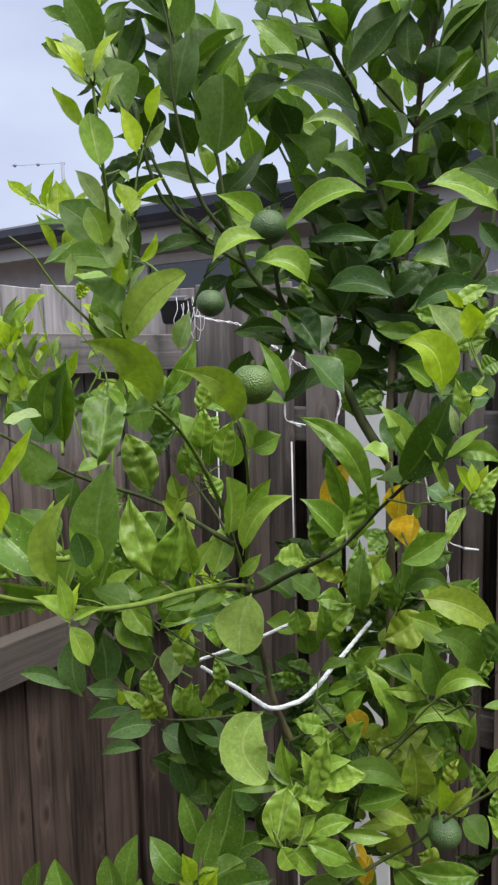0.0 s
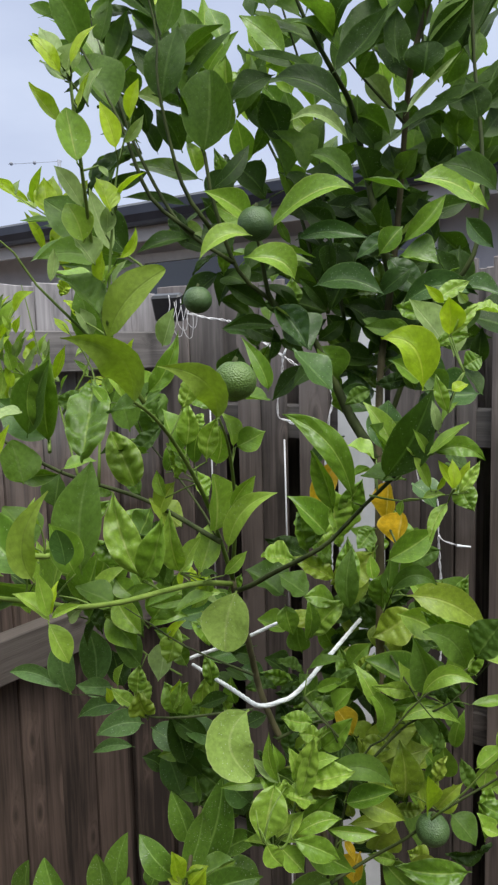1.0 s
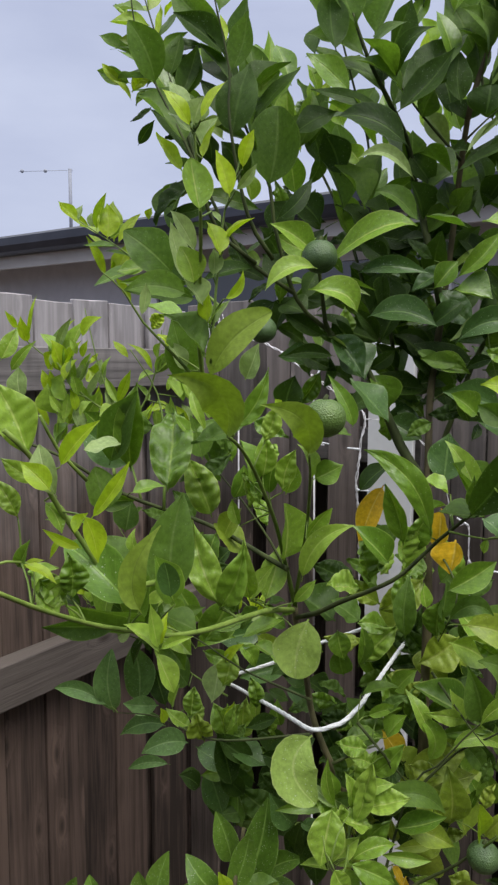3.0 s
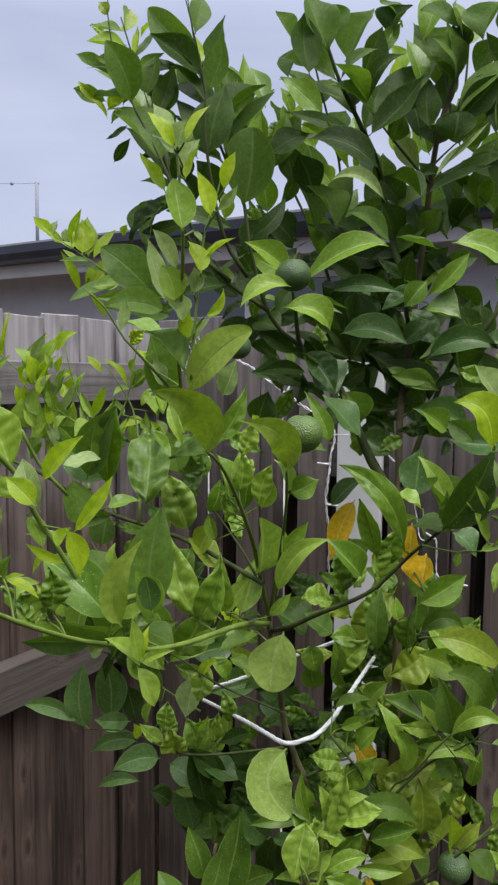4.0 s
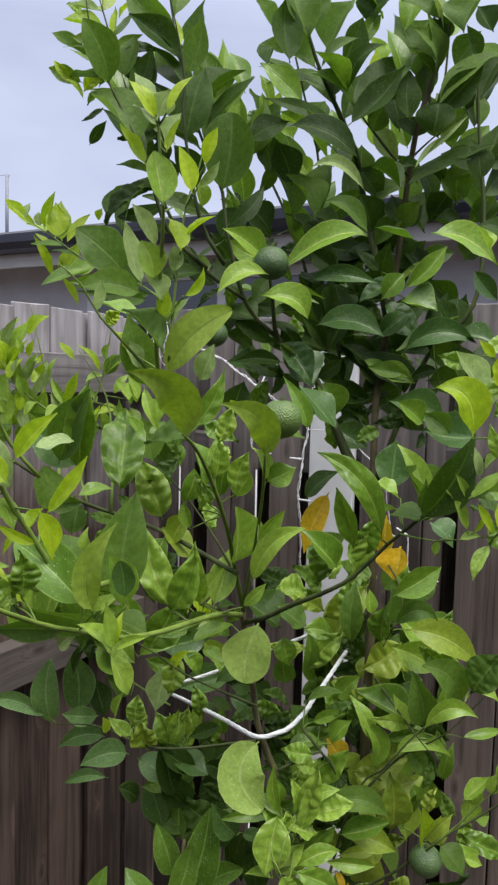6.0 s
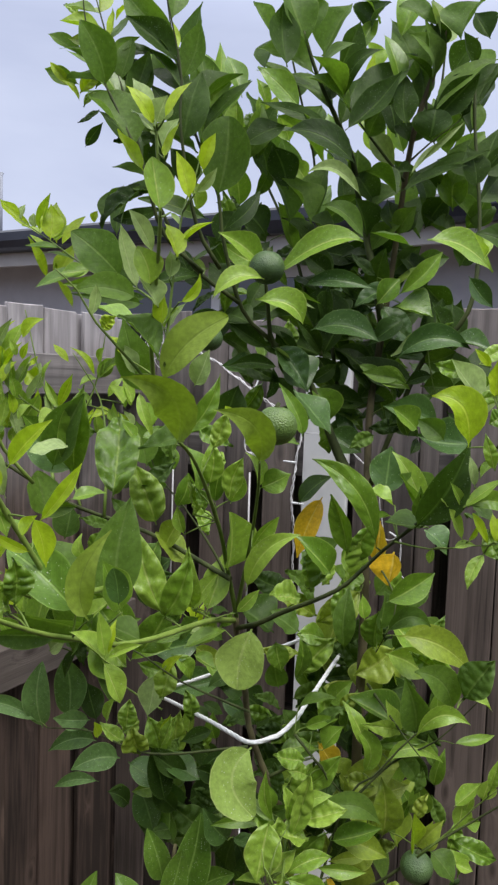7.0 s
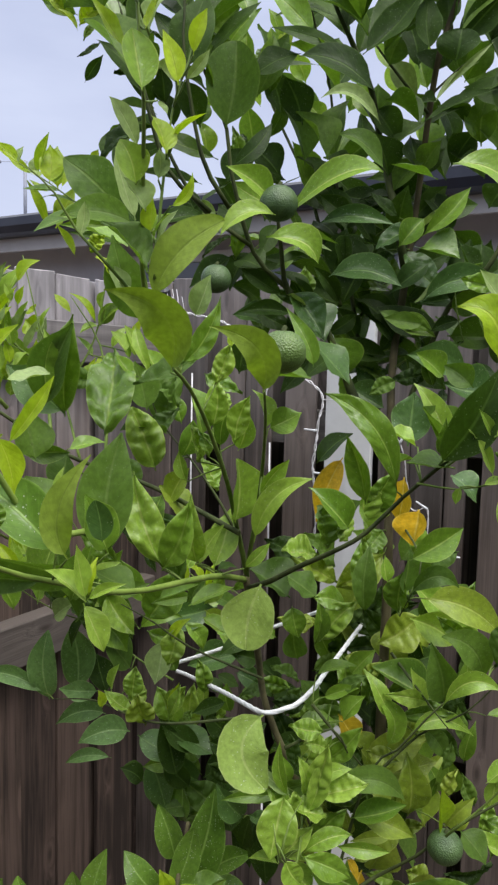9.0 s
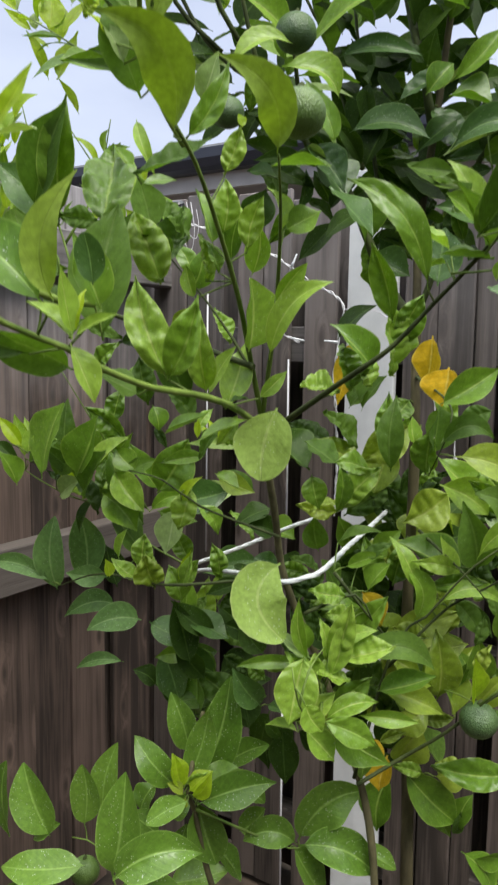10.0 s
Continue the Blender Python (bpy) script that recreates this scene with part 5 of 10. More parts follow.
leaf(0.174, 1.000, 1.129, 0.146, 0.984, 1.203, 0.039, "light", 32, 0.07, 0.0, 1, full=.5)
leaf(0.186, 0.950, 1.171, 0.161, 0.930, 1.253, 0.042, "mid", -26, 0.02, 0.0, 1)
leaf(0.159, 0.860, 1.208, 0.221, 0.846, 1.232, 0.024, "light", 12, 0.03, 0.0, 1, via=(0.185, 0.849, 1.242), full=.5)
leaf(0.234, 0.950, 1.199, 0.173, 0.928, 1.264, 0.043, "mid", -5, 0.04, 0.0, 1, via=(0.213, 0.934, 1.247))
leaf(0.219, 1.000, 1.163, 0.224, 0.991, 1.213, 0.030, "green", 3, 0.09, 0.0, 1)
leaf(0.238, 0.920, 1.231, 0.270, 0.907, 1.289, 0.051, "mid", -36, 0.08, 0.6, 1)
leaf(0.234, 0.920, 1.233, 0.280, 0.927, 1.215, 0.024, "light", -45, 0.08, 0.0, 1, full=.5)
leaf(0.237, 0.950, 1.157, 0.295, 0.958, 1.163, 0.017, "green", -27, -0.02, 0.0, 1)
leaf(0.146, 0.950, 1.131, 0.230, 0.966, 1.122, 0.024, "light", -5, 0.02, 0.0, 1, via=(0.184, 0.953, 1.149))
leaf(0.228, 0.994, 1.072, 0.239, 0.987, 1.129, 0.021, "green", -11, 0.09, 0.0, 1)
leaf(0.113, 1.020, 1.030, 0.204, 1.030, 1.054, 0.051, "lime", -3, 0.09, 0.0, 1, full=.5)
leaf(0.223, 1.060, 0.989, 0.219, 1.044, 1.056, 0.038, "green", -15, 0.06, 0.0, 1)
leaf(0.221, 1.070, 0.987, 0.201, 1.071, 1.027, 0.025, "green", 12, 0.08, 0.0, 1)
leaf(0.045, 0.900, 1.081, 0.133, 0.906, 1.070, 0.033, "mid", 0, -0.01, 0.0, 1, via=(0.092, 0.898, 1.100))
leaf(0.072, 0.920, 1.038, 0.135, 0.911, 1.063, 0.032, "green", -22, -0.01, 0.0, 1)
leaf(0.077, 0.930, 1.037, 0.152, 0.938, 1.003, 0.035, "lime", -10, -0.00, 0.0, 1, full=.5)
leaf(0.197, 1.050, 0.946, 0.181, 1.054, 1.010, 0.065, "lime", 37, -0.01, 0.0, 1, full=.5)
leaf(0.179, 0.920, 1.027, 0.172, 0.906, 1.086, 0.038, "young", 45, 0.06, 0.0, 1)
leaf(0.195, 0.950, 1.011, 0.227, 0.939, 1.055, 0.031, "lime", 18, 0.09, 0.0, 1)
leaf(0.216, 0.980, 1.000, 0.223, 0.975, 1.032, 0.021, "lime", -30, 0.06, 0.0, 1)
leaf(0.214, 0.950, 1.006, 0.244, 0.932, 0.974, 0.043, "mid", -26, 0.06, 0.0, 1)
leaf(0.267, 1.000, 1.005, 0.273, 1.000, 1.052, 0.030, "light", 2, 0.02, 0.0, 1, full=.5)
leaf(0.277, 1.000, 1.030, 0.283, 0.996, 1.067, 0.015, "light", -10, 0.05, 0.0, 1, full=.5)
leaf(0.301, 1.000, 1.048, 0.309, 0.991, 1.087, 0.030, "light", 1, 0.04, 0.0, 1, full=.5)
leaf(0.279, 1.000, 1.010, 0.299, 0.996, 1.019, 0.021, "light", 24, -0.00, 0.0, 1, full=.5)
leaf(0.266, 1.000, 0.955, 0.292, 0.997, 0.944, 0.020, "light", -21, -0.02, 0.0, 1)
leaf(0.271, 1.000, 0.932, 0.263, 1.009, 0.969, 0.035, "light", 38, 0.09, 0.0, 1)
leaf(0.173, 1.080, 1.033, 0.126, 1.066, 1.053, 0.037, "green", 18, 0.03, 0.0, 1)
leaf(0.196, 1.100, 1.172, 0.179, 1.107, 1.205, 0.072, "lime", 48, 0.10, 0.0, 1, full=.5)
leaf(0.093, 1.100, 1.143, 0.123, 1.087, 1.185, 0.034, "green", -26, 0.02, 0.0, 0)
leaf(0.038, 1.060, 1.108, 0.019, 1.062, 1.150, 0.054, "mid", 46, 0.06, 0.0, 0)
leaf(0.230, 1.100, 1.209, 0.272, 1.093, 1.204, 0.038, "green", 33, 0.01, 0.0, 1)
# lower left
leaf(-0.270, 1.300, 0.885, -0.230, 1.293, 0.863, 0.034, "dark", -48, 0.10, 0.0, 0)
leaf(-0.177, 0.920, 1.155, -0.188, 0.909, 1.195, 0.036, "lime", -16, 0.02, 1.0, 0)
leaf(-0.142, 1.220, 1.000, -0.139, 1.215, 1.079, 0.037, "light", 2, 0.08, 1.0, 0)
leaf(-0.154, 0.970, 1.139, -0.142, 0.963, 1.182, 0.019, "light", -31, -0.00, 0.6, 0)
leaf(-0.124, 1.200, 1.042, -0.119, 1.205, 1.094, 0.025, "light", -36, 0.01, 0.0, 0)
leaf(-0.091, 1.120, 1.059, -0.102, 1.109, 1.097, 0.024, "light", 40, 0.05, 1.0, 0)
leaf(-0.079, 1.100, 1.083, -0.085, 1.096, 1.130, 0.025, "green", -5, 0.08, 0.0, 0)
leaf(-0.152, 0.950, 1.246, -0.129, 0.943, 1.275, 0.016, "young", -26, 0.08, 0.0, 0)
leaf(-0.113, 0.930, 1.281, -0.086, 0.926, 1.263, 0.025, "light", -36, 0.02, 0.0, 0)
leaf(-0.159, 1.080, 1.065, -0.103, 1.065, 1.036, 0.045, "deep", -37, 0.02, 0.0, 0)
leaf(-0.062, 1.420, 1.048, -0.164, 1.413, 1.026, 0.060, "deep", 16, 0.00, 0.0, 0)
leaf(-0.073, 1.120, 1.135, -0.034, 1.125, 1.114, 0.034, "deep", -18, 0.06, 0.0, 0)
leaf(-0.198, 1.140, 0.991, -0.171, 1.120, 0.919, 0.051, "deep", 25, 0.06, 0.0, 1)
leaf(-0.155, 1.140, 0.890, -0.136, 1.151, 0.959, 0.054, "deep", -23, 0.08, 0.0, 1)
leaf(-0.090, 1.120, 0.967, -0.072, 1.126, 0.893, 0.048, "deep", -39, -0.02, 0.0, 1)
leaf(-0.162, 1.050, 1.092, -0.180, 1.056, 1.140, 0.034, "green", -1, 0.09, 0.6, 0)
leaf(-0.120, 1.180, 0.938, -0.056, 1.170, 0.964, 0.049, "dark", -10, 0.10, 0.0, 1)
leaf(-0.044, 1.160, 0.893, -0.060, 1.169, 0.829, 0.054, "dark", 43, 0.06, 0.0, 1)
# low shrub
leaf(-0.152, 1.060, 0.884, -0.177, 1.059, 0.966, 0.039, "wet", -8, 0.07, 0.0, 0, full=.95)
leaf(-0.147, 1.050, 0.834, -0.098, 1.059, 0.988, 0.059, "wet", 10, 0.04, 0.0, 0, full=.95)
leaf(-0.151, 1.010, 0.866, -0.122, 1.015, 0.966, 0.039, "wet", 0, -0.01, 0.0, 0, full=.95)
leaf(-0.149, 1.110, 0.911, -0.146, 1.111, 0.974, 0.063, "wet", -48, 0.01, 0.0, 0, full=.95)
leaf(-0.163, 1.000, 0.870, -0.214, 1.000, 0.934, 0.040, "wet", 0, 0.10, 0.0, 0, full=.95)
leaf(-0.151, 0.980, 0.880, -0.163, 0.980, 0.924, 0.029, "young", 41, 0.02, 0.0, 0)
leaf(-0.144, 0.980, 0.875, -0.117, 0.987, 0.900, 0.027, "young", -38, 0.05, 0.0, 0)
leaf(-0.150, 0.970, 0.877, -0.170, 0.966, 0.894, 0.015, "lime", 17, 0.03, 0.0, 0)
leaf(-0.147, 0.970, 0.874, -0.155, 0.972, 0.859, 0.010, "lime", -12, 0.07, 0.0, 0)
leaf(-0.134, 1.020, 0.855, -0.079, 1.030, 0.872, 0.043, "wet", -33, 0.04, 0.0, 0, full=.95)
leaf(-0.109, 1.070, 0.857, -0.045, 1.053, 0.899, 0.036, "wet", -28, 0.01, 0.0, 0, full=.95)
leaf(-0.133, 0.970, 0.865, -0.037, 0.972, 0.895, 0.045, "wet", 10, 0.10, 0.0, 0, via=(-0.085, 0.965, 0.889))
leaf(-0.144, 0.960, 0.875, -0.194, 0.954, 0.847, 0.032, "wet", 16, 0.01, 0.0, 0, full=.95)
leaf(-0.135, 1.000, 0.850, -0.113, 1.016, 0.758, 0.052, "wet", 0, -0.01, 0.0, 0, full=.95)
leaf(-0.375, 1.000, 0.795, -0.371, 0.975, 0.911, 0.048, "wet", -39, 0.03, 0.0, 0, full=.95)
leaf(-0.324, 1.000, 0.797, -0.362, 1.021, 0.885, 0.052, "wet", 0, 0.07, 0.0, 0, full=.95)
leaf(-0.299, 1.080, 0.760, -0.301, 1.082, 0.851, 0.043, "wet", 0, 0.01, 0.0, 0, full=.95)
leaf(-0.275, 1.090, 0.772, -0.255, 1.099, 0.873, 0.040, "wet", 0, 0.06, 0.0, 0, full=.95)
leaf(-0.223, 0.900, 0.819, -0.208, 0.903, 0.944, 0.053, "wet", 0, 0.02, 0.0, 0, full=.95)
leaf(-0.219, 0.880, 0.830, -0.120, 0.901, 0.850, 0.050, "wet", 12, -0.01, 0.0, 0, via=(-0.172, 0.884, 0.860))
leaf(-0.262, 0.930, 0.810, -0.369, 0.943, 0.799, 0.045, "wet", 20, 0.02, 0.0, 0, full=.95)
leaf(-0.351, 1.020, 0.784, -0.312, 1.009, 0.809, 0.027, "wet", -16, 0.09, 0.0, 0, full=.95)
leaf(-0.289, 0.950, 0.745, -0.357, 0.929, 0.779, 0.040, "wet", 9, 0.04, 0.0, 0, full=.95)
leaf(-0.222, 0.930, 0.783, -0.137, 0.916, 0.779, 0.039, "wet", -3, 0.09, 0.0, 0, full=.95)
leaf(-0.178, 1.060, 0.691, -0.100, 1.063, 0.714, 0.049, "wet", -29, 0.02, 0.0, 0, full=.95)
leaf(-0.118, 1.080, 0.735, -0.082, 1.082, 0.680, 0.042, "wet", -46, 0.01, 0.0, 0, full=.95)
leaf(-0.007, 1.020, 0.786, 0.080, 1.019, 0.858, 0.058, "wet", 11, 0.03, 0.0, 0, via=(0.028, 1.013, 0.843))
leaf(-0.006, 1.000, 0.794, 0.094, 1.001, 0.754, 0.053, "wet", -4, 0.02, 0.0, 0, via=(0.049, 0.994, 0.793))
leaf(-0.013, 1.000, 0.792, 0.033, 1.005, 0.718, 0.051, "wet", -42, -0.01, 0.0, 0, full=.95)
leaf(-0.009, 1.000, 0.795, -0.077, 1.000, 0.798, 0.040, "wet", -8, 0.08, 0.0, 0, via=(-0.042, 0.996, 0.815))
leaf(0.076, 1.040, 0.768, 0.125, 1.032, 0.742, 0.029, "wet", -24, 0.03, 0.0, 0, full=.95)
leaf(-0.084, 1.100, 0.744, -0.049, 1.094, 0.783, 0.037, "wet", -21, -0.02, 0.0, 0, full=.95)
leaf(-0.181, 1.080, 0.777, -0.154, 1.077, 0.813, 0.034, "wet", -8, 0.10, 0.0, 0, full=.95)
leaf(-0.228, 1.120, 0.758, -0.207, 1.129, 0.794, 0.042, "wet", -32, 0.08, 0.0, 0, full=.95)
leaf(-0.104, 1.100, 0.821, -0.049, 1.085, 0.798, 0.045, "wet", -32, 0.10, 0.0, 0, full=.95)
leaf(-0.181, 1.080, 0.714, -0.157, 1.079, 0.766, 0.047, "wet", 38, 0.10, 0.0, 0, full=.95)
leaf(-0.199, 1.100, 0.734, -0.239, 1.097, 0.769, 0.039, "wet", 37, 0.02, 0.0, 0, full=.95)
leaf(-0.087, 1.130, 0.950, -0.074, 1.132, 0.881, 0.051, "deep", 0, 0.06, 0.0, 0)
leaf(-0.123, 1.120, 0.967, -0.177, 1.103, 1.027, 0.037, "deep", -2, 0.06, 0.0, 0)
# lower right
leaf(0.108, 1.017, 0.883, 0.090, 0.999, 0.816, 0.045, "green", 28, 0.04, 0.0, 1)
leaf(0.098, 0.980, 0.929, 0.087, 0.967, 0.890, 0.046, "yellow", 37, 0.07, 0.0, 1)
leaf(0.132, 1.050, 0.871, 0.209, 1.051, 0.794, 0.054, "green", 8, 0.02, 0.0, 1)
leaf(0.207, 1.050, 0.786, 0.225, 1.055, 0.835, 0.032, "green", -42, 0.08, 0.0, 1)
leaf(0.165, 1.022, 0.879, 0.215, 1.021, 0.883, 0.040, "lime", 27, 0.07, 0.0, 1, full=.5)
leaf(0.121, 1.051, 0.879, 0.152, 1.042, 0.935, 0.061, "lime", 32, 0.05, 0.0, 1, full=.5)
leaf(0.137, 0.980, 0.977, 0.082, 0.987, 0.964, 0.018, "lime", 3, 0.04, 0.0, 1)
leaf(0.029, 0.970, 0.996, 0.014, 0.979, 0.931, 0.023, "lime", 16, -0.01, 0.0, 0)
leaf(0.037, 0.980, 0.984, 0.025, 0.984, 0.937, 0.016, "lime", 10, 0.04, 0.0, 0, full=.5)
leaf(-0.025, 1.150, 0.872, -0.020, 1.128, 0.800, 0.045, "dark", 0, 0.01, 0.0, 0)
leaf(-0.001, 1.150, 0.871, 0.015, 1.148, 0.838, 0.045, "dark", -39, 0.09, 0.0, 0)
leaf(0.198, 1.000, 0.792, 0.245, 1.007, 0.722, 0.046, "green", -31, 0.10, 0.0, 1)
leaf(0.216, 1.000, 0.782, 0.256, 1.005, 0.781, 0.034, "green", 42, 0.03, 0.0, 1)
# lower left
leaf(-0.347, 1.072, 1.247, -0.318, 1.056, 1.348, 0.093, "green", -47, 0.02, 0.0, 1)
leaf(-0.382, 1.126, 1.258, -0.342, 1.129, 1.293, 0.020, "mid", -3, 0.08, 0.0, 1)
leaf(-0.385, 1.123, 1.266, -0.398, 1.119, 1.327, 0.018, "light", 22, 0.06, 0.0, 1)
leaf(-0.384, 1.109, 1.283, -0.418, 1.116, 1.323, 0.020, "young", -7, 0.06, 0.0, 1)
leaf(-0.372, 1.094, 1.277, -0.364, 1.097, 1.315, 0.020, "light", -13, 0.08, 0.0, 1)
leaf(-0.333, 1.102, 1.218, -0.298, 1.091, 1.245, 0.033, "pale", -3, 0.08, 0.0, 1)
leaf(-0.303, 1.075, 1.251, -0.271, 1.074, 1.330, 0.058, "green", -22, 0.07, 0.0, 1)
leaf(-0.294, 1.081, 1.221, -0.262, 1.065, 1.287, 0.066, "mid", -38, 0.07, 0.0, 1)
leaf(-0.294, 1.100, 1.255, -0.243, 1.098, 1.304, 0.036, "light", -34, 0.00, 0.0, 1)
leaf(-0.340, 1.107, 1.246, -0.318, 1.112, 1.280, 0.039, "mid", -4, 0.07, 0.0, 1)
leaf(-0.261, 1.121, 1.221, -0.270, 1.131, 1.278, 0.037, "green", 25, 0.08, 0.0, 1)
leaf(-0.247, 1.093, 1.249, -0.197, 1.097, 1.272, 0.022, "mid", 1, 0.02, 0.0, 1)
leaf(-0.227, 1.092, 1.257, -0.257, 1.098, 1.286, 0.034, "green", -5, 0.04, 0.0, 1)
leaf(-0.275, 1.098, 1.225, -0.226, 1.086, 1.176, 0.049, "green", -7, 0.08, 0.0, 1)
leaf(-0.193, 1.050, 1.236, -0.154, 1.043, 1.306, 0.054, "green", 17, 0.00, 0.4, 1)
leaf(-0.215, 1.127, 1.194, -0.152, 1.133, 1.211, 0.025, "green", 5, 0.03, 0.0, 0, via=(-0.186, 1.126, 1.216))
leaf(-0.102, 1.150, 1.223, -0.185, 1.155, 1.201, 0.051, "deep", -11, 0.05, 0.0, 1)
leaf(-0.172, 1.000, 1.359, -0.150, 0.990, 1.391, 0.052, "dark", -34, 0.07, 0.0, 1)
leaf(-0.207, 1.100, 1.343, -0.197, 1.094, 1.311, 0.030, "green", -21, 0.08, 0.0, 1)
leaf(-0.113, 0.980, 1.274, -0.069, 0.980, 1.251, 0.026, "lime", 21, 0.01, 0.0, 1)
leaf(-0.134, 0.950, 1.317, -0.134, 0.953, 1.339, 0.009, "young", 25, 0.01, 0.0, 1)
leaf(-0.118, 0.950, 1.317, -0.122, 0.954, 1.339, 0.010, "young", 34, 0.05, 0.0, 1)
leaf(-0.105, 0.950, 1.311, -0.109, 0.946, 1.340, 0.009, "young", -12, 0.09, 0.0, 1)
leaf(-0.099, 0.950, 1.308, -0.095, 0.945, 1.334, 0.013, "light", 16, 0.05, 0.6, 1)
leaf(-0.077, 0.950, 1.309, -0.147, 0.942, 1.311, 0.015, "light", -7, 0.03, 0.0, 1)
leaf(-0.380, 1.072, 1.238, -0.399, 1.063, 1.283, 0.033, "green", 41, 0.05, 0.0, 1)
# right crown
leaf(0.000, 1.060, 1.783, 0.098, 1.026, 1.824, 0.043, "light", -2, 0.08, 0.0, 0, via=(0.044, 1.036, 1.822), full=.5)
leaf(-0.028, 1.050, 1.792, -0.099, 1.048, 1.833, 0.039, "light", -12, 0.07, 0.0, 0, full=.5)
leaf(-0.034, 1.030, 1.770, -0.104, 1.014, 1.739, 0.031, "light", 9, -0.01, 0.0, 0, via=(-0.073, 1.018, 1.769), full=.5)
leaf(-0.046, 1.020, 1.740, 0.021, 1.032, 1.711, 0.044, "light", -4, 0.04, 0.0, 0, via=(-0.000, 1.022, 1.736), full=.5)
leaf(-0.003, 1.100, 1.755, 0.051, 1.084, 1.745, 0.051, "mid", -43, 0.05, 0.0, 0, full=.5)
leaf(0.023, 1.060, 1.766, 0.121, 1.050, 1.765, 0.028, "deep", 8, 0.06, 0.0, 0, via=(0.067, 1.049, 1.775), full=.5)
leaf(0.050, 1.180, 1.713, 0.152, 1.146, 1.697, 0.052, "deep", 2, -0.02, 0.0, 0, via=(0.101, 1.156, 1.720), full=.5)
leaf(0.128, 1.250, 1.703, 0.165, 1.245, 1.626, 0.114, "dark", -30, 0.08, 0.0, 0, full=.5)
leaf(0.145, 1.150, 1.753, 0.181, 1.152, 1.795, 0.036, "green", 10, 0.08, 0.0, 0, full=.5)
leaf(0.178, 1.150, 1.769, 0.240, 1.138, 1.838, 0.031, "green", 2, 0.03, 0.0, 0, full=.5)
leaf(0.165, 0.950, 1.817, 0.257, 0.968, 1.782, 0.045, "light", 5, 0.02, 0.0, 0, via=(0.212, 0.953, 1.812), full=.5)
leaf(0.175, 1.150, 1.752, 0.229, 1.135, 1.734, 0.071, "green", -23, 0.09, 0.0, 0, full=.5)
leaf(0.169, 1.100, 1.671, 0.273, 1.080, 1.688, 0.042, "deep", 10, -0.00, 0.0, 0, via=(0.216, 1.083, 1.702), full=.5)
leaf(0.132, 1.130, 1.652, 0.197, 1.126, 1.626, 0.035, "green", 18, -0.01, 0.0, 0, full=.5)
leaf(0.256, 1.100, 1.633, 0.249, 1.102, 1.691, 0.059, "mid", 30, 0.04, 0.0, 0, full=.5)
leaf(0.147, 0.660, 1.617, 0.113, 0.660, 1.658, 0.036, "pale", 21, -0.02, 0.0, 0, full=.5)
leaf(0.118, 0.610, 1.584, 0.086, 0.614, 1.626, 0.034, "young", -4, 0.03, 0.0, 0, via=(0.111, 0.609, 1.618), full=.5)
leaf(0.240, 1.100, 1.573, 0.152, 1.093, 1.602, 0.054, "deep", 0, 0.10, 0.0, 0, full=.5)
leaf(0.271, 1.050, 1.553, 0.186, 1.034, 1.562, 0.060, "deep", -1, -0.01, 0.0, 0, full=.5)
leaf(0.087, 1.200, 1.555, 0.140, 1.181, 1.523, 0.052, "deep", 16, 0.01, 0.0, 0, full=.5)
leaf(0.103, 1.250, 1.585, 0.145, 1.241, 1.574, 0.053, "deep", 31, 0.05, 0.0, 0, full=.5)
leaf(-0.022, 1.150, 1.658, 0.043, 1.138, 1.616, 0.089, "deep", -26, 0.03, 0.0, 0, full=.5)
leaf(-0.031, 1.120, 1.652, 0.018, 1.129, 1.659, 0.046, "pale", -43, 0.08, 0.0, 0, full=.5)
leaf(-0.031, 1.150, 1.639, -0.088, 1.142, 1.652, 0.047, "deep", 9, 0.05, 0.0, 0, full=.5)
leaf(0.016, 1.080, 1.620, 0.074, 1.070, 1.561, 0.074, "deep", -44, 0.02, 0.0, 0, full=.5)
leaf(0.088, 1.220, 1.670, -0.011, 1.188, 1.695, 0.053, "dark", 3, -0.00, 0.0, 0, full=.5)
leaf(0.075, 1.220, 1.716, 0.079, 1.211, 1.791, 0.061, "dark", -38, 0.01, 0.0, 0, full=.5)
leaf(0.050, 1.220, 1.706, -0.009, 1.234, 1.735, 0.087, "dark", 48, 0.07, 0.0, 0, full=.5)
leaf(0.237, 1.000, 1.781, 0.274, 1.005, 1.741, 0.028, "deep", 27, 0.05, 0.0, 0, full=.5)
leaf(0.270, 1.100, 1.675, 0.310, 1.086, 1.686, 0.042, "deep", -17, 0.07, 0.0, 0, full=.5)
leaf(0.279, 1.150, 1.661, 0.334, 1.146, 1.644, 0.096, "dark", -26, 0.00, 0.0, 0, full=.5)
leaf(-0.077, 1.120, 1.569, -0.062, 1.114, 1.624, 0.047, "dark", 6, 0.04, 0.0, 0, full=.5)
leaf(0.224, 0.900, 1.787, 0.206, 0.897, 1.819, 0.056, "light", 41, 0.01, 0.0, 0, full=.5)
leaf(-0.048, 1.150, 1.709, -0.083, 1.157, 1.734, 0.056, "dark", 16, 0.08, 0.0, 0, full=.5)
leaf(-0.068, 1.150, 1.768, -0.112, 1.138, 1.807, 0.054, "dark", -6, -0.02, 0.0, 0, full=.5)
# dark leaves at the back: crown shade given as leaf colour
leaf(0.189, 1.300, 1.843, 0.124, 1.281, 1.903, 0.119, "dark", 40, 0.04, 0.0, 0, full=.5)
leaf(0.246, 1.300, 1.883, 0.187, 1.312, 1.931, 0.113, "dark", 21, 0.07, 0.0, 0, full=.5)
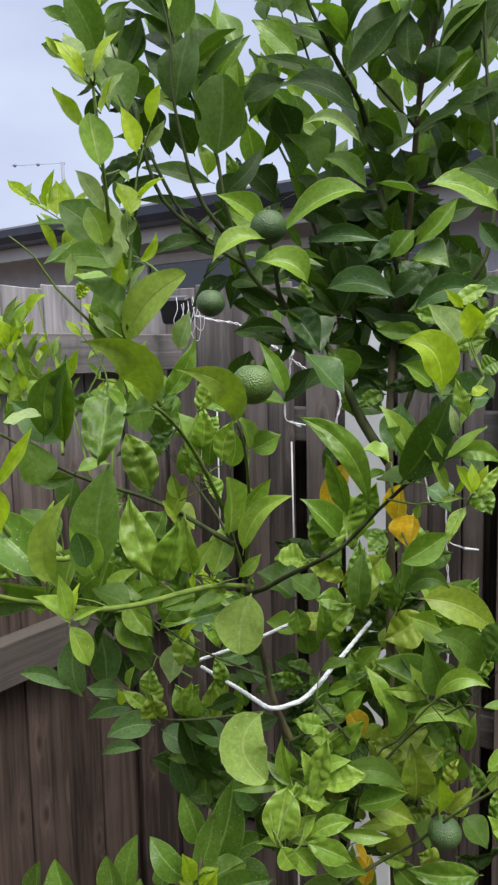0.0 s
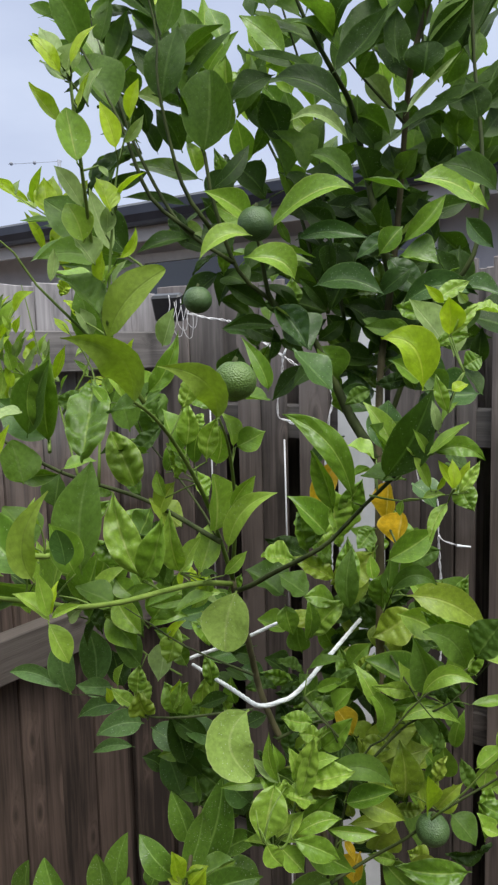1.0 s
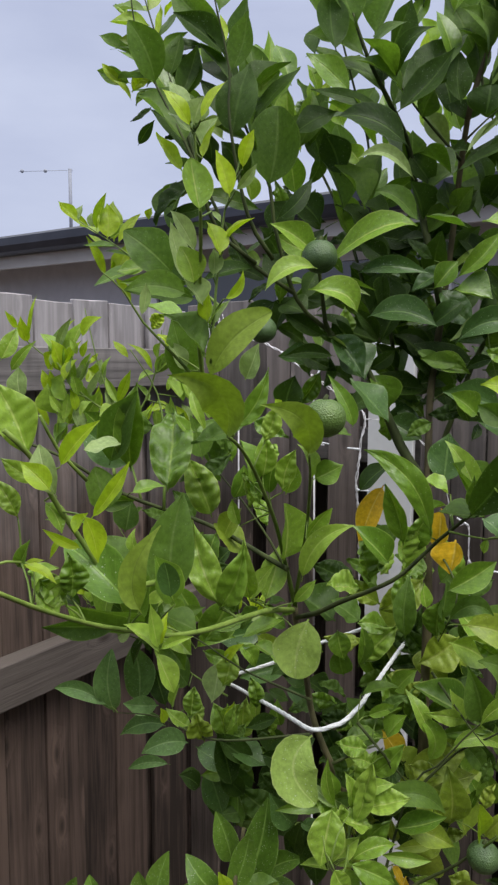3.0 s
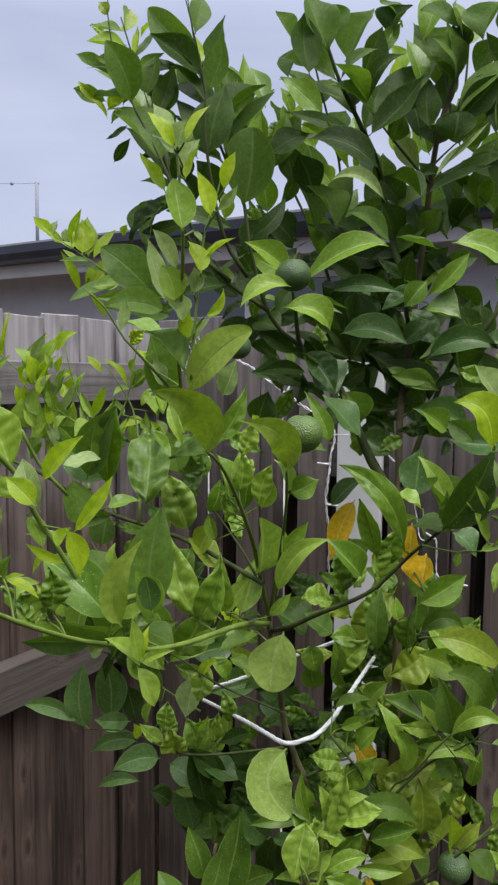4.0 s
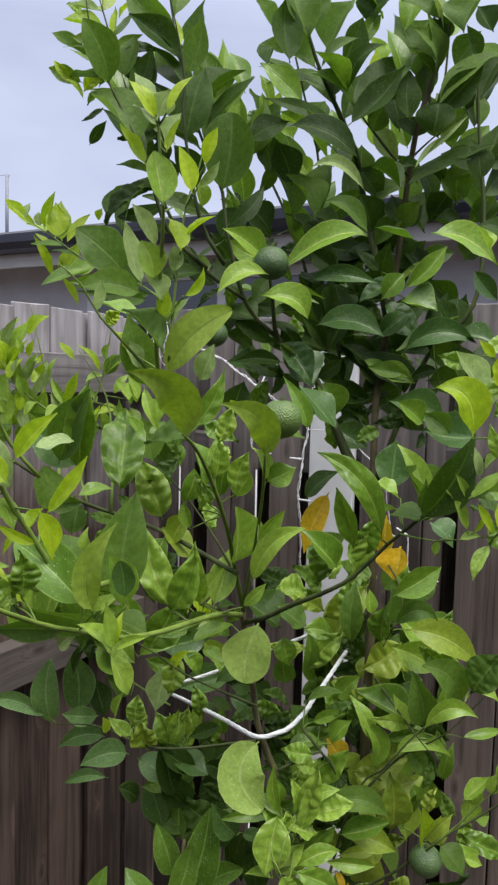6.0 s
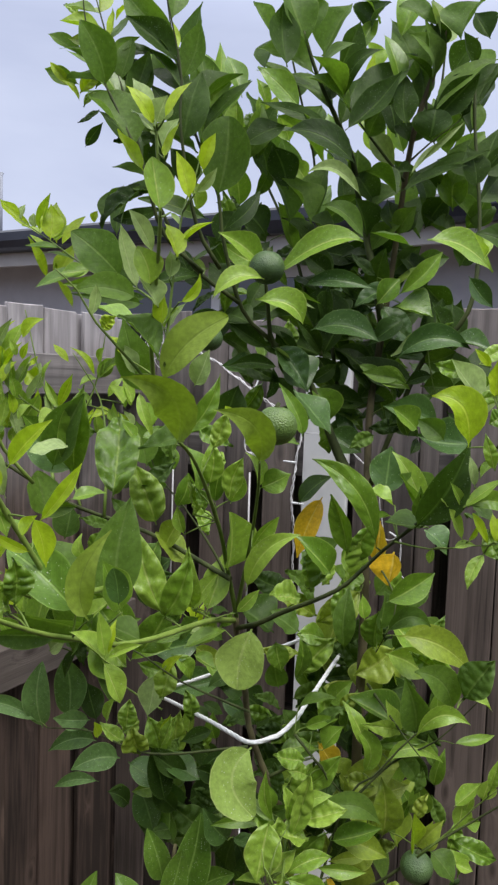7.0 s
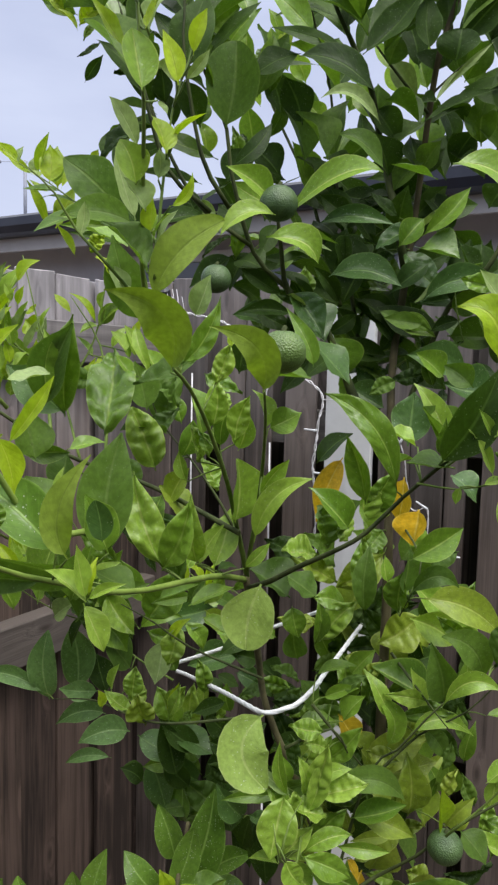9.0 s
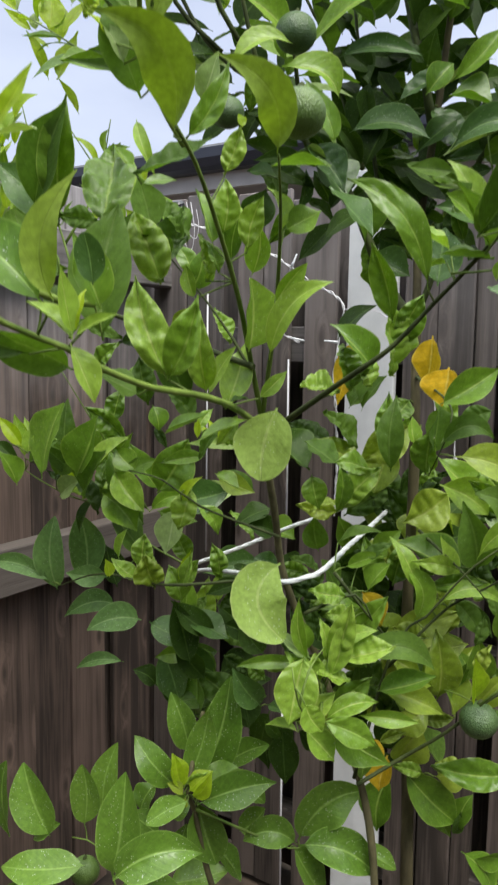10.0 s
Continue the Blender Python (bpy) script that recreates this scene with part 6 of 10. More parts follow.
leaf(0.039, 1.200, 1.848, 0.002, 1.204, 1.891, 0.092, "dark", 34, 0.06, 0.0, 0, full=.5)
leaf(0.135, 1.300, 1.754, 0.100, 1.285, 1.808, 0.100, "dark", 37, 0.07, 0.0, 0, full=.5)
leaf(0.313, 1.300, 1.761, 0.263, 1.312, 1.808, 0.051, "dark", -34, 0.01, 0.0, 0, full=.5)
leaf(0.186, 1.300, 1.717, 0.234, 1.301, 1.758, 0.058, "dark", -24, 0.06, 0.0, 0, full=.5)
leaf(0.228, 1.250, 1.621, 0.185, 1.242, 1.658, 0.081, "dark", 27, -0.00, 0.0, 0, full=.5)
leaf(0.156, 1.200, 1.862, 0.192, 1.206, 1.891, 0.038, "mid", -9, 0.07, 0.0, 0, full=.5)
# middle of the crown
leaf(-0.145, 0.927, 1.530, -0.179, 0.924, 1.571, 0.056, "mid", 39, 0.01, 0.6, 0)
leaf(-0.177, 0.800, 1.617, -0.158, 0.788, 1.568, 0.013, "light", -3, 0.06, 0.0, 0)
# lower right
leaf(0.052, 1.192, 1.111, 0.102, 1.195, 1.062, 0.045, "dark", 7, 0.06, 0.0, 0)
leaf(0.118, 1.190, 1.103, 0.077, 1.178, 1.146, 0.039, "mid", 0, 0.09, 0.0, 0)
leaf(0.037, 1.193, 1.022, 0.084, 1.196, 1.051, 0.054, "dark", -27, 0.06, 0.0, 0)
leaf(0.081, 1.203, 0.928, 0.119, 1.217, 0.971, 0.054, "green", -39, 0.01, 0.0, 1)
leaf(0.148, 1.179, 1.031, 0.110, 1.188, 1.065, 0.070, "dark", 48, 0.02, 0.0, 0)
leaf(0.143, 1.216, 0.890, 0.080, 1.206, 0.946, 0.050, "mid", -6, 0.08, 0.0, 1)
leaf(0.127, 1.213, 0.811, 0.164, 1.223, 0.876, 0.056, "dark", -13, 0.08, 0.0, 1)
leaf(0.065, 1.205, 0.856, 0.109, 1.194, 0.913, 0.058, "green", -44, 0.09, 0.0, 1)
leaf(0.083, 1.180, 0.802, 0.042, 1.176, 0.865, 0.065, "mid", 48, -0.01, 0.0, 1)
leaf(0.168, 1.213, 1.144, 0.130, 1.225, 1.187, 0.069, "green", 34, 0.07, 0.0, 1)
leaf(0.193, 1.185, 1.097, 0.140, 1.167, 1.161, 0.069, "mid", 47, 0.05, 0.0, 1)
leaf(0.165, 1.187, 0.928, 0.209, 1.184, 0.981, 0.049, "mid", -35, -0.01, 0.0, 1)
leaf(0.241, 1.227, 0.937, 0.195, 1.212, 1.005, 0.049, "green", 20, 0.08, 0.0, 1)
leaf(0.004, 1.212, 0.942, 0.043, 1.202, 0.908, 0.056, "mid", -31, 0.06, 0.0, 1)
leaf(-0.012, 1.184, 1.055, 0.033, 1.174, 1.080, 0.051, "dark", -41, 0.09, 0.0, 0)
leaf(-0.000, 1.230, 1.073, -0.040, 1.223, 1.105, 0.055, "dark", 40, 0.03, 0.0, 0)
leaf(0.143, 1.218, 1.278, 0.102, 1.213, 1.326, 0.084, "green", 45, 0.06, 0.0, 1)
leaf(0.078, 1.183, 1.334, 0.110, 1.167, 1.385, 0.053, "mid", -39, 0.03, 0.0, 1)
leaf(0.024, 1.181, 0.861, -0.008, 1.168, 0.928, 0.048, "dark", 0, 0.04, 0.0, 1)
leaf(0.217, 1.178, 0.805, 0.175, 1.177, 0.865, 0.063, "mid", 41, -0.01, 0.0, 1)
leaf(0.063, 1.210, 1.336, 0.097, 1.200, 1.377, 0.062, "mid", -40, 0.07, 0.0, 1)
leaf(0.172, 1.178, 1.291, 0.202, 1.162, 1.342, 0.047, "mid", -43, -0.02, 0.0, 1)
leaf(0.207, 1.218, 1.162, 0.244, 1.221, 1.201, 0.058, "mid", -45, 0.09, 0.0, 1)
leaf(0.289, 1.207, 1.197, 0.243, 1.191, 1.250, 0.051, "mid", 29, 0.08, 0.0, 1)
# right crown
leaf(-0.016, 1.400, 2.021, -0.049, 1.391, 2.056, 0.085, "light", 39, 0.00, 0.0, 0, full=.5)
leaf(0.024, 1.400, 2.063, 0.001, 1.394, 2.110, 0.038, "light", -37, 0.00, 0.0, 0, full=.5)
leaf(0.058, 1.400, 1.994, 0.024, 1.391, 2.030, 0.041, "light", -18, 0.04, 0.0, 0, full=.5)
leaf(0.098, 1.400, 2.016, 0.127, 1.400, 2.068, 0.038, "green", 9, 0.07, 0.0, 0, full=.5)
leaf(0.200, 1.273, 1.886, 0.231, 1.256, 1.921, 0.046, "dark", 2, 0.10, 0.0, 0, full=.5)
leaf(0.150, 1.297, 1.831, 0.109, 1.296, 1.867, 0.074, "dark", 15, 0.02, 0.0, 0, full=.5)
leaf(0.028, 1.248, 1.819, 0.065, 1.237, 1.783, 0.061, "dark", -14, 0.03, 0.0, 0, full=.5)
leaf(0.239, 1.262, 1.811, 0.198, 1.257, 1.846, 0.045, "dark", -24, 0.07, 0.0, 0, full=.5)
leaf(0.306, 1.263, 1.833, 0.327, 1.248, 1.869, 0.053, "dark", -28, -0.01, 0.0, 0, full=.5)
# lower right
# lower left
leaf(-0.354, 1.160, 1.070, -0.356, 1.160, 1.178, 0.046, "cool", 0, 0.08, 0.0, 0, full=.95)
leaf(-0.317, 1.180, 1.077, -0.326, 1.180, 1.179, 0.053, "cool", 6, -0.01, 0.0, 0, full=.95)
leaf(-0.359, 1.150, 1.084, -0.455, 1.167, 1.106, 0.028, "cool", 0, 0.05, 0.0, 0, via=(-0.406, 1.153, 1.109))
leaf(-0.273, 1.120, 1.103, -0.327, 1.107, 1.111, 0.031, "cool", -10, 0.04, 0.0, 0)
leaf(-0.269, 1.160, 1.049, -0.347, 1.169, 1.026, 0.035, "cool", 7, 0.07, 0.0, 0, via=(-0.306, 1.160, 1.052))
leaf(-0.226, 1.120, 1.042, -0.297, 1.099, 1.033, 0.042, "cool", -3, 0.01, 0.0, 0, via=(-0.261, 1.105, 1.049))
leaf(-0.284, 1.300, 0.903, -0.365, 1.307, 0.888, 0.024, "cool", 10, 0.02, 0.0, 0, via=(-0.325, 1.299, 0.907))
leaf(-0.222, 1.100, 1.144, -0.264, 1.087, 1.203, 0.055, "mid", 43, 0.02, 0.0, 0)
leaf(-0.275, 1.200, 1.063, -0.297, 1.214, 1.123, 0.048, "dark", 33, 0.03, 0.0, 0)
leaf(-0.166, 1.000, 1.225, -0.174, 0.982, 1.174, 0.037, "pale", 13, -0.01, 0.0, 0, full=.9)
leaf(-0.202, 0.970, 1.159, -0.198, 0.977, 1.200, 0.027, "light", 8, 0.06, 1.0, 0)
leaf(-0.228, 0.970, 1.173, -0.215, 0.960, 1.210, 0.019, "light", -39, 0.08, 0.0, 0)
leaf(-0.239, 0.970, 1.148, -0.245, 0.973, 1.169, 0.018, "young", 47, 0.03, 0.0, 0)
leaf(-0.201, 0.960, 1.148, -0.236, 0.966, 1.172, 0.021, "light", 29, 0.04, 0.6, 0)
leaf(-0.158, 0.970, 1.145, -0.142, 0.964, 1.185, 0.013, "young", 15, -0.01, 0.0, 0)
leaf(-0.212, 1.100, 1.046, -0.143, 1.077, 1.026, 0.046, "deep", -28, 0.06, 0.0, 0)
leaf(-0.225, 1.260, 0.883, -0.260, 1.249, 0.913, 0.035, "dark", 23, 0.09, 0.0, 0)
leaf(-0.196, 1.160, 0.976, -0.178, 1.144, 0.888, 0.047, "deep", -10, 0.07, 0.0, 0)
leaf(-0.203, 0.990, 1.174, -0.188, 0.983, 1.140, 0.029, "light", -38, 0.00, 0.8, 0)
leaf(-0.154, 1.020, 1.122, -0.137, 1.008, 1.161, 0.029, "light", -19, -0.02, 0.6, 0)
leaf(-0.233, 0.510, 1.520, -0.243, 0.506, 1.503, 0.005, "young", 4, 0.03, 0.0, 0)
leaf(-0.271, 0.550, 1.455, -0.238, 0.555, 1.478, 0.013, "light", 33, 0.01, 0.5, 0)
leaf(-0.268, 0.520, 1.495, -0.241, 0.519, 1.482, 0.010, "young", -45, -0.00, 0.0, 0)
# lower right
leaf(-0.041, 0.830, 1.209, -0.037, 0.804, 1.140, 0.056, "chalk", 0, 0.08, 0.0, 0, via=(-0.063, 0.812, 1.178), full=1.0)
leaf(-0.014, 0.860, 1.102, -0.029, 0.842, 1.036, 0.047, "light", 0, 0.03, 0.3, 1)
leaf(-0.015, 0.870, 1.065, -0.030, 0.869, 1.103, 0.030, "light", 24, -0.01, 0.6, 1)
leaf(-0.017, 0.870, 1.061, -0.003, 0.864, 1.106, 0.038, "light", 42, 0.03, 0.7, 1)
leaf(-0.015, 0.860, 1.026, 0.020, 0.863, 1.063, 0.024, "light", -14, 0.02, 0.3, 1)
leaf(0.009, 0.860, 1.032, 0.066, 0.871, 1.048, 0.024, "light", -6, -0.00, 0.4, 1, via=(0.036, 0.862, 1.049), full=.5)
leaf(0.047, 0.880, 1.029, 0.112, 0.877, 1.023, 0.019, "light", 24, 0.09, 0.0, 1, full=.5)
leaf(0.014, 0.890, 1.011, 0.081, 0.869, 0.977, 0.039, "green", 23, 0.02, 0.0, 1)
leaf(-0.012, 0.850, 1.028, 0.019, 0.846, 0.995, 0.031, "light", -14, 0.01, 0.0, 1, full=.5)
leaf(-0.018, 0.860, 1.019, -0.053, 0.853, 1.029, 0.015, "light", 41, 0.05, 0.0, 1)
leaf(0.073, 0.950, 0.966, 0.088, 0.944, 0.938, 0.017, "yellow", -44, 0.03, 0.0, 1)
leaf(0.013, 0.870, 1.073, 0.028, 0.867, 1.145, 0.024, "light", -3, 0.01, 0.6, 1, full=.5)
leaf(0.024, 0.880, 1.105, 0.062, 0.870, 1.129, 0.021, "light", -27, 0.08, 0.0, 1, full=.5)
leaf(0.010, 0.880, 1.087, 0.002, 0.881, 1.136, 0.022, "light", 31, 0.06, 0.5, 1, full=.5)
leaf(-0.013, 0.900, 1.089, -0.016, 0.894, 1.131, 0.016, "green", 24, 0.09, 0.0, 1)
leaf(0.035, 0.920, 1.147, -0.007, 0.920, 1.154, 0.027, "light", 10, 0.04, 1.0, 1)
leaf(0.022, 0.900, 1.022, 0.062, 0.888, 1.068, 0.035, "green", 22, 0.02, 0.6, 1)
leaf(-0.057, 1.050, 0.954, -0.093, 1.037, 1.009, 0.039, "deep", 6, 0.01, 0.0, 1)
leaf(0.044, 0.950, 1.109, 0.015, 0.949, 1.117, 0.023, "light", 4, 0.01, 0.8, 1)
# lower right
leaf(-0.008, 0.870, 1.092, -0.020, 0.863, 1.164, 0.016, "light", -17, 0.04, 0.0, 0, full=.5)
leaf(-0.006, 0.870, 1.095, -0.044, 0.879, 1.124, 0.015, "pale", 7, 0.08, 0.0, 0)
leaf(-0.007, 0.900, 1.076, -0.085, 0.888, 1.077, 0.016, "green", -10, -0.02, 0.0, 0, via=(-0.048, 0.889, 1.083))
leaf(0.011, 0.880, 1.091, 0.036, 0.866, 1.161, 0.029, "light", -17, 0.05, 0.7, 0, full=.5)
leaf(0.023, 0.880, 1.089, 0.084, 0.874, 1.107, 0.037, "light", -23, 0.09, 0.6, 0)
leaf(-0.001, 0.860, 1.084, 0.034, 0.865, 1.072, 0.042, "light", -44, -0.00, 0.4, 0)
# right crown
leaf(0.030, 1.200, 2.092, -0.048, 1.176, 2.132, 0.069, "mid", 0, 0.04, 0.0, 0, full=.5)
leaf(0.082, 1.200, 2.055, -0.036, 1.201, 2.084, 0.049, "mid", 6, 0.08, 0.0, 0, via=(0.026, 1.193, 2.086), full=.5)
leaf(0.017, 1.150, 2.117, -0.013, 1.162, 2.219, 0.067, "mid", 10, 0.09, 0.0, 0, full=.5)
leaf(0.070, 1.140, 2.056, 0.029, 1.141, 2.107, 0.073, "mid", 40, 0.08, 0.0, 0, full=.5)
leaf(0.081, 1.220, 2.117, 0.111, 1.206, 2.192, 0.047, "dark", 40, 0.02, 0.0, 0, full=.5)
leaf(0.072, 1.140, 2.057, 0.134, 1.134, 2.122, 0.026, "dark", 7, 0.06, 0.0, 0, via=(0.093, 1.131, 2.096), full=.5)
leaf(0.089, 1.120, 2.019, 0.186, 1.145, 2.118, 0.062, "dark", -8, 0.03, 0.0, 0, via=(0.130, 1.125, 2.066), full=.5)
leaf(0.106, 1.130, 1.995, 0.171, 1.136, 2.061, 0.052, "mid", -21, 0.08, 0.0, 0, full=.5)
leaf(0.199, 1.200, 2.081, 0.157, 1.207, 2.197, 0.063, "mid", 0, 0.08, 0.0, 0, full=.5)
leaf(0.209, 1.200, 2.061, 0.199, 1.208, 2.152, 0.061, "dark", 46, 0.06, 0.0, 0, full=.5)
leaf(0.201, 1.100, 1.987, 0.206, 1.095, 2.028, 0.061, "dark", -33, 0.09, 0.0, 0, full=1.0)
leaf(0.096, 1.100, 1.946, -0.007, 1.103, 1.990, 0.051, "dark", -3, 0.10, 0.0, 0, via=(0.045, 1.095, 1.982), full=.5)
leaf(0.058, 1.160, 1.958, -0.020, 1.153, 2.031, 0.092, "mid", 48, 0.07, 0.0, 0, full=.5)
leaf(0.097, 1.050, 1.889, 0.018, 1.030, 1.913, 0.022, "pale", -10, 0.10, 0.0, 0, via=(0.058, 1.035, 1.921), full=.5)
leaf(0.171, 1.200, 1.970, 0.132, 1.201, 2.027, 0.035, "pale", -35, 0.09, 0.0, 0, full=.5)
leaf(0.203, 1.360, 2.053, 0.216, 1.352, 2.117, 0.050, "light", 15, 0.08, 0.0, 0, full=.5)
leaf(0.114, 1.120, 1.943, 0.158, 1.103, 1.907, 0.075, "dark", -46, 0.08, 0.0, 0, full=.5)
leaf(0.062, 1.250, 1.895, 0.082, 1.263, 1.997, 0.057, "mid", -38, 0.10, 0.0, 0, full=.5)
leaf(0.012, 1.200, 1.875, -0.027, 1.185, 1.960, 0.084, "mid", 42, 0.05, 0.0, 0, full=.5)
leaf(0.040, 1.150, 1.870, -0.003, 1.148, 1.937, 0.067, "mid", 27, 0.04, 0.0, 0, full=.5)
leaf(0.198, 1.140, 1.938, 0.293, 1.109, 1.978, 0.026, "dark", 1, 0.00, 0.0, 0, via=(0.240, 1.117, 1.957), full=.5)
leaf(0.188, 1.100, 1.952, 0.249, 1.089, 2.011, 0.009, "pale", 27, 0.08, 0.0, 0, full=.5)
leaf(0.266, 1.200, 1.946, 0.293, 1.188, 2.022, 0.049, "mid", -3, 0.04, 0.0, 0, full=.5)
leaf(0.335, 1.300, 2.078, 0.276, 1.282, 2.124, 0.082, "mid", 37, -0.02, 0.0, 0, full=.5)
leaf(0.205, 1.100, 2.023, 0.290, 1.093, 2.109, 0.041, "mid", -21, 0.03, 0.0, 0, full=.5)
leaf(0.206, 1.120, 2.028, 0.262, 1.099, 2.088, 0.026, "dark", -12, 0.07, 0.0, 0, full=.5)
leaf(0.232, 1.150, 2.142, 0.211, 1.163, 2.209, 0.079, "pale", 44, -0.01, 0.0, 0, full=.5)
leaf(0.237, 1.100, 2.127, 0.273, 1.108, 2.185, 0.087, "mid", -48, 0.08, 0.0, 0, full=.5)
leaf(0.199, 1.150, 2.158, 0.156, 1.143, 2.187, 0.040, "mid", 1, 0.03, 0.0, 0, via=(0.184, 1.143, 2.182), full=.5)
leaf(0.221, 1.140, 2.081, 0.167, 1.118, 2.139, 0.046, "mid", -9, -0.02, 0.0, 0, via=(0.204, 1.124, 2.118), full=.5)
leaf(0.149, 1.250, 2.209, 0.115, 1.238, 2.250, 0.079, "mid", 44, 0.06, 0.0, 0, full=.5)
leaf(0.064, 1.280, 2.167, 0.100, 1.264, 2.250, 0.085, "mid", -40, -0.01, 0.0, 0, full=.5)
leaf(0.296, 1.150, 2.056, 0.318, 1.161, 2.122, 0.045, "dark", -47, 0.01, 0.0, 0, full=.5)
leaf(0.308, 1.150, 1.937, 0.318, 1.149, 2.027, 0.048, "dark", -33, 0.00, 0.0, 0, full=.5)
leaf(-0.061, 1.200, 1.970, -0.016, 1.194, 2.062, 0.050, "mid", 0, -0.01, 0.0, 0, full=.5)
leaf(-0.001, 1.150, 2.012, -0.070, 1.138, 1.978, 0.048, "dark", -7, 0.07, 0.0, 0, full=.5)
leaf(0.105, 1.050, 1.832, 0.043, 1.045, 1.874, 0.033, "mid", 9, 0.07, 0.0, 0, via=(0.073, 1.043, 1.865), full=.5)
leaf(0.180, 1.080, 1.831, 0.116, 1.070, 1.844, 0.033, "mid", 48, 0.02, 0.0, 0, full=.5)
leaf(0.138, 1.200, 1.877, 0.115, 1.198, 1.924, 0.056, "dark", 13, 0.01, 0.0, 0, full=.5)
leaf(0.210, 1.220, 1.882, 0.169, 1.228, 1.928, 0.076, "dark", 17, 0.06, 0.0, 0, full=.5)
leaf(0.277, 1.250, 1.900, 0.230, 1.248, 1.940, 0.053, "dark", -10, 0.09, 0.0, 0, full=.5)
leaf(0.309, 1.200, 1.881, 0.336, 1.205, 1.925, 0.054, "dark", -41, 0.09, 0.0, 0, full=.5)
leaf(0.170, 1.180, 1.874, 0.207, 1.184, 1.911, 0.040, "mid", -6, 0.02, 0.0, 0, full=.5)
leaf(0.087, 1.220, 1.864, 0.042, 1.215, 1.894, 0.082, "dark", 30, 0.01, 0.0, 0, full=.5)
leaf(-0.024, 1.200, 1.859, -0.067, 1.202, 1.901, 0.056, "dark", 1, 0.06, 0.0, 0, full=.5)
leaf(0.278, 1.200, 1.863, 0.234, 1.191, 1.886, 0.074, "dark", 20, -0.01, 0.0, 0, full=.5)
leaf(0.102, 1.280, 1.959, 0.126, 1.261, 2.017, 0.040, "mid", 0, 0.01, 0.0, 0, full=.5)
leaf(0.155, 1.160, 1.931, 0.193, 1.158, 1.956, 0.028, "dark", 12, 0.09, 0.0, 0, full=.5)
leaf(0.035, 1.300, 2.057, 0.068, 1.296, 2.093, 0.060, "mid", -28, 0.07, 0.0, 0, full=.5)
leaf(0.321, 1.220, 2.183, 0.296, 1.228, 2.225, 0.046, "dark", -15, 0.02, 0.0, 0, full=.5)
leaf(-0.025, 1.300, 2.212, -0.054, 1.291, 2.253, 0.045, "mid", 12, 0.03, 0.0, 0, full=.5)
leaf(0.171, 1.380, 2.182, 0.148, 1.371, 2.236, 0.052, "light", 26, 0.04, 0.0, 0, full=.5)
leaf(0.249, 1.220, 1.947, 0.213, 1.208, 1.970, 0.056, "dark", 45, 0.06, 0.0, 0, full=.5)
# right front
leaf(0.133, 0.655, 1.495, 0.117, 0.649, 1.525, 0.012, "light", 12, 0.00, 0.0, 0, via=(0.123, 0.650, 1.516))
leaf(0.154, 0.645, 1.493, 0.137, 0.644, 1.523, 0.009, "young", -5, 0.08, 0.0, 0, via=(0.144, 0.643, 1.511))
leaf(0.158, 0.640, 1.497, 0.160, 0.636, 1.523, 0.012, "young", -43, 0.07, 0.0, 0)
leaf(0.127, 0.640, 1.528, 0.158, 0.630, 1.557, 0.016, "light", -42, 0.02, 0.0, 0)
leaf(0.129, 0.650, 1.527, 0.116, 0.647, 1.550, 0.009, "light", -5, 0.01, 0.0, 0, via=(0.124, 0.647, 1.538))
leaf(0.121, 0.660, 1.525, 0.113, 0.661, 1.534, 0.016, "light", 33, 0.03, 0.0, 0)
leaf(0.136, 0.640, 1.547, 0.132, 0.644, 1.574, 0.009, "pale", -2, 0.05, 0.0, 0)
leaf(0.137, 0.630, 1.556, 0.150, 0.626, 1.574, 0.012, "light", -47, 0.07, 0.0, 0)
leaf(0.125, 0.655, 1.488, 0.145, 0.655, 1.491, 0.009, "light", -20, 0.10, 0.0, 0)
leaf(0.111, 0.670, 1.484, 0.108, 0.672, 1.469, 0.008, "light", 29, 0.01, 0.0, 0)
leaf(0.137, 0.650, 1.496, 0.144, 0.647, 1.513, 0.005, "young", 8, 0.07, 0.0, 0)
# right crown
leaf(-0.035, 1.233, 2.122, -0.004, 1.233, 2.183, 0.074, "dark", -47, 0.02, 0.0, 0, full=.5)
leaf(0.131, 1.235, 2.187, 0.159, 1.223, 2.233, 0.081, "dark", -41, 0.09, 0.0, 0, full=.5)
leaf(0.205, 1.300, 2.170, 0.237, 1.284, 2.228, 0.070, "mid", -36, 0.07, 0.0, 0, full=.5)
leaf(0.265, 1.234, 2.128, 0.301, 1.213, 2.180, 0.046, "dark", -1, 0.01, 0.0, 0, full=.5)
leaf(0.046, 1.241, 2.188, 0.017, 1.231, 2.235, 0.074, "mid", 24, 0.02, 0.0, 0, full=.5)
leaf(0.303, 1.234, 2.067, 0.337, 1.232, 2.128, 0.065, "dark", -48, -0.01, 0.0, 0, full=.5)
leaf(0.179, 1.300, 2.078, 0.126, 1.277, 2.124, 0.086, "dark", 17, 0.03, 0.0, 0, full=.5)
leaf(0.259, 1.268, 2.023, 0.296, 1.243, 2.078, 0.042, "mid", 27, 0.08, 0.0, 0, full=.5)
leaf(0.055, 1.300, 2.010, 0.104, 1.313, 2.081, 0.068, "mid", -37, 0.05, 0.0, 0, full=.5)
leaf(-0.023, 1.238, 1.956, -0.052, 1.222, 2.022, 0.054, "dark", 12, 0.07, 0.0, 0, full=.5)
leaf(0.106, 1.244, 1.951, 0.069, 1.256, 2.016, 0.084, "dark", 40, 0.03, 0.0, 0, full=.5)
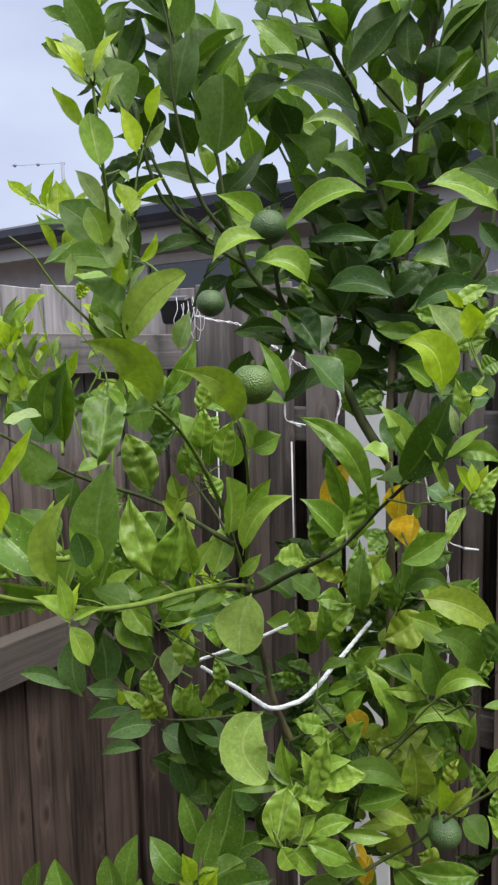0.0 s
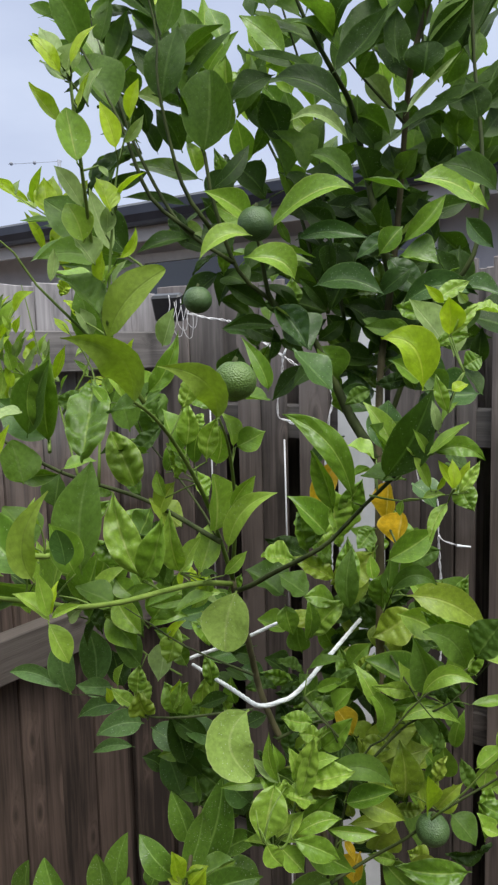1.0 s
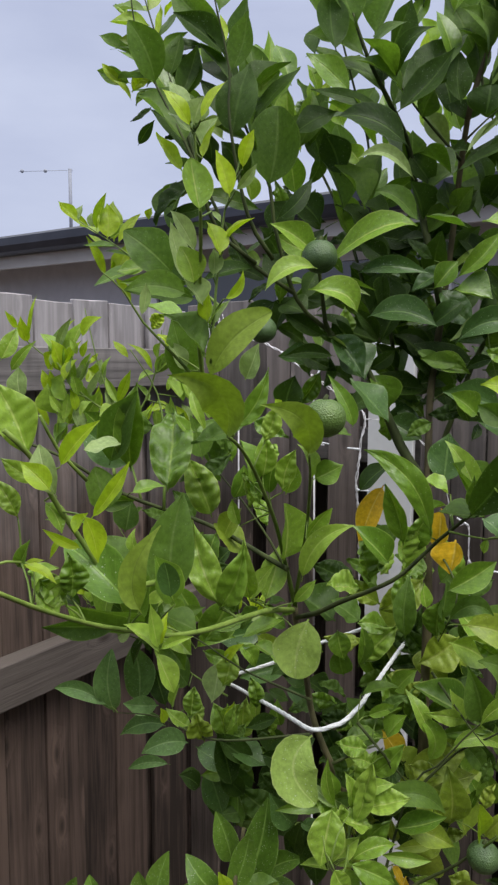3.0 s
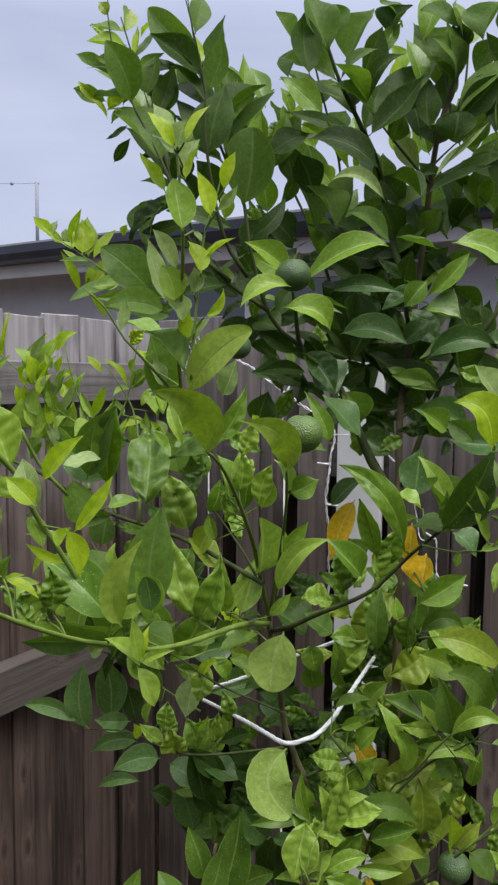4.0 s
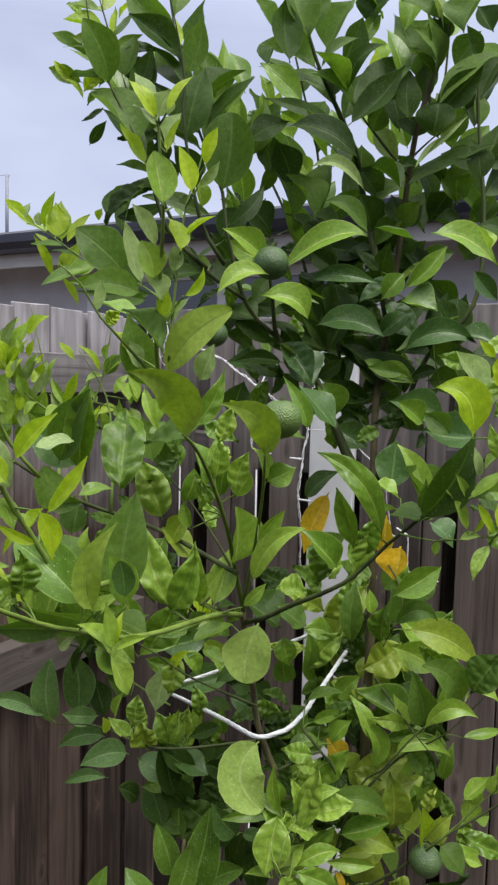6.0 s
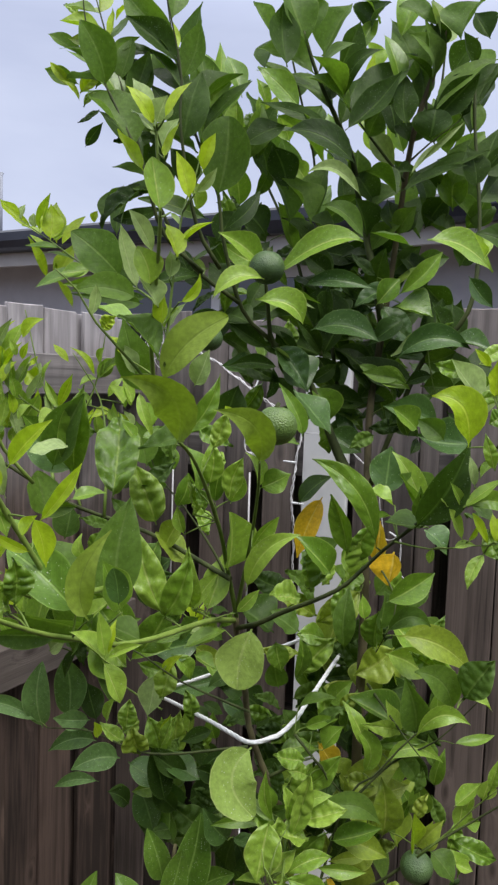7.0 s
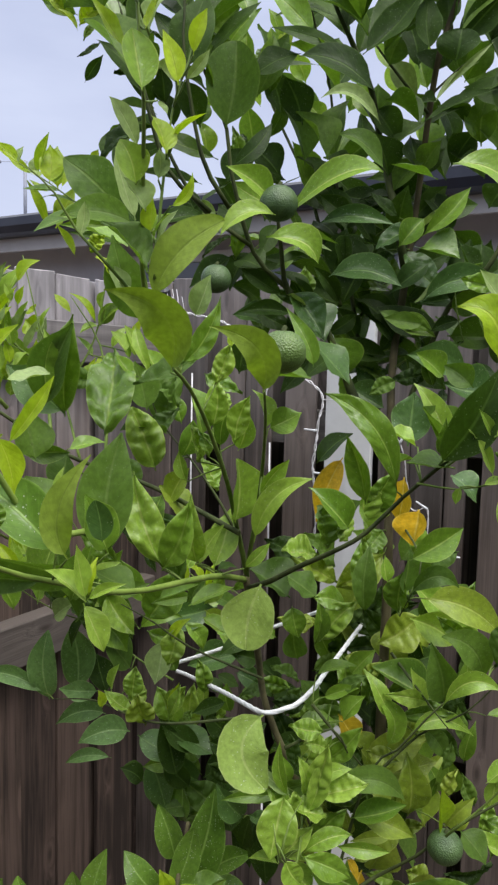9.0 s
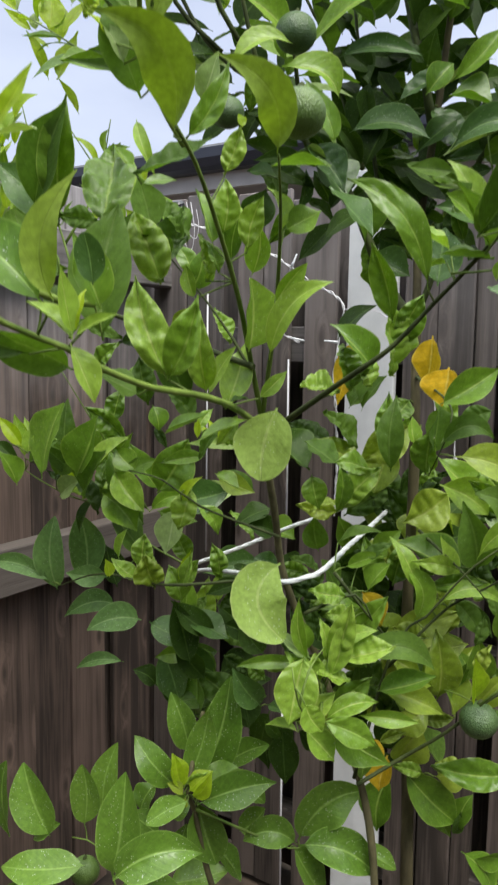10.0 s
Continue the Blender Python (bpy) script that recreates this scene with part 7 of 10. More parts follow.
leaf(0.163, 1.244, 1.906, 0.198, 1.240, 1.960, 0.067, "mid", -36, -0.01, 0.0, 0, full=.5)
leaf(0.237, 1.239, 1.888, 0.267, 1.220, 1.938, 0.046, "dark", -6, -0.00, 0.0, 0, full=.5)
leaf(0.297, 1.221, 1.885, 0.325, 1.201, 1.943, 0.043, "mid", 25, 0.05, 0.0, 0, full=.5)
leaf(0.025, 1.248, 1.859, -0.004, 1.245, 1.922, 0.055, "mid", 13, 0.00, 0.0, 0, full=.5)
leaf(0.093, 1.272, 1.892, 0.136, 1.253, 1.944, 0.039, "mid", 24, 0.04, 0.0, 0, full=.5)
leaf(-0.033, 1.265, 2.036, -0.062, 1.258, 2.096, 0.077, "mid", 47, 0.00, 0.0, 0, full=.5)
leaf(0.350, 1.300, 2.145, 0.306, 1.288, 2.195, 0.086, "mid", 13, 0.01, 0.0, 0, full=.5)
leaf(0.221, 1.259, 1.956, 0.179, 1.243, 1.996, 0.036, "dark", -29, 0.01, 0.0, 0, full=.5)
leaf(-0.004, 1.300, 2.102, 0.043, 1.302, 2.150, 0.035, "dark", 30, 0.10, 0.0, 0, full=.5)
# middle of the crown
leaf(-0.074, 0.860, 1.489, -0.067, 0.846, 1.537, 0.027, "light", -10, 0.00, 0.0, 0)
leaf(-0.094, 0.840, 1.525, -0.086, 0.843, 1.551, 0.037, "light", -44, 0.05, 0.5, 0)
leaf(-0.139, 0.900, 1.475, -0.124, 0.894, 1.518, 0.031, "green", 36, 0.05, 0.0, 0)
leaf(-0.153, 0.920, 1.421, -0.128, 0.907, 1.463, 0.032, "lime", -15, 0.02, 0.0, 0)
leaf(-0.179, 0.900, 1.390, -0.159, 0.908, 1.431, 0.057, "green", -46, -0.01, 0.0, 0)
# far left shoots
leaf(-0.354, 1.010, 1.649, -0.344, 1.003, 1.673, 0.011, "young", 8, 0.02, 0.0, 0)
leaf(-0.392, 1.030, 1.531, -0.395, 1.028, 1.569, 0.016, "light", 21, 0.08, 0.0, 0)
leaf(-0.361, 1.010, 1.653, -0.369, 1.004, 1.675, 0.010, "light", -6, 0.06, 0.0, 0)
leaf(-0.374, 1.080, 1.621, -0.394, 1.085, 1.647, 0.016, "young", -41, 0.06, 0.0, 0)
leaf(-0.384, 1.050, 1.673, -0.377, 1.054, 1.704, 0.029, "young", -44, 0.05, 0.0, 0)
leaf(-0.368, 1.000, 1.608, -0.362, 0.995, 1.649, 0.023, "pale", -45, 0.06, 0.0, 0)
leaf(-0.374, 1.060, 1.537, -0.357, 1.062, 1.559, 0.024, "light", -17, 0.09, 0.0, 0)
leaf(-0.393, 1.060, 1.547, -0.373, 1.051, 1.575, 0.025, "young", -47, 0.01, 0.0, 0)
leaf(-0.379, 1.050, 1.668, -0.355, 1.051, 1.698, 0.019, "pale", -2, 0.03, 0.0, 0)
leaf(-0.395, 1.040, 1.635, -0.387, 1.033, 1.664, 0.021, "light", -15, 0.10, 0.0, 0)
leaf(-0.356, 1.010, 1.631, -0.370, 1.012, 1.657, 0.010, "light", 6, 0.00, 0.0, 0)
leaf(-0.383, 1.070, 1.637, -0.377, 1.077, 1.670, 0.014, "young", -20, 0.04, 0.0, 0)
leaf(-0.417, 1.060, 1.550, -0.437, 1.047, 1.589, 0.017, "young", 46, -0.00, 0.0, 0)
leaf(-0.368, 1.040, 1.625, -0.345, 1.033, 1.655, 0.023, "light", -32, 0.06, 0.0, 0)
leaf(-0.413, 1.050, 1.620, -0.406, 1.050, 1.643, 0.014, "young", -16, 0.06, 0.0, 0)
leaf(-0.356, 1.000, 1.570, -0.338, 0.992, 1.591, 0.023, "light", -25, 0.06, 0.0, 0)
leaf(-0.403, 1.060, 1.590, -0.412, 1.051, 1.631, 0.018, "young", 6, 0.03, 0.0, 0)
leaf(-0.368, 1.070, 1.630, -0.357, 1.075, 1.651, 0.019, "young", -22, -0.00, 0.0, 0)
leaf(-0.354, 1.010, 1.677, -0.326, 1.004, 1.705, 0.023, "young", -10, 0.05, 0.0, 0)
leaf(-0.379, 1.060, 1.533, -0.374, 1.059, 1.559, 0.017, "light", 29, 0.02, 0.0, 0)
leaf(-0.415, 1.060, 1.623, -0.403, 1.049, 1.662, 0.019, "pale", -7, 0.07, 0.0, 0)
leaf(-0.364, 1.010, 1.576, -0.370, 1.006, 1.607, 0.014, "young", 30, -0.00, 0.0, 0)
leaf(-0.412, 1.050, 1.613, -0.398, 1.044, 1.651, 0.022, "young", -11, 0.05, 0.0, 0)
leaf(-0.371, 1.060, 1.556, -0.356, 1.069, 1.598, 0.018, "pale", 24, 0.05, 0.0, 0)
leaf(-0.361, 1.010, 1.598, -0.365, 1.001, 1.627, 0.018, "light", 30, 0.04, 0.0, 0)
leaf(-0.402, 1.050, 1.638, -0.410, 1.053, 1.662, 0.015, "young", 7, 0.04, 0.0, 0)
leaf(-0.386, 1.020, 1.669, -0.369, 1.022, 1.704, 0.014, "pale", 18, 0.04, 0.0, 0)
leaf(-0.379, 1.030, 1.557, -0.370, 1.032, 1.599, 0.019, "young", -35, -0.00, 0.0, 0)
leaf(-0.377, 1.020, 1.626, -0.398, 1.026, 1.662, 0.019, "pale", 36, 0.00, 0.0, 0)
leaf(-0.361, 1.020, 1.545, -0.371, 1.025, 1.581, 0.020, "pale", 32, 0.04, 0.0, 0)
leaf(-0.377, 1.000, 1.618, -0.361, 1.003, 1.648, 0.023, "young", -29, 0.02, 0.0, 0)
leaf(-0.382, 1.010, 1.573, -0.398, 1.001, 1.599, 0.013, "light", -4, 0.02, 0.0, 0)
leaf(-0.382, 1.010, 1.560, -0.374, 1.013, 1.602, 0.013, "light", 10, 0.02, 0.0, 0)
leaf(-0.392, 1.060, 1.645, -0.405, 1.054, 1.675, 0.022, "pale", 32, 0.03, 0.0, 0)
leaf(-0.223, 1.070, 1.586, -0.230, 1.071, 1.617, 0.011, "green", 20, 0.08, 0.0, 0)
leaf(-0.270, 1.040, 1.560, -0.263, 1.043, 1.587, 0.009, "young", 1, 0.03, 0.0, 0)
leaf(-0.209, 1.030, 1.557, -0.230, 1.034, 1.583, 0.013, "young", -34, 0.02, 0.0, 0)
leaf(-0.213, 1.070, 1.607, -0.205, 1.063, 1.640, 0.020, "young", -42, 0.07, 0.0, 0)
leaf(-0.231, 1.010, 1.567, -0.238, 1.009, 1.588, 0.013, "light", 15, 0.04, 0.0, 0)
leaf(-0.212, 1.070, 1.552, -0.215, 1.064, 1.581, 0.010, "light", -19, 0.02, 0.0, 0)
leaf(-0.228, 1.070, 1.600, -0.227, 1.070, 1.621, 0.010, "light", 24, 0.09, 0.0, 0)
leaf(-0.266, 1.040, 1.588, -0.289, 1.045, 1.612, 0.017, "light", 42, 0.05, 0.0, 0)
leaf(-0.215, 1.070, 1.589, -0.217, 1.062, 1.620, 0.009, "light", 3, 0.03, 0.0, 0)
# left front
leaf(-0.163, 0.740, 1.616, -0.184, 0.715, 1.688, 0.037, "mid", 0, 0.07, 0.0, 1)
leaf(-0.262, 0.775, 1.534, -0.224, 0.750, 1.615, 0.042, "mid", 0, 0.06, 0.0, 1)
# edges of the crown
leaf(-0.291, 1.074, 2.139, -0.305, 1.069, 2.162, 0.018, "lime", -18, 0.09)
leaf(0.213, 0.751, 1.761, 0.159, 0.746, 1.787, 0.034, "dark", 1, -0.02, 0.0, 3, via=(0.186, 0.742, 1.779))
leaf(-0.263, 0.527, 1.574, -0.289, 0.531, 1.629, 0.032, "light", 11, 0.08, 0.5, 0)
leaf(-0.272, 0.573, 1.547, -0.298, 0.562, 1.569, 0.015, "light", -19, 0.09, 0.5, 0)
leaf(-0.288, 0.565, 1.480, -0.275, 0.559, 1.504, 0.012, "green", 5, 0.10, 0.3, 0)
leaf(-0.285, 0.565, 1.479, -0.267, 0.567, 1.486, 0.007, "young", -13, 0.04, 0.0, 0)
leaf(-0.288, 0.569, 1.519, -0.305, 0.568, 1.551, 0.018, "light", 11, 0.10, 1.1, 0)
leaf(-0.341, 0.681, 1.645, -0.327, 0.689, 1.676, 0.017, "light", 24, 0.04, 0.3, 0)
leaf(-0.455, 1.079, 1.670, -0.463, 1.080, 1.710, 0.017, "young", 11, 0.11, 0.0, 0)
leaf(-0.467, 1.080, 1.686, -0.483, 1.072, 1.717, 0.012, "young", -14, 0.02, 0.0, 0)
leaf(-0.477, 1.073, 1.629, -0.435, 1.060, 1.673, 0.016, "light", 30, 0.10, 0.0, 0)
leaf(-0.452, 1.082, 1.694, -0.444, 1.091, 1.742, 0.007, "young", -3, 0.10, 0.0, 0)
leaf(-0.426, 0.971, 1.592, -0.429, 0.978, 1.639, 0.032, "pale", -18, 0.06, 0.0, 0)
leaf(-0.423, 1.073, 1.597, -0.429, 1.068, 1.632, 0.015, "young", 11, 0.13, 0.0, 0)
leaf(0.132, 0.643, 1.528, 0.178, 0.653, 1.521, 0.018, "green", 16, 0.10, 0.3, via=(0.156, 0.646, 1.534))
leaf(0.158, 0.662, 1.505, 0.169, 0.652, 1.477, 0.022, "green", 8, 0.00, 0.8)
leaf(0.139, 0.614, 1.626, 0.137, 0.609, 1.657, 0.021, "young", 1, -0.01)
leaf(0.136, 0.617, 1.652, 0.120, 0.615, 1.667, 0.008, "young", -34, 0.07)
leaf(0.141, 0.614, 1.627, 0.164, 0.620, 1.651, 0.010, "light", 25, 0.07, 0.8)
leaf(0.154, 0.618, 1.652, 0.146, 0.615, 1.661, 0.008, "pale", -38, 0.00)
leaf(0.133, 0.587, 1.568, 0.124, 0.588, 1.598, 0.011, "light", -26, 0.11, 0.5, 0)
leaf(0.136, 0.589, 1.584, 0.149, 0.589, 1.589, 0.012, "young", -30, 0.08, 0.0, 0)
leaf(0.142, 0.600, 1.507, 0.141, 0.606, 1.530, 0.011, "young", 19, 0.04)
leaf(0.144, 0.600, 1.502, 0.162, 0.604, 1.528, 0.010, "light", -10, 0.02, 1.1)
leaf(0.190, 0.716, 1.608, 0.173, 0.716, 1.598, 0.021, "green", -11, 0.07, 0.3)
leaf(0.134, 0.653, 1.619, 0.168, 0.656, 1.628, 0.013, "light", 18, -0.00, 1.1)
leaf(-0.152, 0.973, 0.885, -0.160, 0.971, 0.926, 0.018, "young", 11, -0.03)
leaf(-0.138, 0.972, 0.873, -0.116, 0.963, 0.911, 0.019, "young", 18, 0.14)
leaf(-0.148, 0.972, 0.871, -0.156, 0.971, 0.862, 0.017, "young", -31, 0.05)
leaf(0.005, 0.840, 1.042, 0.062, 0.846, 1.013, 0.030, "green", 5, 0.05, 0.3, 0)
leaf(-0.020, 0.730, 1.113, -0.002, 0.732, 1.085, 0.023, "light", 0, -0.03, 0.3, 0)
leaf(0.238, 0.941, 0.930, 0.136, 0.920, 0.952, 0.037, "green", 7, -0.00, 0.8, 0)
leaf(0.204, 1.047, 0.864, 0.173, 1.052, 0.879, 0.037, "lime", -7, 0.00, 0.8, 0)
leaf(0.165, 1.094, 0.838, 0.203, 1.060, 0.769, 0.041, "green", 6, 0.07, 0.3, 0)
leaf(0.257, 1.031, 0.726, 0.217, 1.029, 0.759, 0.038, "green", 13, 0.13, 0.3, 0)
leaf(-0.369, 0.955, 1.332, -0.419, 0.959, 1.364, 0.030, "green", -30, 0.12, 1.1, 0)
leaf(0.245, 0.834, 1.156, 0.252, 0.829, 1.199, 0.016, "light", -13, 0.05, 0.5, 0)
leaf(-0.407, 1.052, 1.644, -0.427, 1.059, 1.683, 0.019, "light", 28, 0.10, 0.0, 0)
leaf(0.347, 1.207, 1.919, 0.327, 1.220, 1.998, 0.036, "green", -10, 0.14, 0.0, 0)
leaf(0.296, 1.147, 1.896, 0.330, 1.153, 1.960, 0.044, "dark", 32, -0.00, 0.0, 0)
leaf(0.288, 1.103, 2.189, 0.353, 1.110, 2.267, 0.042, "dark", -10, 0.14, 0.0, 0)
leaf(0.272, 1.162, 2.058, 0.337, 1.163, 2.129, 0.042, "dark", -6, 0.11, 0.0, 0)
leaf(0.318, 1.131, 1.947, 0.358, 1.116, 1.996, 0.044, "dark", 31, -0.01, 0.0, 0)
# inner growth; its many dark leaves also carry the crown's inner shade as colour
leaf(-0.212, 1.021, 1.747, -0.287, 0.989, 1.735, 0.019, "dark", -20, 0.05, 0.0, 0)
leaf(-0.395, 1.225, 1.859, -0.434, 1.223, 1.888, 0.014, "young", -18, -0.03, 0.0, 0)
leaf(-0.390, 1.225, 1.860, -0.393, 1.224, 1.883, 0.016, "pale", -10, 0.07, 0.0, 0)
leaf(-0.351, 1.204, 1.834, -0.356, 1.224, 1.903, 0.034, "young", 14, 0.06, 0.0, 0)
leaf(-0.365, 1.203, 1.829, -0.392, 1.202, 1.846, 0.012, "young", 13, -0.02, 0.0, 0)
leaf(-0.281, 1.153, 1.789, -0.373, 1.162, 1.809, 0.012, "mid", 21, 0.12, 0.0, 0)
leaf(-0.213, 1.047, 1.765, -0.266, 1.040, 1.821, 0.051, "dark", -4, -0.01, 0.0, 0)
leaf(-0.235, 1.044, 1.754, -0.307, 1.037, 1.754, 0.025, "green", -33, -0.02, 0.0, 0)
leaf(-0.191, 0.963, 1.724, -0.251, 0.942, 1.730, 0.026, "mid", -26, 0.03, 0.0, 0)
leaf(-0.326, 1.167, 1.829, -0.312, 1.160, 1.860, 0.013, "light", -10, -0.03, 0.0, 0)
leaf(-0.161, 1.076, 2.076, -0.234, 1.079, 2.126, 0.046, "dark", -13, 0.01)
leaf(-0.151, 1.094, 2.047, -0.132, 1.091, 2.128, 0.041, "mid", -5, -0.01)
leaf(-0.154, 1.103, 2.030, -0.208, 1.119, 2.103, 0.036, "mid", 37, 0.05)
leaf(-0.148, 1.066, 1.957, -0.128, 1.049, 2.046, 0.064, "dark", -15, 0.03)
leaf(-0.247, 1.112, 2.007, -0.287, 1.105, 2.097, 0.044, "green", 12, -0.00)
leaf(-0.289, 1.127, 2.064, -0.330, 1.107, 2.087, 0.023, "mid", 34, 0.06)
leaf(-0.255, 1.128, 2.076, -0.219, 1.113, 2.113, 0.023, "green", 3, -0.03)
leaf(-0.243, 1.135, 2.041, -0.218, 1.150, 2.096, 0.024, "dark", 28, 0.09)
leaf(-0.221, 1.122, 2.011, -0.197, 1.110, 2.069, 0.033, "mid", -10, -0.00)
leaf(-0.203, 1.094, 1.926, -0.273, 1.095, 2.002, 0.039, "dark", 11, 0.03)
leaf(-0.256, 1.112, 2.004, -0.300, 1.100, 2.024, 0.018, "green", 24, 0.14)
leaf(-0.302, 1.114, 2.020, -0.329, 1.121, 2.051, 0.012, "young", 23, 0.11)
leaf(-0.290, 1.130, 2.092, -0.321, 1.133, 2.111, 0.021, "lime", -21, 0.06)
leaf(-0.269, 1.130, 2.100, -0.259, 1.123, 2.154, 0.016, "young", -36, -0.03)
leaf(-0.127, 1.151, 2.011, -0.097, 1.171, 2.089, 0.036, "light", -10, 0.01)
leaf(-0.118, 1.108, 1.986, -0.056, 1.082, 2.045, 0.031, "dark", -22, 0.08)
leaf(-0.117, 1.152, 2.031, -0.108, 1.175, 2.135, 0.029, "light", 26, 0.05)
leaf(-0.162, 1.108, 2.097, -0.172, 1.112, 2.135, 0.012, "young", 23, -0.02)
leaf(-0.085, 1.107, 1.857, -0.041, 1.120, 1.908, 0.025, "dark", 21, 0.10)
leaf(-0.074, 1.210, 2.007, -0.076, 1.208, 2.067, 0.034, "light", -24, 0.10)
leaf(-0.057, 1.209, 1.999, -0.037, 1.200, 2.058, 0.032, "light", 23, 0.14)
leaf(-0.174, 1.142, 1.906, -0.204, 1.135, 1.957, 0.037, "dark", 34, 0.09)
leaf(-0.138, 1.142, 1.907, -0.173, 1.131, 1.966, 0.041, "dark", -13, 0.12)
leaf(-0.246, 1.117, 1.834, -0.229, 1.126, 1.891, 0.026, "green", -27, 0.11)
leaf(-0.271, 1.167, 2.078, -0.336, 1.180, 2.113, 0.019, "green", 12, 0.03)
leaf(-0.248, 1.164, 2.043, -0.277, 1.168, 2.123, 0.040, "mid", -14, -0.03)
leaf(-0.244, 1.164, 2.040, -0.214, 1.186, 2.110, 0.022, "green", -5, 0.12)
leaf(-0.126, 1.122, 1.964, -0.202, 1.106, 2.043, 0.040, "dark", 3, 0.01)
leaf(-0.164, 1.193, 2.073, -0.209, 1.185, 2.126, 0.032, "mid", -28, 0.12)
leaf(-0.139, 1.156, 1.999, -0.141, 1.155, 2.091, 0.042, "green", -2, 0.07)
leaf(-0.205, 1.154, 1.935, -0.248, 1.135, 2.000, 0.040, "dark", 11, -0.00)
leaf(-0.113, 1.211, 2.026, -0.056, 1.211, 2.096, 0.025, "green", 17, 0.06)
leaf(-0.115, 1.193, 1.878, -0.220, 1.167, 1.907, 0.038, "green", 1, 0.06)
leaf(-0.115, 1.253, 2.044, -0.122, 1.269, 2.147, 0.042, "light", -15, 0.07)
leaf(-0.077, 1.314, 2.032, -0.102, 1.304, 2.075, 0.039, "light", -17, 0.10)
leaf(-0.179, 1.244, 2.000, -0.224, 1.239, 2.023, 0.036, "pale", 5, 0.10)
leaf(-0.102, 1.159, 1.838, -0.064, 1.161, 1.885, 0.050, "dark", 4, 0.06)
leaf(-0.136, 1.167, 1.837, -0.234, 1.163, 1.852, 0.019, "dark", -4, 0.06)
leaf(-0.147, 1.281, 1.954, -0.160, 1.294, 2.009, 0.040, "mid", 34, 0.01)
leaf(-0.137, 1.297, 1.911, -0.149, 1.299, 1.968, 0.035, "light", 34, 0.11)
leaf(-0.217, 1.205, 2.027, -0.233, 1.192, 2.069, 0.036, "mid", -29, 0.05)
leaf(0.016, 1.131, 2.031, -0.048, 1.117, 2.084, 0.043, "green", -10, -0.02, 0.0, 0)
leaf(-0.007, 1.126, 2.086, -0.017, 1.137, 2.177, 0.051, "dark", 15, -0.00, 0.0, 0)
leaf(0.056, 1.118, 2.007, -0.043, 1.119, 2.032, 0.022, "dark", -27, 0.12, 0.0, 0)
leaf(0.068, 1.149, 2.020, 0.021, 1.150, 2.081, 0.040, "green", 19, 0.11, 0.0, 0)
leaf(0.049, 1.135, 2.083, 0.088, 1.119, 2.126, 0.034, "mid", -14, 0.09, 0.0, 0)
leaf(0.077, 1.096, 1.992, 0.156, 1.096, 2.073, 0.043, "dark", -2, -0.03, 0.0, 0)
leaf(0.173, 1.127, 2.012, 0.171, 1.131, 2.086, 0.039, "dark", 0, -0.02, 0.0, 0)
leaf(0.163, 1.132, 2.069, 0.135, 1.148, 2.147, 0.038, "green", 11, 0.14, 0.0, 0)
leaf(0.099, 1.145, 1.980, 0.142, 1.161, 2.044, 0.036, "mid", 24, 0.01, 0.0, 0)
leaf(0.212, 1.123, 2.089, 0.190, 1.115, 2.158, 0.039, "mid", 16, 0.07, 0.0, 0)
leaf(0.207, 1.132, 2.077, 0.159, 1.112, 2.106, 0.027, "dark", 33, 0.08, 0.0, 0)
leaf(0.207, 1.107, 2.015, 0.264, 1.089, 2.077, 0.043, "dark", 14, -0.02, 0.0, 0)
leaf(0.251, 1.119, 1.926, 0.261, 1.118, 1.985, 0.044, "dark", -6, 0.06, 0.0, 0)
leaf(0.177, 1.111, 1.937, 0.240, 1.129, 2.003, 0.013, "pale", -18, -0.01, 0.0, 0)
leaf(0.167, 1.119, 1.916, 0.253, 1.089, 1.954, 0.023, "dark", -30, -0.00, 0.0, 0)
leaf(0.006, 1.182, 1.927, -0.020, 1.178, 1.990, 0.052, "dark", -18, 0.01, 0.0, 0)
leaf(0.009, 1.277, 2.098, -0.045, 1.271, 2.155, 0.041, "mid", 33, -0.01, 0.0, 0)
leaf(0.027, 1.280, 2.026, -0.073, 1.248, 2.008, 0.028, "dark", 25, 0.09, 0.0, 0)
leaf(-0.011, 1.363, 1.983, -0.024, 1.371, 2.068, 0.043, "green", -7, 0.03, 0.0, 0)
leaf(0.087, 1.204, 2.039, 0.119, 1.225, 2.118, 0.034, "dark", 13, 0.02, 0.0, 0)
leaf(0.073, 1.207, 2.068, 0.065, 1.196, 2.121, 0.026, "dark", -3, -0.00, 0.0, 0)
leaf(0.141, 1.179, 2.054, 0.177, 1.175, 2.109, 0.042, "dark", 18, 0.14, 0.0, 0)
leaf(0.189, 1.185, 1.994, 0.202, 1.184, 2.040, 0.057, "dark", -19, 0.03, 0.0, 0)
leaf(0.197, 1.220, 1.948, 0.276, 1.218, 1.996, 0.038, "dark", -23, 0.06, 0.0, 0)
leaf(0.192, 1.284, 2.065, 0.152, 1.265, 2.086, 0.027, "pale", -18, -0.01, 0.0, 0)
leaf(0.188, 1.434, 2.061, 0.182, 1.431, 2.122, 0.044, "light", -35, -0.03, 0.0, 0)
leaf(0.123, 1.268, 1.968, 0.160, 1.253, 1.925, 0.048, "dark", 9, 0.08, 0.0, 0)
leaf(0.263, 1.427, 1.959, 0.257, 1.417, 1.990, 0.017, "young", 25, 0.12, 0.0, 0)
leaf(0.299, 1.216, 2.032, 0.266, 1.223, 2.099, 0.041, "dark", 12, -0.01, 0.0, 0)
leaf(0.300, 1.162, 1.954, 0.228, 1.138, 1.971, 0.038, "dark", -36, -0.01, 0.0, 0)
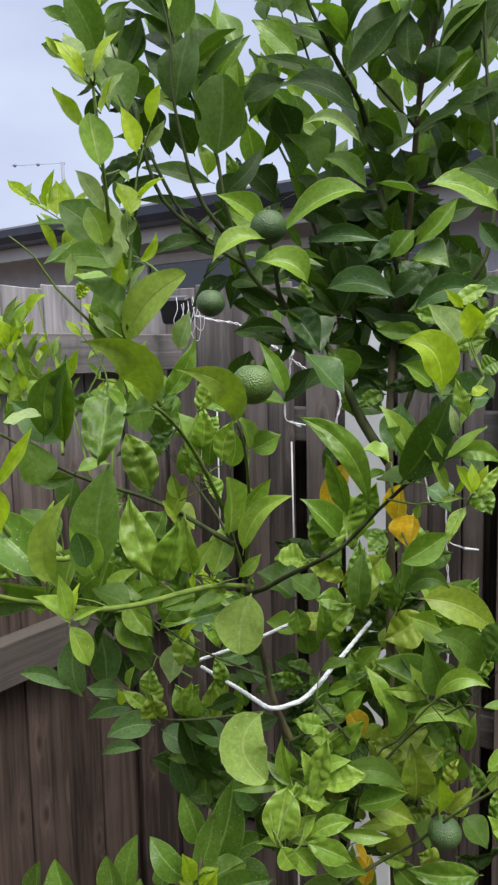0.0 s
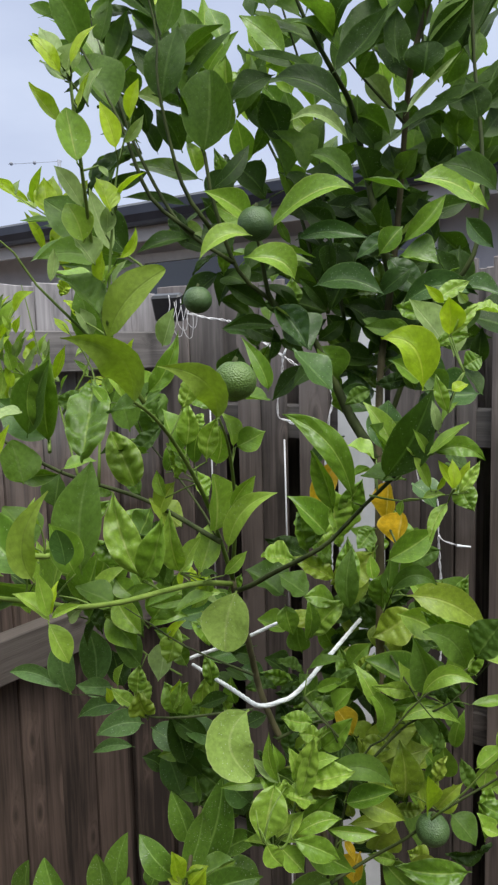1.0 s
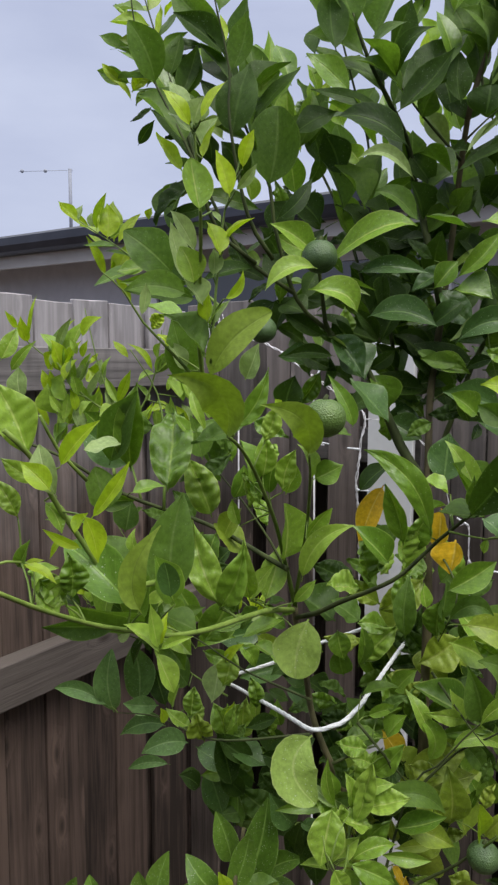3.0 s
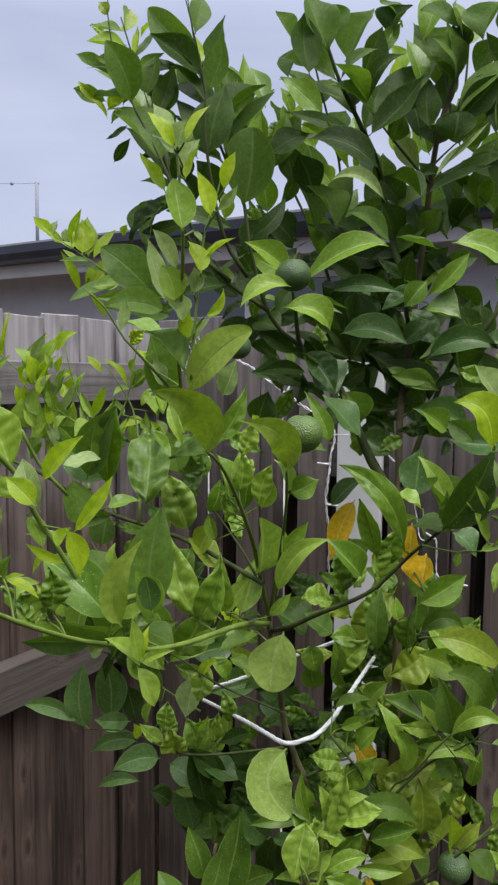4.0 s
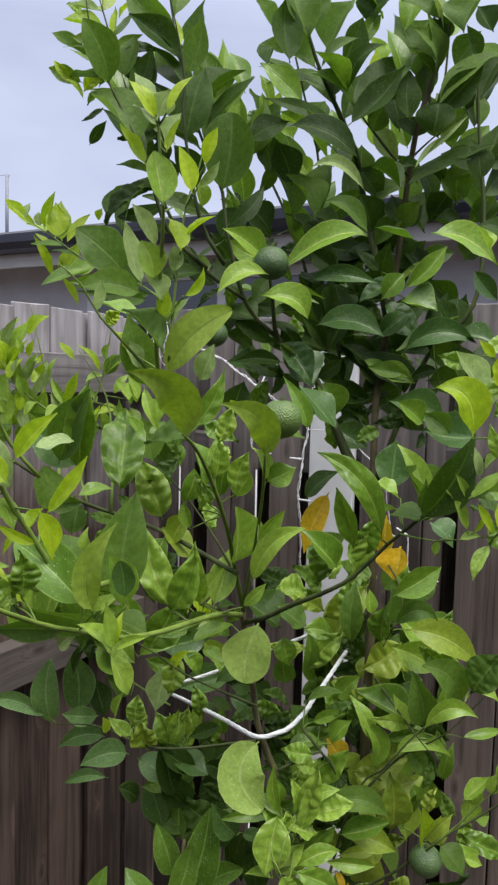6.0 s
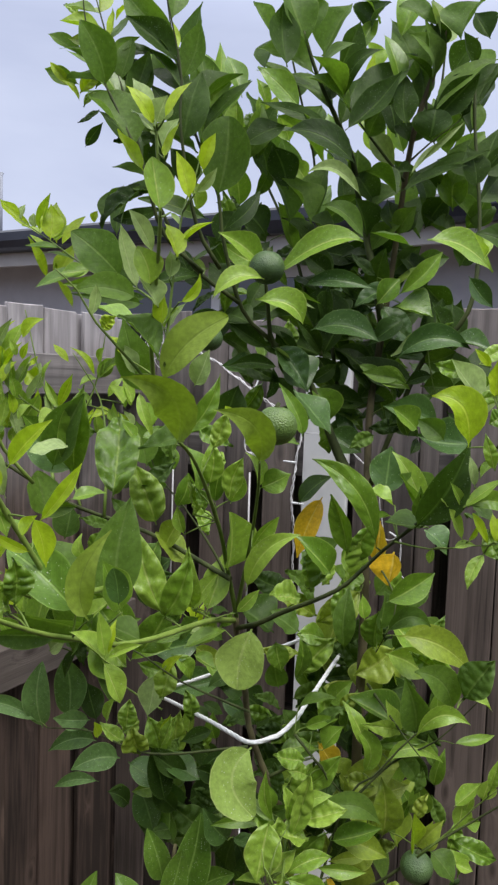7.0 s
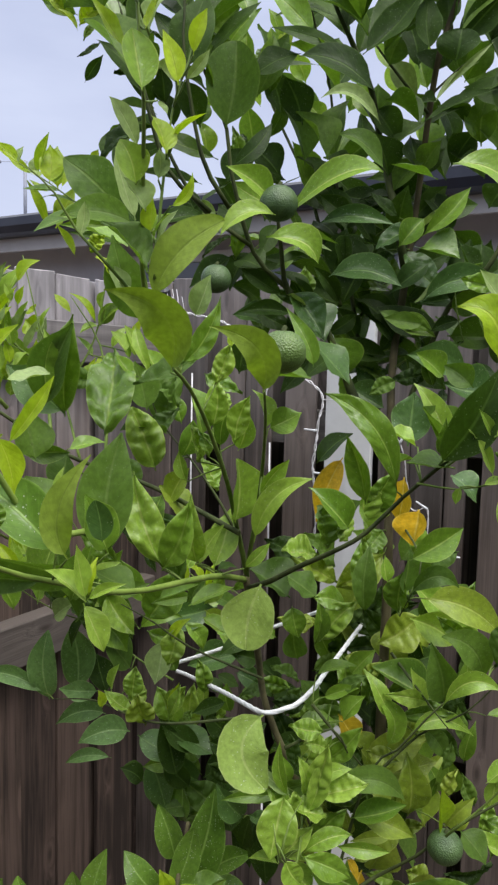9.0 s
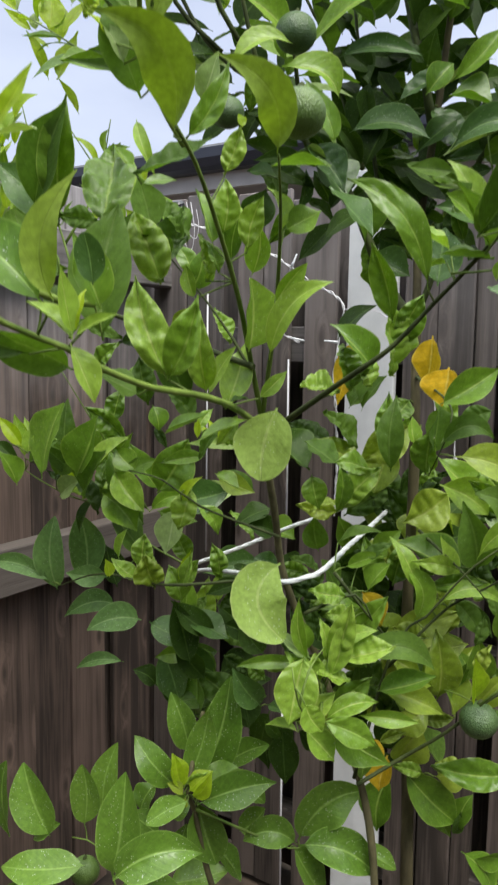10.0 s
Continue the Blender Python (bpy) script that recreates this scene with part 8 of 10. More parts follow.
leaf(0.275, 1.216, 1.913, 0.284, 1.217, 1.987, 0.050, "green", -15, 0.11, 0.0, 0)
leaf(0.244, 1.256, 1.921, 0.216, 1.242, 1.982, 0.043, "dark", 11, 0.10, 0.0, 0)
leaf(0.310, 1.217, 1.900, 0.268, 1.213, 1.940, 0.036, "mid", 3, 0.08, 0.0, 0)
leaf(0.184, 1.245, 2.033, 0.160, 1.255, 2.117, 0.042, "dark", -9, -0.02, 0.0, 0)
leaf(0.252, 1.258, 2.027, 0.231, 1.268, 2.103, 0.039, "dark", -22, 0.10, 0.0, 0)
leaf(0.233, 1.216, 2.064, 0.274, 1.215, 2.110, 0.029, "dark", -9, 0.05, 0.0, 0)
leaf(0.288, 1.240, 2.071, 0.307, 1.248, 2.125, 0.027, "mid", 20, 0.07, 0.0, 0)
leaf(0.299, 1.208, 1.967, 0.259, 1.212, 2.002, 0.035, "dark", -15, 0.07, 0.0, 0)
leaf(-0.020, 1.247, 1.855, -0.065, 1.260, 1.900, 0.033, "dark", -4, 0.02, 0.0, 0)
leaf(0.202, 1.287, 1.917, 0.153, 1.277, 1.903, 0.040, "dark", 34, -0.01, 0.0, 0)
leaf(0.073, 1.392, 1.925, 0.103, 1.403, 1.992, 0.044, "green", -20, 0.12, 0.0, 0)
leaf(0.018, 1.176, 2.050, -0.048, 1.188, 2.112, 0.035, "mid", 26, -0.01, 0.0, 0)
leaf(0.198, 1.137, 2.125, 0.215, 1.132, 2.166, 0.034, "dark", -17, -0.02, 0.0, 0)
leaf(0.240, 1.134, 2.102, 0.206, 1.148, 2.168, 0.037, "dark", -16, 0.13, 0.0, 0)
leaf(0.280, 1.134, 2.113, 0.247, 1.124, 2.148, 0.033, "dark", 1, 0.00, 0.0, 0)
leaf(0.135, 1.330, 2.123, 0.154, 1.322, 2.192, 0.021, "young", 35, 0.12, 0.0, 0)
leaf(0.112, 1.233, 2.152, 0.146, 1.243, 2.215, 0.026, "green", 10, 0.13, 0.0, 0)
leaf(0.268, 1.169, 2.051, 0.296, 1.173, 2.093, 0.025, "dark", -4, 0.10, 0.0, 0)
leaf(0.275, 1.163, 2.003, 0.276, 1.145, 2.067, 0.025, "mid", -2, 0.03, 0.0, 0)
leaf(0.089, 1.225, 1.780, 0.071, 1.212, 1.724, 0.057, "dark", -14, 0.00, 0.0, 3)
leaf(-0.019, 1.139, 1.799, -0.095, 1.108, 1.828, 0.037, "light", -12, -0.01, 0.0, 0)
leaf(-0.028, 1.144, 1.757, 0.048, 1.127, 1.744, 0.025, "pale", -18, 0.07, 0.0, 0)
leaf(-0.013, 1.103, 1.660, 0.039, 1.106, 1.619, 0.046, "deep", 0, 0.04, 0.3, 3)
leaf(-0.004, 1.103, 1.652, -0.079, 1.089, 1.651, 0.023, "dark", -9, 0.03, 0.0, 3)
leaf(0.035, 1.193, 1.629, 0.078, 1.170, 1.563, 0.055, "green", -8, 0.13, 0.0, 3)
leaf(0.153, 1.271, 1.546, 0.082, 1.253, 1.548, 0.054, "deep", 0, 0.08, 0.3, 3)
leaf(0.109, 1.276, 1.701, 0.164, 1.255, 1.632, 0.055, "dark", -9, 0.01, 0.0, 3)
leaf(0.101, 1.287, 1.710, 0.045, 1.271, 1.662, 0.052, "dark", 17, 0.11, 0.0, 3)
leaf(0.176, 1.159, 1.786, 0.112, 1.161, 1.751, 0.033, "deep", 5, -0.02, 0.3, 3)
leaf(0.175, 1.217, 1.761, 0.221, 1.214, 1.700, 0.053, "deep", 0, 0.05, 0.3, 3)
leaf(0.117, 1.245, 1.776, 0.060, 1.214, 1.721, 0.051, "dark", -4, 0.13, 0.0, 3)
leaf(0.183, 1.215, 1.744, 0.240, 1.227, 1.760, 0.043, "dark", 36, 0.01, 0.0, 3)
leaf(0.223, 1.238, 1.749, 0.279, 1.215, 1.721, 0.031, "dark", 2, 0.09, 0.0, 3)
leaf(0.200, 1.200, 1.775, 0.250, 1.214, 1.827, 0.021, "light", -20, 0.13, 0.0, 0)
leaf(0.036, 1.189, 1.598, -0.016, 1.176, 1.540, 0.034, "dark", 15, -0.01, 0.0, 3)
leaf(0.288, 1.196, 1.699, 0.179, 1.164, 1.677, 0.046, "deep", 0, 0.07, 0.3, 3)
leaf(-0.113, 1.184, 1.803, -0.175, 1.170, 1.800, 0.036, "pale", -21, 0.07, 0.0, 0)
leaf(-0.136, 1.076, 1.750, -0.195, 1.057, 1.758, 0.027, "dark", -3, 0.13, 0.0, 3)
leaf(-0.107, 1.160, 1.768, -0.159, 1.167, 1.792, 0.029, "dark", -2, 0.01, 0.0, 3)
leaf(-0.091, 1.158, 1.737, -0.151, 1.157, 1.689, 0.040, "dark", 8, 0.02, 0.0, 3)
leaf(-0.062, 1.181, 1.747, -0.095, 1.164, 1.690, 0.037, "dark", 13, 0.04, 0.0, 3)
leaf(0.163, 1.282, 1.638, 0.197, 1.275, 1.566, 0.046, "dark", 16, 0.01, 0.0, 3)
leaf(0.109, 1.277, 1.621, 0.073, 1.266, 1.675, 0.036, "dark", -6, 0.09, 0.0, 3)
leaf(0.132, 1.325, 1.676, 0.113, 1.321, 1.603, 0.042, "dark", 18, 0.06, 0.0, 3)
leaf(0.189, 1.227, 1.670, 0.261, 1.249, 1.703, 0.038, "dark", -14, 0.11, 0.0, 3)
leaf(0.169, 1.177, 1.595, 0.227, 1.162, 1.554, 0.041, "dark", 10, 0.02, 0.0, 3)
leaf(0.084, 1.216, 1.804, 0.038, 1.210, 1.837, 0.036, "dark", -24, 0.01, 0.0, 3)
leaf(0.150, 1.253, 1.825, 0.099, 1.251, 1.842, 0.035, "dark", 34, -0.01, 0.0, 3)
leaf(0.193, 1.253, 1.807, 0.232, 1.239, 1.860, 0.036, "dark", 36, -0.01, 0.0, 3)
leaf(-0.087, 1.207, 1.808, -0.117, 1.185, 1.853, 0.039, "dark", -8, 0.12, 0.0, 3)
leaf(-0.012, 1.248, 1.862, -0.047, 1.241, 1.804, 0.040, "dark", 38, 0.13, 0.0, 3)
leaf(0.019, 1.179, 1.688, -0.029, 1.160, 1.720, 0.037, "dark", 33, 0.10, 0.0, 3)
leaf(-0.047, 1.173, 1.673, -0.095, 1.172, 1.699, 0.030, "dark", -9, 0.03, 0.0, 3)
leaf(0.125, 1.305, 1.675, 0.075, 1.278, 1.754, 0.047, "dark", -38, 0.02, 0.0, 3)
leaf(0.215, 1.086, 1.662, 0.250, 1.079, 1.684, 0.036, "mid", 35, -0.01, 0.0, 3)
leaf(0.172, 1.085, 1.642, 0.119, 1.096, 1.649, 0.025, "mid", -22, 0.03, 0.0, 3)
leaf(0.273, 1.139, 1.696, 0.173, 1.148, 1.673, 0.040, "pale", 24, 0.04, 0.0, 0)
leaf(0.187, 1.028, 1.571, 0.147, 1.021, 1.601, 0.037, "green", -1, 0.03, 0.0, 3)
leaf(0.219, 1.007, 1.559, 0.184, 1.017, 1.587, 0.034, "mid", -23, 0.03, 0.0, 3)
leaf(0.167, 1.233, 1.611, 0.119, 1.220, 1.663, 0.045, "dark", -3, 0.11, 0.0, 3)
leaf(-0.341, 1.192, 1.226, -0.345, 1.199, 1.344, 0.037, "mid", 12, -0.02, 0.3, 0)
leaf(-0.314, 1.194, 1.234, -0.281, 1.182, 1.329, 0.041, "green", 12, 0.10, 0.3, 0)
leaf(-0.305, 1.204, 1.232, -0.249, 1.192, 1.297, 0.032, "green", 12, 0.03, 0.3, 0)
leaf(-0.277, 1.188, 1.261, -0.228, 1.148, 1.171, 0.047, "mid", 12, 0.07, 0.3, 0)
leaf(-0.339, 1.190, 1.207, -0.306, 1.186, 1.237, 0.032, "light", 12, 0.05, 0.3, 0)
leaf(-0.385, 1.197, 1.272, -0.345, 1.201, 1.294, 0.016, "mid", 12, 0.01, 0.3, 0)
leaf(-0.388, 1.206, 1.263, -0.412, 1.210, 1.316, 0.021, "light", 12, 0.03, 0.3, 0)
leaf(-0.384, 1.206, 1.263, -0.401, 1.221, 1.317, 0.016, "light", 12, 0.01, 0.3, 0)
leaf(-0.412, 1.208, 1.278, -0.426, 1.201, 1.317, 0.021, "young", -18, 0.06, 0.0, 0)
leaf(-0.212, 1.193, 1.212, -0.255, 1.189, 1.284, 0.032, "green", 12, 0.00, 0.3, 0)
leaf(-0.153, 1.193, 1.205, -0.219, 1.189, 1.189, 0.024, "green", 12, 0.03, 0.3, 0)
leaf(-0.168, 1.221, 1.187, -0.094, 1.224, 1.209, 0.040, "pale", -4, 0.12, 0.0, 0)
leaf(-0.071, 1.147, 1.223, -0.122, 1.145, 1.251, 0.025, "mid", 6, 0.12, 0.3, 0)
leaf(-0.236, 1.060, 1.362, -0.196, 1.066, 1.396, 0.027, "green", -4, 0.03, 0.8, 0)
leaf(-0.273, 1.154, 1.311, -0.259, 1.158, 1.363, 0.030, "green", -4, 0.10, 1.1, 0)
leaf(-0.206, 1.067, 1.415, -0.241, 1.073, 1.455, 0.027, "mid", 8, 0.01, 0.8, 0)
leaf(-0.149, 1.028, 1.504, -0.168, 1.032, 1.541, 0.025, "green", -2, 0.06, 0.3, 0)
leaf(-0.372, 1.176, 1.605, -0.359, 1.171, 1.645, 0.020, "pale", -27, -0.01, 0.0, 0)
leaf(-0.436, 1.138, 1.645, -0.404, 1.149, 1.706, 0.023, "mid", -38, 0.11, 0.0, 0)
leaf(-0.375, 1.160, 1.620, -0.365, 1.165, 1.648, 0.017, "pale", 15, 0.11, 0.0, 0)
leaf(0.114, 0.968, 1.567, 0.081, 0.965, 1.548, 0.021, "mid", -18, 0.01, 0.8)
leaf(-0.257, 1.091, 1.257, -0.215, 1.077, 1.204, 0.040, "light", -7, -0.01, 0.3, 0)
leaf(-0.142, 0.967, 1.258, -0.156, 0.957, 1.210, 0.033, "light", 5, 0.12, 0.8)
leaf(-0.152, 1.067, 1.002, -0.175, 1.065, 1.091, 0.041, "dark", 14, 0.01)
leaf(-0.118, 1.074, 1.041, -0.179, 1.066, 1.089, 0.036, "dark", 8, -0.01)
leaf(-0.054, 1.046, 1.026, -0.084, 1.043, 1.077, 0.032, "dark", -10, -0.03)
leaf(-0.127, 0.972, 1.294, -0.178, 0.957, 1.288, 0.018, "green", -1, 0.08, 0.3)
leaf(-0.084, 1.055, 1.120, -0.132, 1.055, 1.103, 0.024, "dark", 10, -0.03)
leaf(-0.108, 1.047, 1.066, -0.070, 1.054, 1.046, 0.027, "dark", 12, 0.01)
leaf(-0.042, 1.016, 1.195, -0.078, 1.006, 1.207, 0.030, "dark", -8, 0.10)
leaf(0.069, 1.012, 1.273, 0.025, 1.001, 1.285, 0.033, "green", 12, 0.07, 0.3)
leaf(-0.067, 1.204, 0.872, -0.046, 1.170, 0.798, 0.050, "dark", -14, 0.08)
leaf(-0.018, 1.204, 0.865, -0.025, 1.184, 0.815, 0.036, "dark", 5, 0.12)
leaf(0.028, 1.003, 1.222, 0.031, 1.002, 1.288, 0.022, "green", 11, 0.13, 0.3, 0)
leaf(0.036, 1.004, 1.227, 0.083, 1.008, 1.279, 0.037, "light", 1, 0.11, 1.1, 0)
leaf(-0.000, 1.027, 1.266, 0.010, 1.021, 1.224, 0.033, "green", 13, 0.05, 0.3, 0)
leaf(-0.048, 1.019, 1.225, -0.094, 1.012, 1.204, 0.031, "dark", 15, 0.08, 0.0, 0)
leaf(0.029, 0.970, 1.196, 0.078, 0.967, 1.213, 0.018, "mid", -37, 0.08, 0.3, 0)
leaf(0.054, 0.978, 1.166, 0.092, 0.971, 1.198, 0.022, "mid", -29, 0.05, 0.8, 0)
leaf(0.175, 1.140, 1.279, 0.291, 1.122, 1.188, 0.049, "light", 0, 0.01, 0.3, 0)
leaf(0.187, 1.095, 1.235, 0.125, 1.088, 1.195, 0.057, "lime", -15, -0.03, 0.3, 0)
leaf(0.123, 0.969, 1.141, 0.092, 0.972, 1.204, 0.025, "light", 15, 0.13, 0.3, 0)
leaf(0.168, 0.965, 1.167, 0.114, 0.956, 1.178, 0.023, "light", -25, 0.13, 0.3, 0)
leaf(0.132, 0.970, 1.142, 0.202, 0.962, 1.154, 0.022, "green", 11, 0.08, 1.1, 0)
leaf(0.100, 1.007, 1.047, 0.187, 1.010, 1.102, 0.049, "lime", 0, 0.05, 0.3, 0)
leaf(0.169, 0.980, 1.126, 0.202, 0.980, 1.083, 0.029, "mid", 2, 0.02, 0.3, 0)
leaf(0.195, 0.975, 1.072, 0.205, 0.979, 1.109, 0.017, "mid", 11, 0.11, 0.8, 0)
leaf(0.226, 0.991, 1.100, 0.218, 1.001, 1.145, 0.022, "mid", 17, -0.03, 0.5, 0)
leaf(0.151, 0.986, 1.014, 0.098, 0.991, 1.050, 0.041, "lime", 5, -0.03, 0.3, 0)
leaf(0.160, 1.004, 0.991, 0.153, 1.000, 1.084, 0.048, "lime", 0, 0.13, 0.3, 0)
leaf(0.198, 0.971, 1.036, 0.213, 0.969, 1.076, 0.021, "lime", -32, 0.06, 1.1, 0)
leaf(0.153, 1.022, 0.975, 0.103, 1.010, 0.944, 0.039, "lime", -13, 0.11, 0.3, 0)
leaf(0.069, 1.039, 0.991, 0.062, 1.032, 1.036, 0.031, "dark", 9, 0.09, 0.0, 0)
leaf(0.103, 1.067, 1.041, 0.089, 1.080, 1.092, 0.032, "dark", -14, -0.01, 0.0, 0)
leaf(0.024, 1.046, 1.076, -0.022, 1.049, 1.058, 0.027, "dark", 13, 0.02, 0.0, 0)
leaf(-0.060, 1.023, 1.089, -0.029, 1.028, 1.102, 0.025, "dark", -30, 0.03, 0.0, 0)
leaf(0.168, 1.086, 1.165, 0.213, 1.078, 1.185, 0.039, "dark", -1, -0.00, 0.0, 0)
leaf(0.239, 1.085, 1.124, 0.197, 1.074, 1.162, 0.035, "dark", 5, -0.03, 0.0, 0)
leaf(0.087, 0.975, 1.296, 0.085, 0.986, 1.372, 0.033, "green", -9, -0.02, 1.1, 0)
leaf(0.132, 1.092, 1.325, 0.066, 1.091, 1.274, 0.049, "lime", -8, 0.13, 0.8, 0)
leaf(0.209, 0.999, 1.351, 0.167, 0.998, 1.330, 0.028, "mid", -7, 0.04, 0.5, 0)
leaf(0.130, 1.096, 1.356, 0.105, 1.080, 1.329, 0.031, "green", 2, 0.02, 0.5, 0)
leaf(0.143, 0.986, 1.076, 0.099, 0.994, 1.086, 0.030, "lime", -13, 0.09, 0.8, 0)
leaf(0.029, 0.976, 1.054, 0.053, 0.982, 1.111, 0.029, "light", -9, -0.02, 1.1, 0)
leaf(-0.003, 1.023, 1.025, 0.016, 1.022, 0.948, 0.020, "lime", 32, 0.06, 0.8, 0)
leaf(0.103, 1.069, 0.980, 0.059, 1.066, 1.018, 0.036, "mid", 10, 0.12, 1.1, 0)
leaf(0.119, 1.117, 0.954, 0.109, 1.112, 1.002, 0.045, "lime", -3, 0.10, 0.5, 0)
leaf(-0.230, 1.011, 1.428, -0.272, 0.998, 1.440, 0.020, "mid", 16, 0.11, 1.1, 0)
leaf(-0.101, 0.989, 1.423, -0.123, 0.998, 1.462, 0.027, "light", 35, 0.05, 1.1, 0)
leaf(-0.175, 0.972, 1.563, -0.157, 0.959, 1.536, 0.015, "mid", -7, -0.01, 1.1, 0)
leaf(-0.192, 0.964, 1.353, -0.202, 0.963, 1.407, 0.030, "mid", 10, 0.06, 1.1, 0)
leaf(-0.260, 1.008, 1.391, -0.229, 0.995, 1.424, 0.024, "green", 1, 0.13, 1.1, 0)
leaf(-0.173, 0.966, 1.490, -0.199, 0.973, 1.509, 0.019, "green", -19, 0.04, 1.1, 0)
leaf(-0.250, 0.982, 1.557, -0.296, 0.970, 1.563, 0.027, "mid", -11, 0.13, 1.1, 0)
leaf(-0.117, 0.962, 1.569, -0.071, 0.946, 1.548, 0.027, "green", 4, 0.02, 1.1, 0)
leaf(0.207, 1.148, 0.989, 0.164, 1.153, 1.030, 0.028, "mid", -17, 0.06, 1.1, 0)
leaf(0.011, 1.113, 1.012, -0.017, 1.117, 1.083, 0.041, "dark", -8, 0.06, 1.1, 0)
leaf(0.137, 1.175, 1.288, 0.139, 1.173, 1.341, 0.035, "green", 34, 0.02, 1.1, 0)
leaf(0.132, 1.124, 1.042, 0.160, 1.128, 1.120, 0.038, "dark", -12, 0.07, 1.1, 0)
leaf(0.078, 1.140, 0.994, 0.033, 1.137, 1.006, 0.022, "dark", -18, 0.05, 1.1, 0)
leaf(0.157, 1.093, 0.920, 0.206, 1.089, 0.924, 0.023, "lime", -27, -0.01, 1.1, 0)
leaf(0.102, 1.063, 1.149, 0.131, 1.052, 1.182, 0.021, "lime", -16, 0.04, 1.1, 0)
leaf(0.289, 1.100, 0.903, 0.305, 1.110, 0.954, 0.027, "green", 8, 0.07, 1.1, 0)
leaf(0.062, 1.087, 0.959, 0.124, 1.087, 0.974, 0.033, "green", -9, 0.09, 1.1, 0)
leaf(0.270, 1.136, 1.085, 0.193, 1.134, 1.116, 0.045, "dark", 3, 0.05, 1.1, 0)
leaf(0.158, 1.155, 1.177, 0.111, 1.141, 1.234, 0.033, "dark", -21, 0.06, 1.1, 0)
leaf(0.284, 1.113, 0.941, 0.264, 1.109, 0.993, 0.026, "mid", 7, -0.03, 1.1, 0)
leaf(0.013, 1.105, 0.925, 0.061, 1.096, 0.934, 0.028, "green", 28, 0.01, 1.1, 0)
leaf(0.290, 1.176, 1.092, 0.308, 1.177, 1.154, 0.032, "green", -1, 0.02, 1.1, 0)
leaf(0.109, 1.162, 0.895, 0.171, 1.176, 0.921, 0.032, "green", -16, 0.10, 1.1, 0)
leaf(0.007, 1.148, 1.192, 0.051, 1.135, 1.205, 0.023, "lime", -33, 0.12, 1.1, 0)
leaf(0.076, 1.064, 1.035, 0.014, 1.059, 1.037, 0.035, "green", -13, 0.04, 1.1, 0)
leaf(0.110, 1.060, 1.118, 0.127, 1.060, 1.183, 0.034, "green", 7, -0.01, 1.1, 0)
leaf(0.169, 1.058, 0.982, 0.165, 1.073, 1.050, 0.035, "dark", 7, -0.00, 1.1, 0)
leaf(0.268, 1.158, 1.220, 0.281, 1.152, 1.269, 0.022, "green", -11, 0.08, 1.1, 0)
leaf(0.077, 1.173, 1.256, 0.008, 1.176, 1.293, 0.036, "lime", 11, 0.11, 1.1, 0)
leaf(0.183, 1.077, 1.322, 0.150, 1.079, 1.392, 0.034, "green", 7, 0.10, 1.1, 0)
leaf(0.200, 1.192, 1.138, 0.242, 1.188, 1.067, 0.035, "mid", -1, 0.10, 1.1, 0)
leaf(0.236, 1.162, 1.029, 0.183, 1.164, 1.034, 0.027, "mid", 32, -0.01, 1.1, 0)
leaf(0.269, 1.035, 0.968, 0.343, 1.038, 0.935, 0.034, "green", -15, 0.10, 1.1, 0)
leaf(0.006, 1.161, 0.988, 0.032, 1.163, 1.048, 0.032, "green", -0, 0.13, 1.1, 0)
leaf(0.183, 1.172, 1.258, 0.161, 1.166, 1.216, 0.025, "green", -6, 0.10, 1.1, 0)
leaf(0.157, 1.139, 0.873, 0.151, 1.143, 0.958, 0.047, "dark", -4, 0.05, 1.1, 0)
leaf(0.036, 1.172, 0.893, 0.074, 1.169, 0.926, 0.030, "lime", 17, 0.02, 1.1, 0)
leaf(0.138, 1.061, 1.131, 0.177, 1.055, 1.174, 0.025, "mid", 4, 0.04, 1.1, 0)
leaf(0.207, 1.098, 1.215, 0.256, 1.099, 1.199, 0.022, "dark", 27, 0.05, 1.1, 0)
leaf(0.074, 1.105, 0.931, -0.009, 1.099, 0.939, 0.044, "lime", -10, 0.02, 1.1, 0)
leaf(0.023, 1.145, 1.044, 0.101, 1.129, 1.077, 0.041, "green", 2, 0.07, 1.1, 0)
leaf(0.253, 1.126, 1.080, 0.192, 1.114, 1.114, 0.033, "green", 13, 0.03, 1.1, 0)
leaf(0.089, 1.109, 1.092, 0.079, 1.121, 1.170, 0.035, "green", 10, 0.13, 1.1, 0)
leaf(0.167, 1.094, 1.056, 0.146, 1.086, 1.103, 0.025, "green", -6, 0.12, 1.1, 0)
leaf(0.162, 1.072, 1.030, 0.173, 1.049, 0.994, 0.027, "mid", -34, 0.07, 1.1, 0)
leaf(0.180, 1.083, 1.041, 0.176, 1.086, 1.118, 0.045, "lime", 15, 0.06, 1.1, 0)
leaf(0.249, 1.135, 1.193, 0.235, 1.137, 1.266, 0.038, "green", 6, 0.04, 1.1, 0)
leaf(0.060, 1.197, 1.179, 0.131, 1.189, 1.226, 0.045, "mid", 3, 0.03, 1.1, 0)
leaf(0.079, 1.132, 1.127, 0.133, 1.142, 1.165, 0.037, "lime", 5, 0.06, 1.1, 0)
leaf(0.051, 1.197, 1.185, -0.011, 1.178, 1.198, 0.030, "lime", -10, 0.04, 1.1, 0)
leaf(0.043, 1.144, 0.921, -0.033, 1.144, 0.947, 0.039, "lime", 2, 0.12, 1.1, 0)
leaf(0.072, 1.080, 0.988, 0.025, 1.096, 1.049, 0.038, "lime", -0, 0.04, 1.1, 0)
leaf(0.024, 1.183, 1.094, -0.021, 1.184, 1.118, 0.026, "mid", 38, 0.03, 1.1, 0)
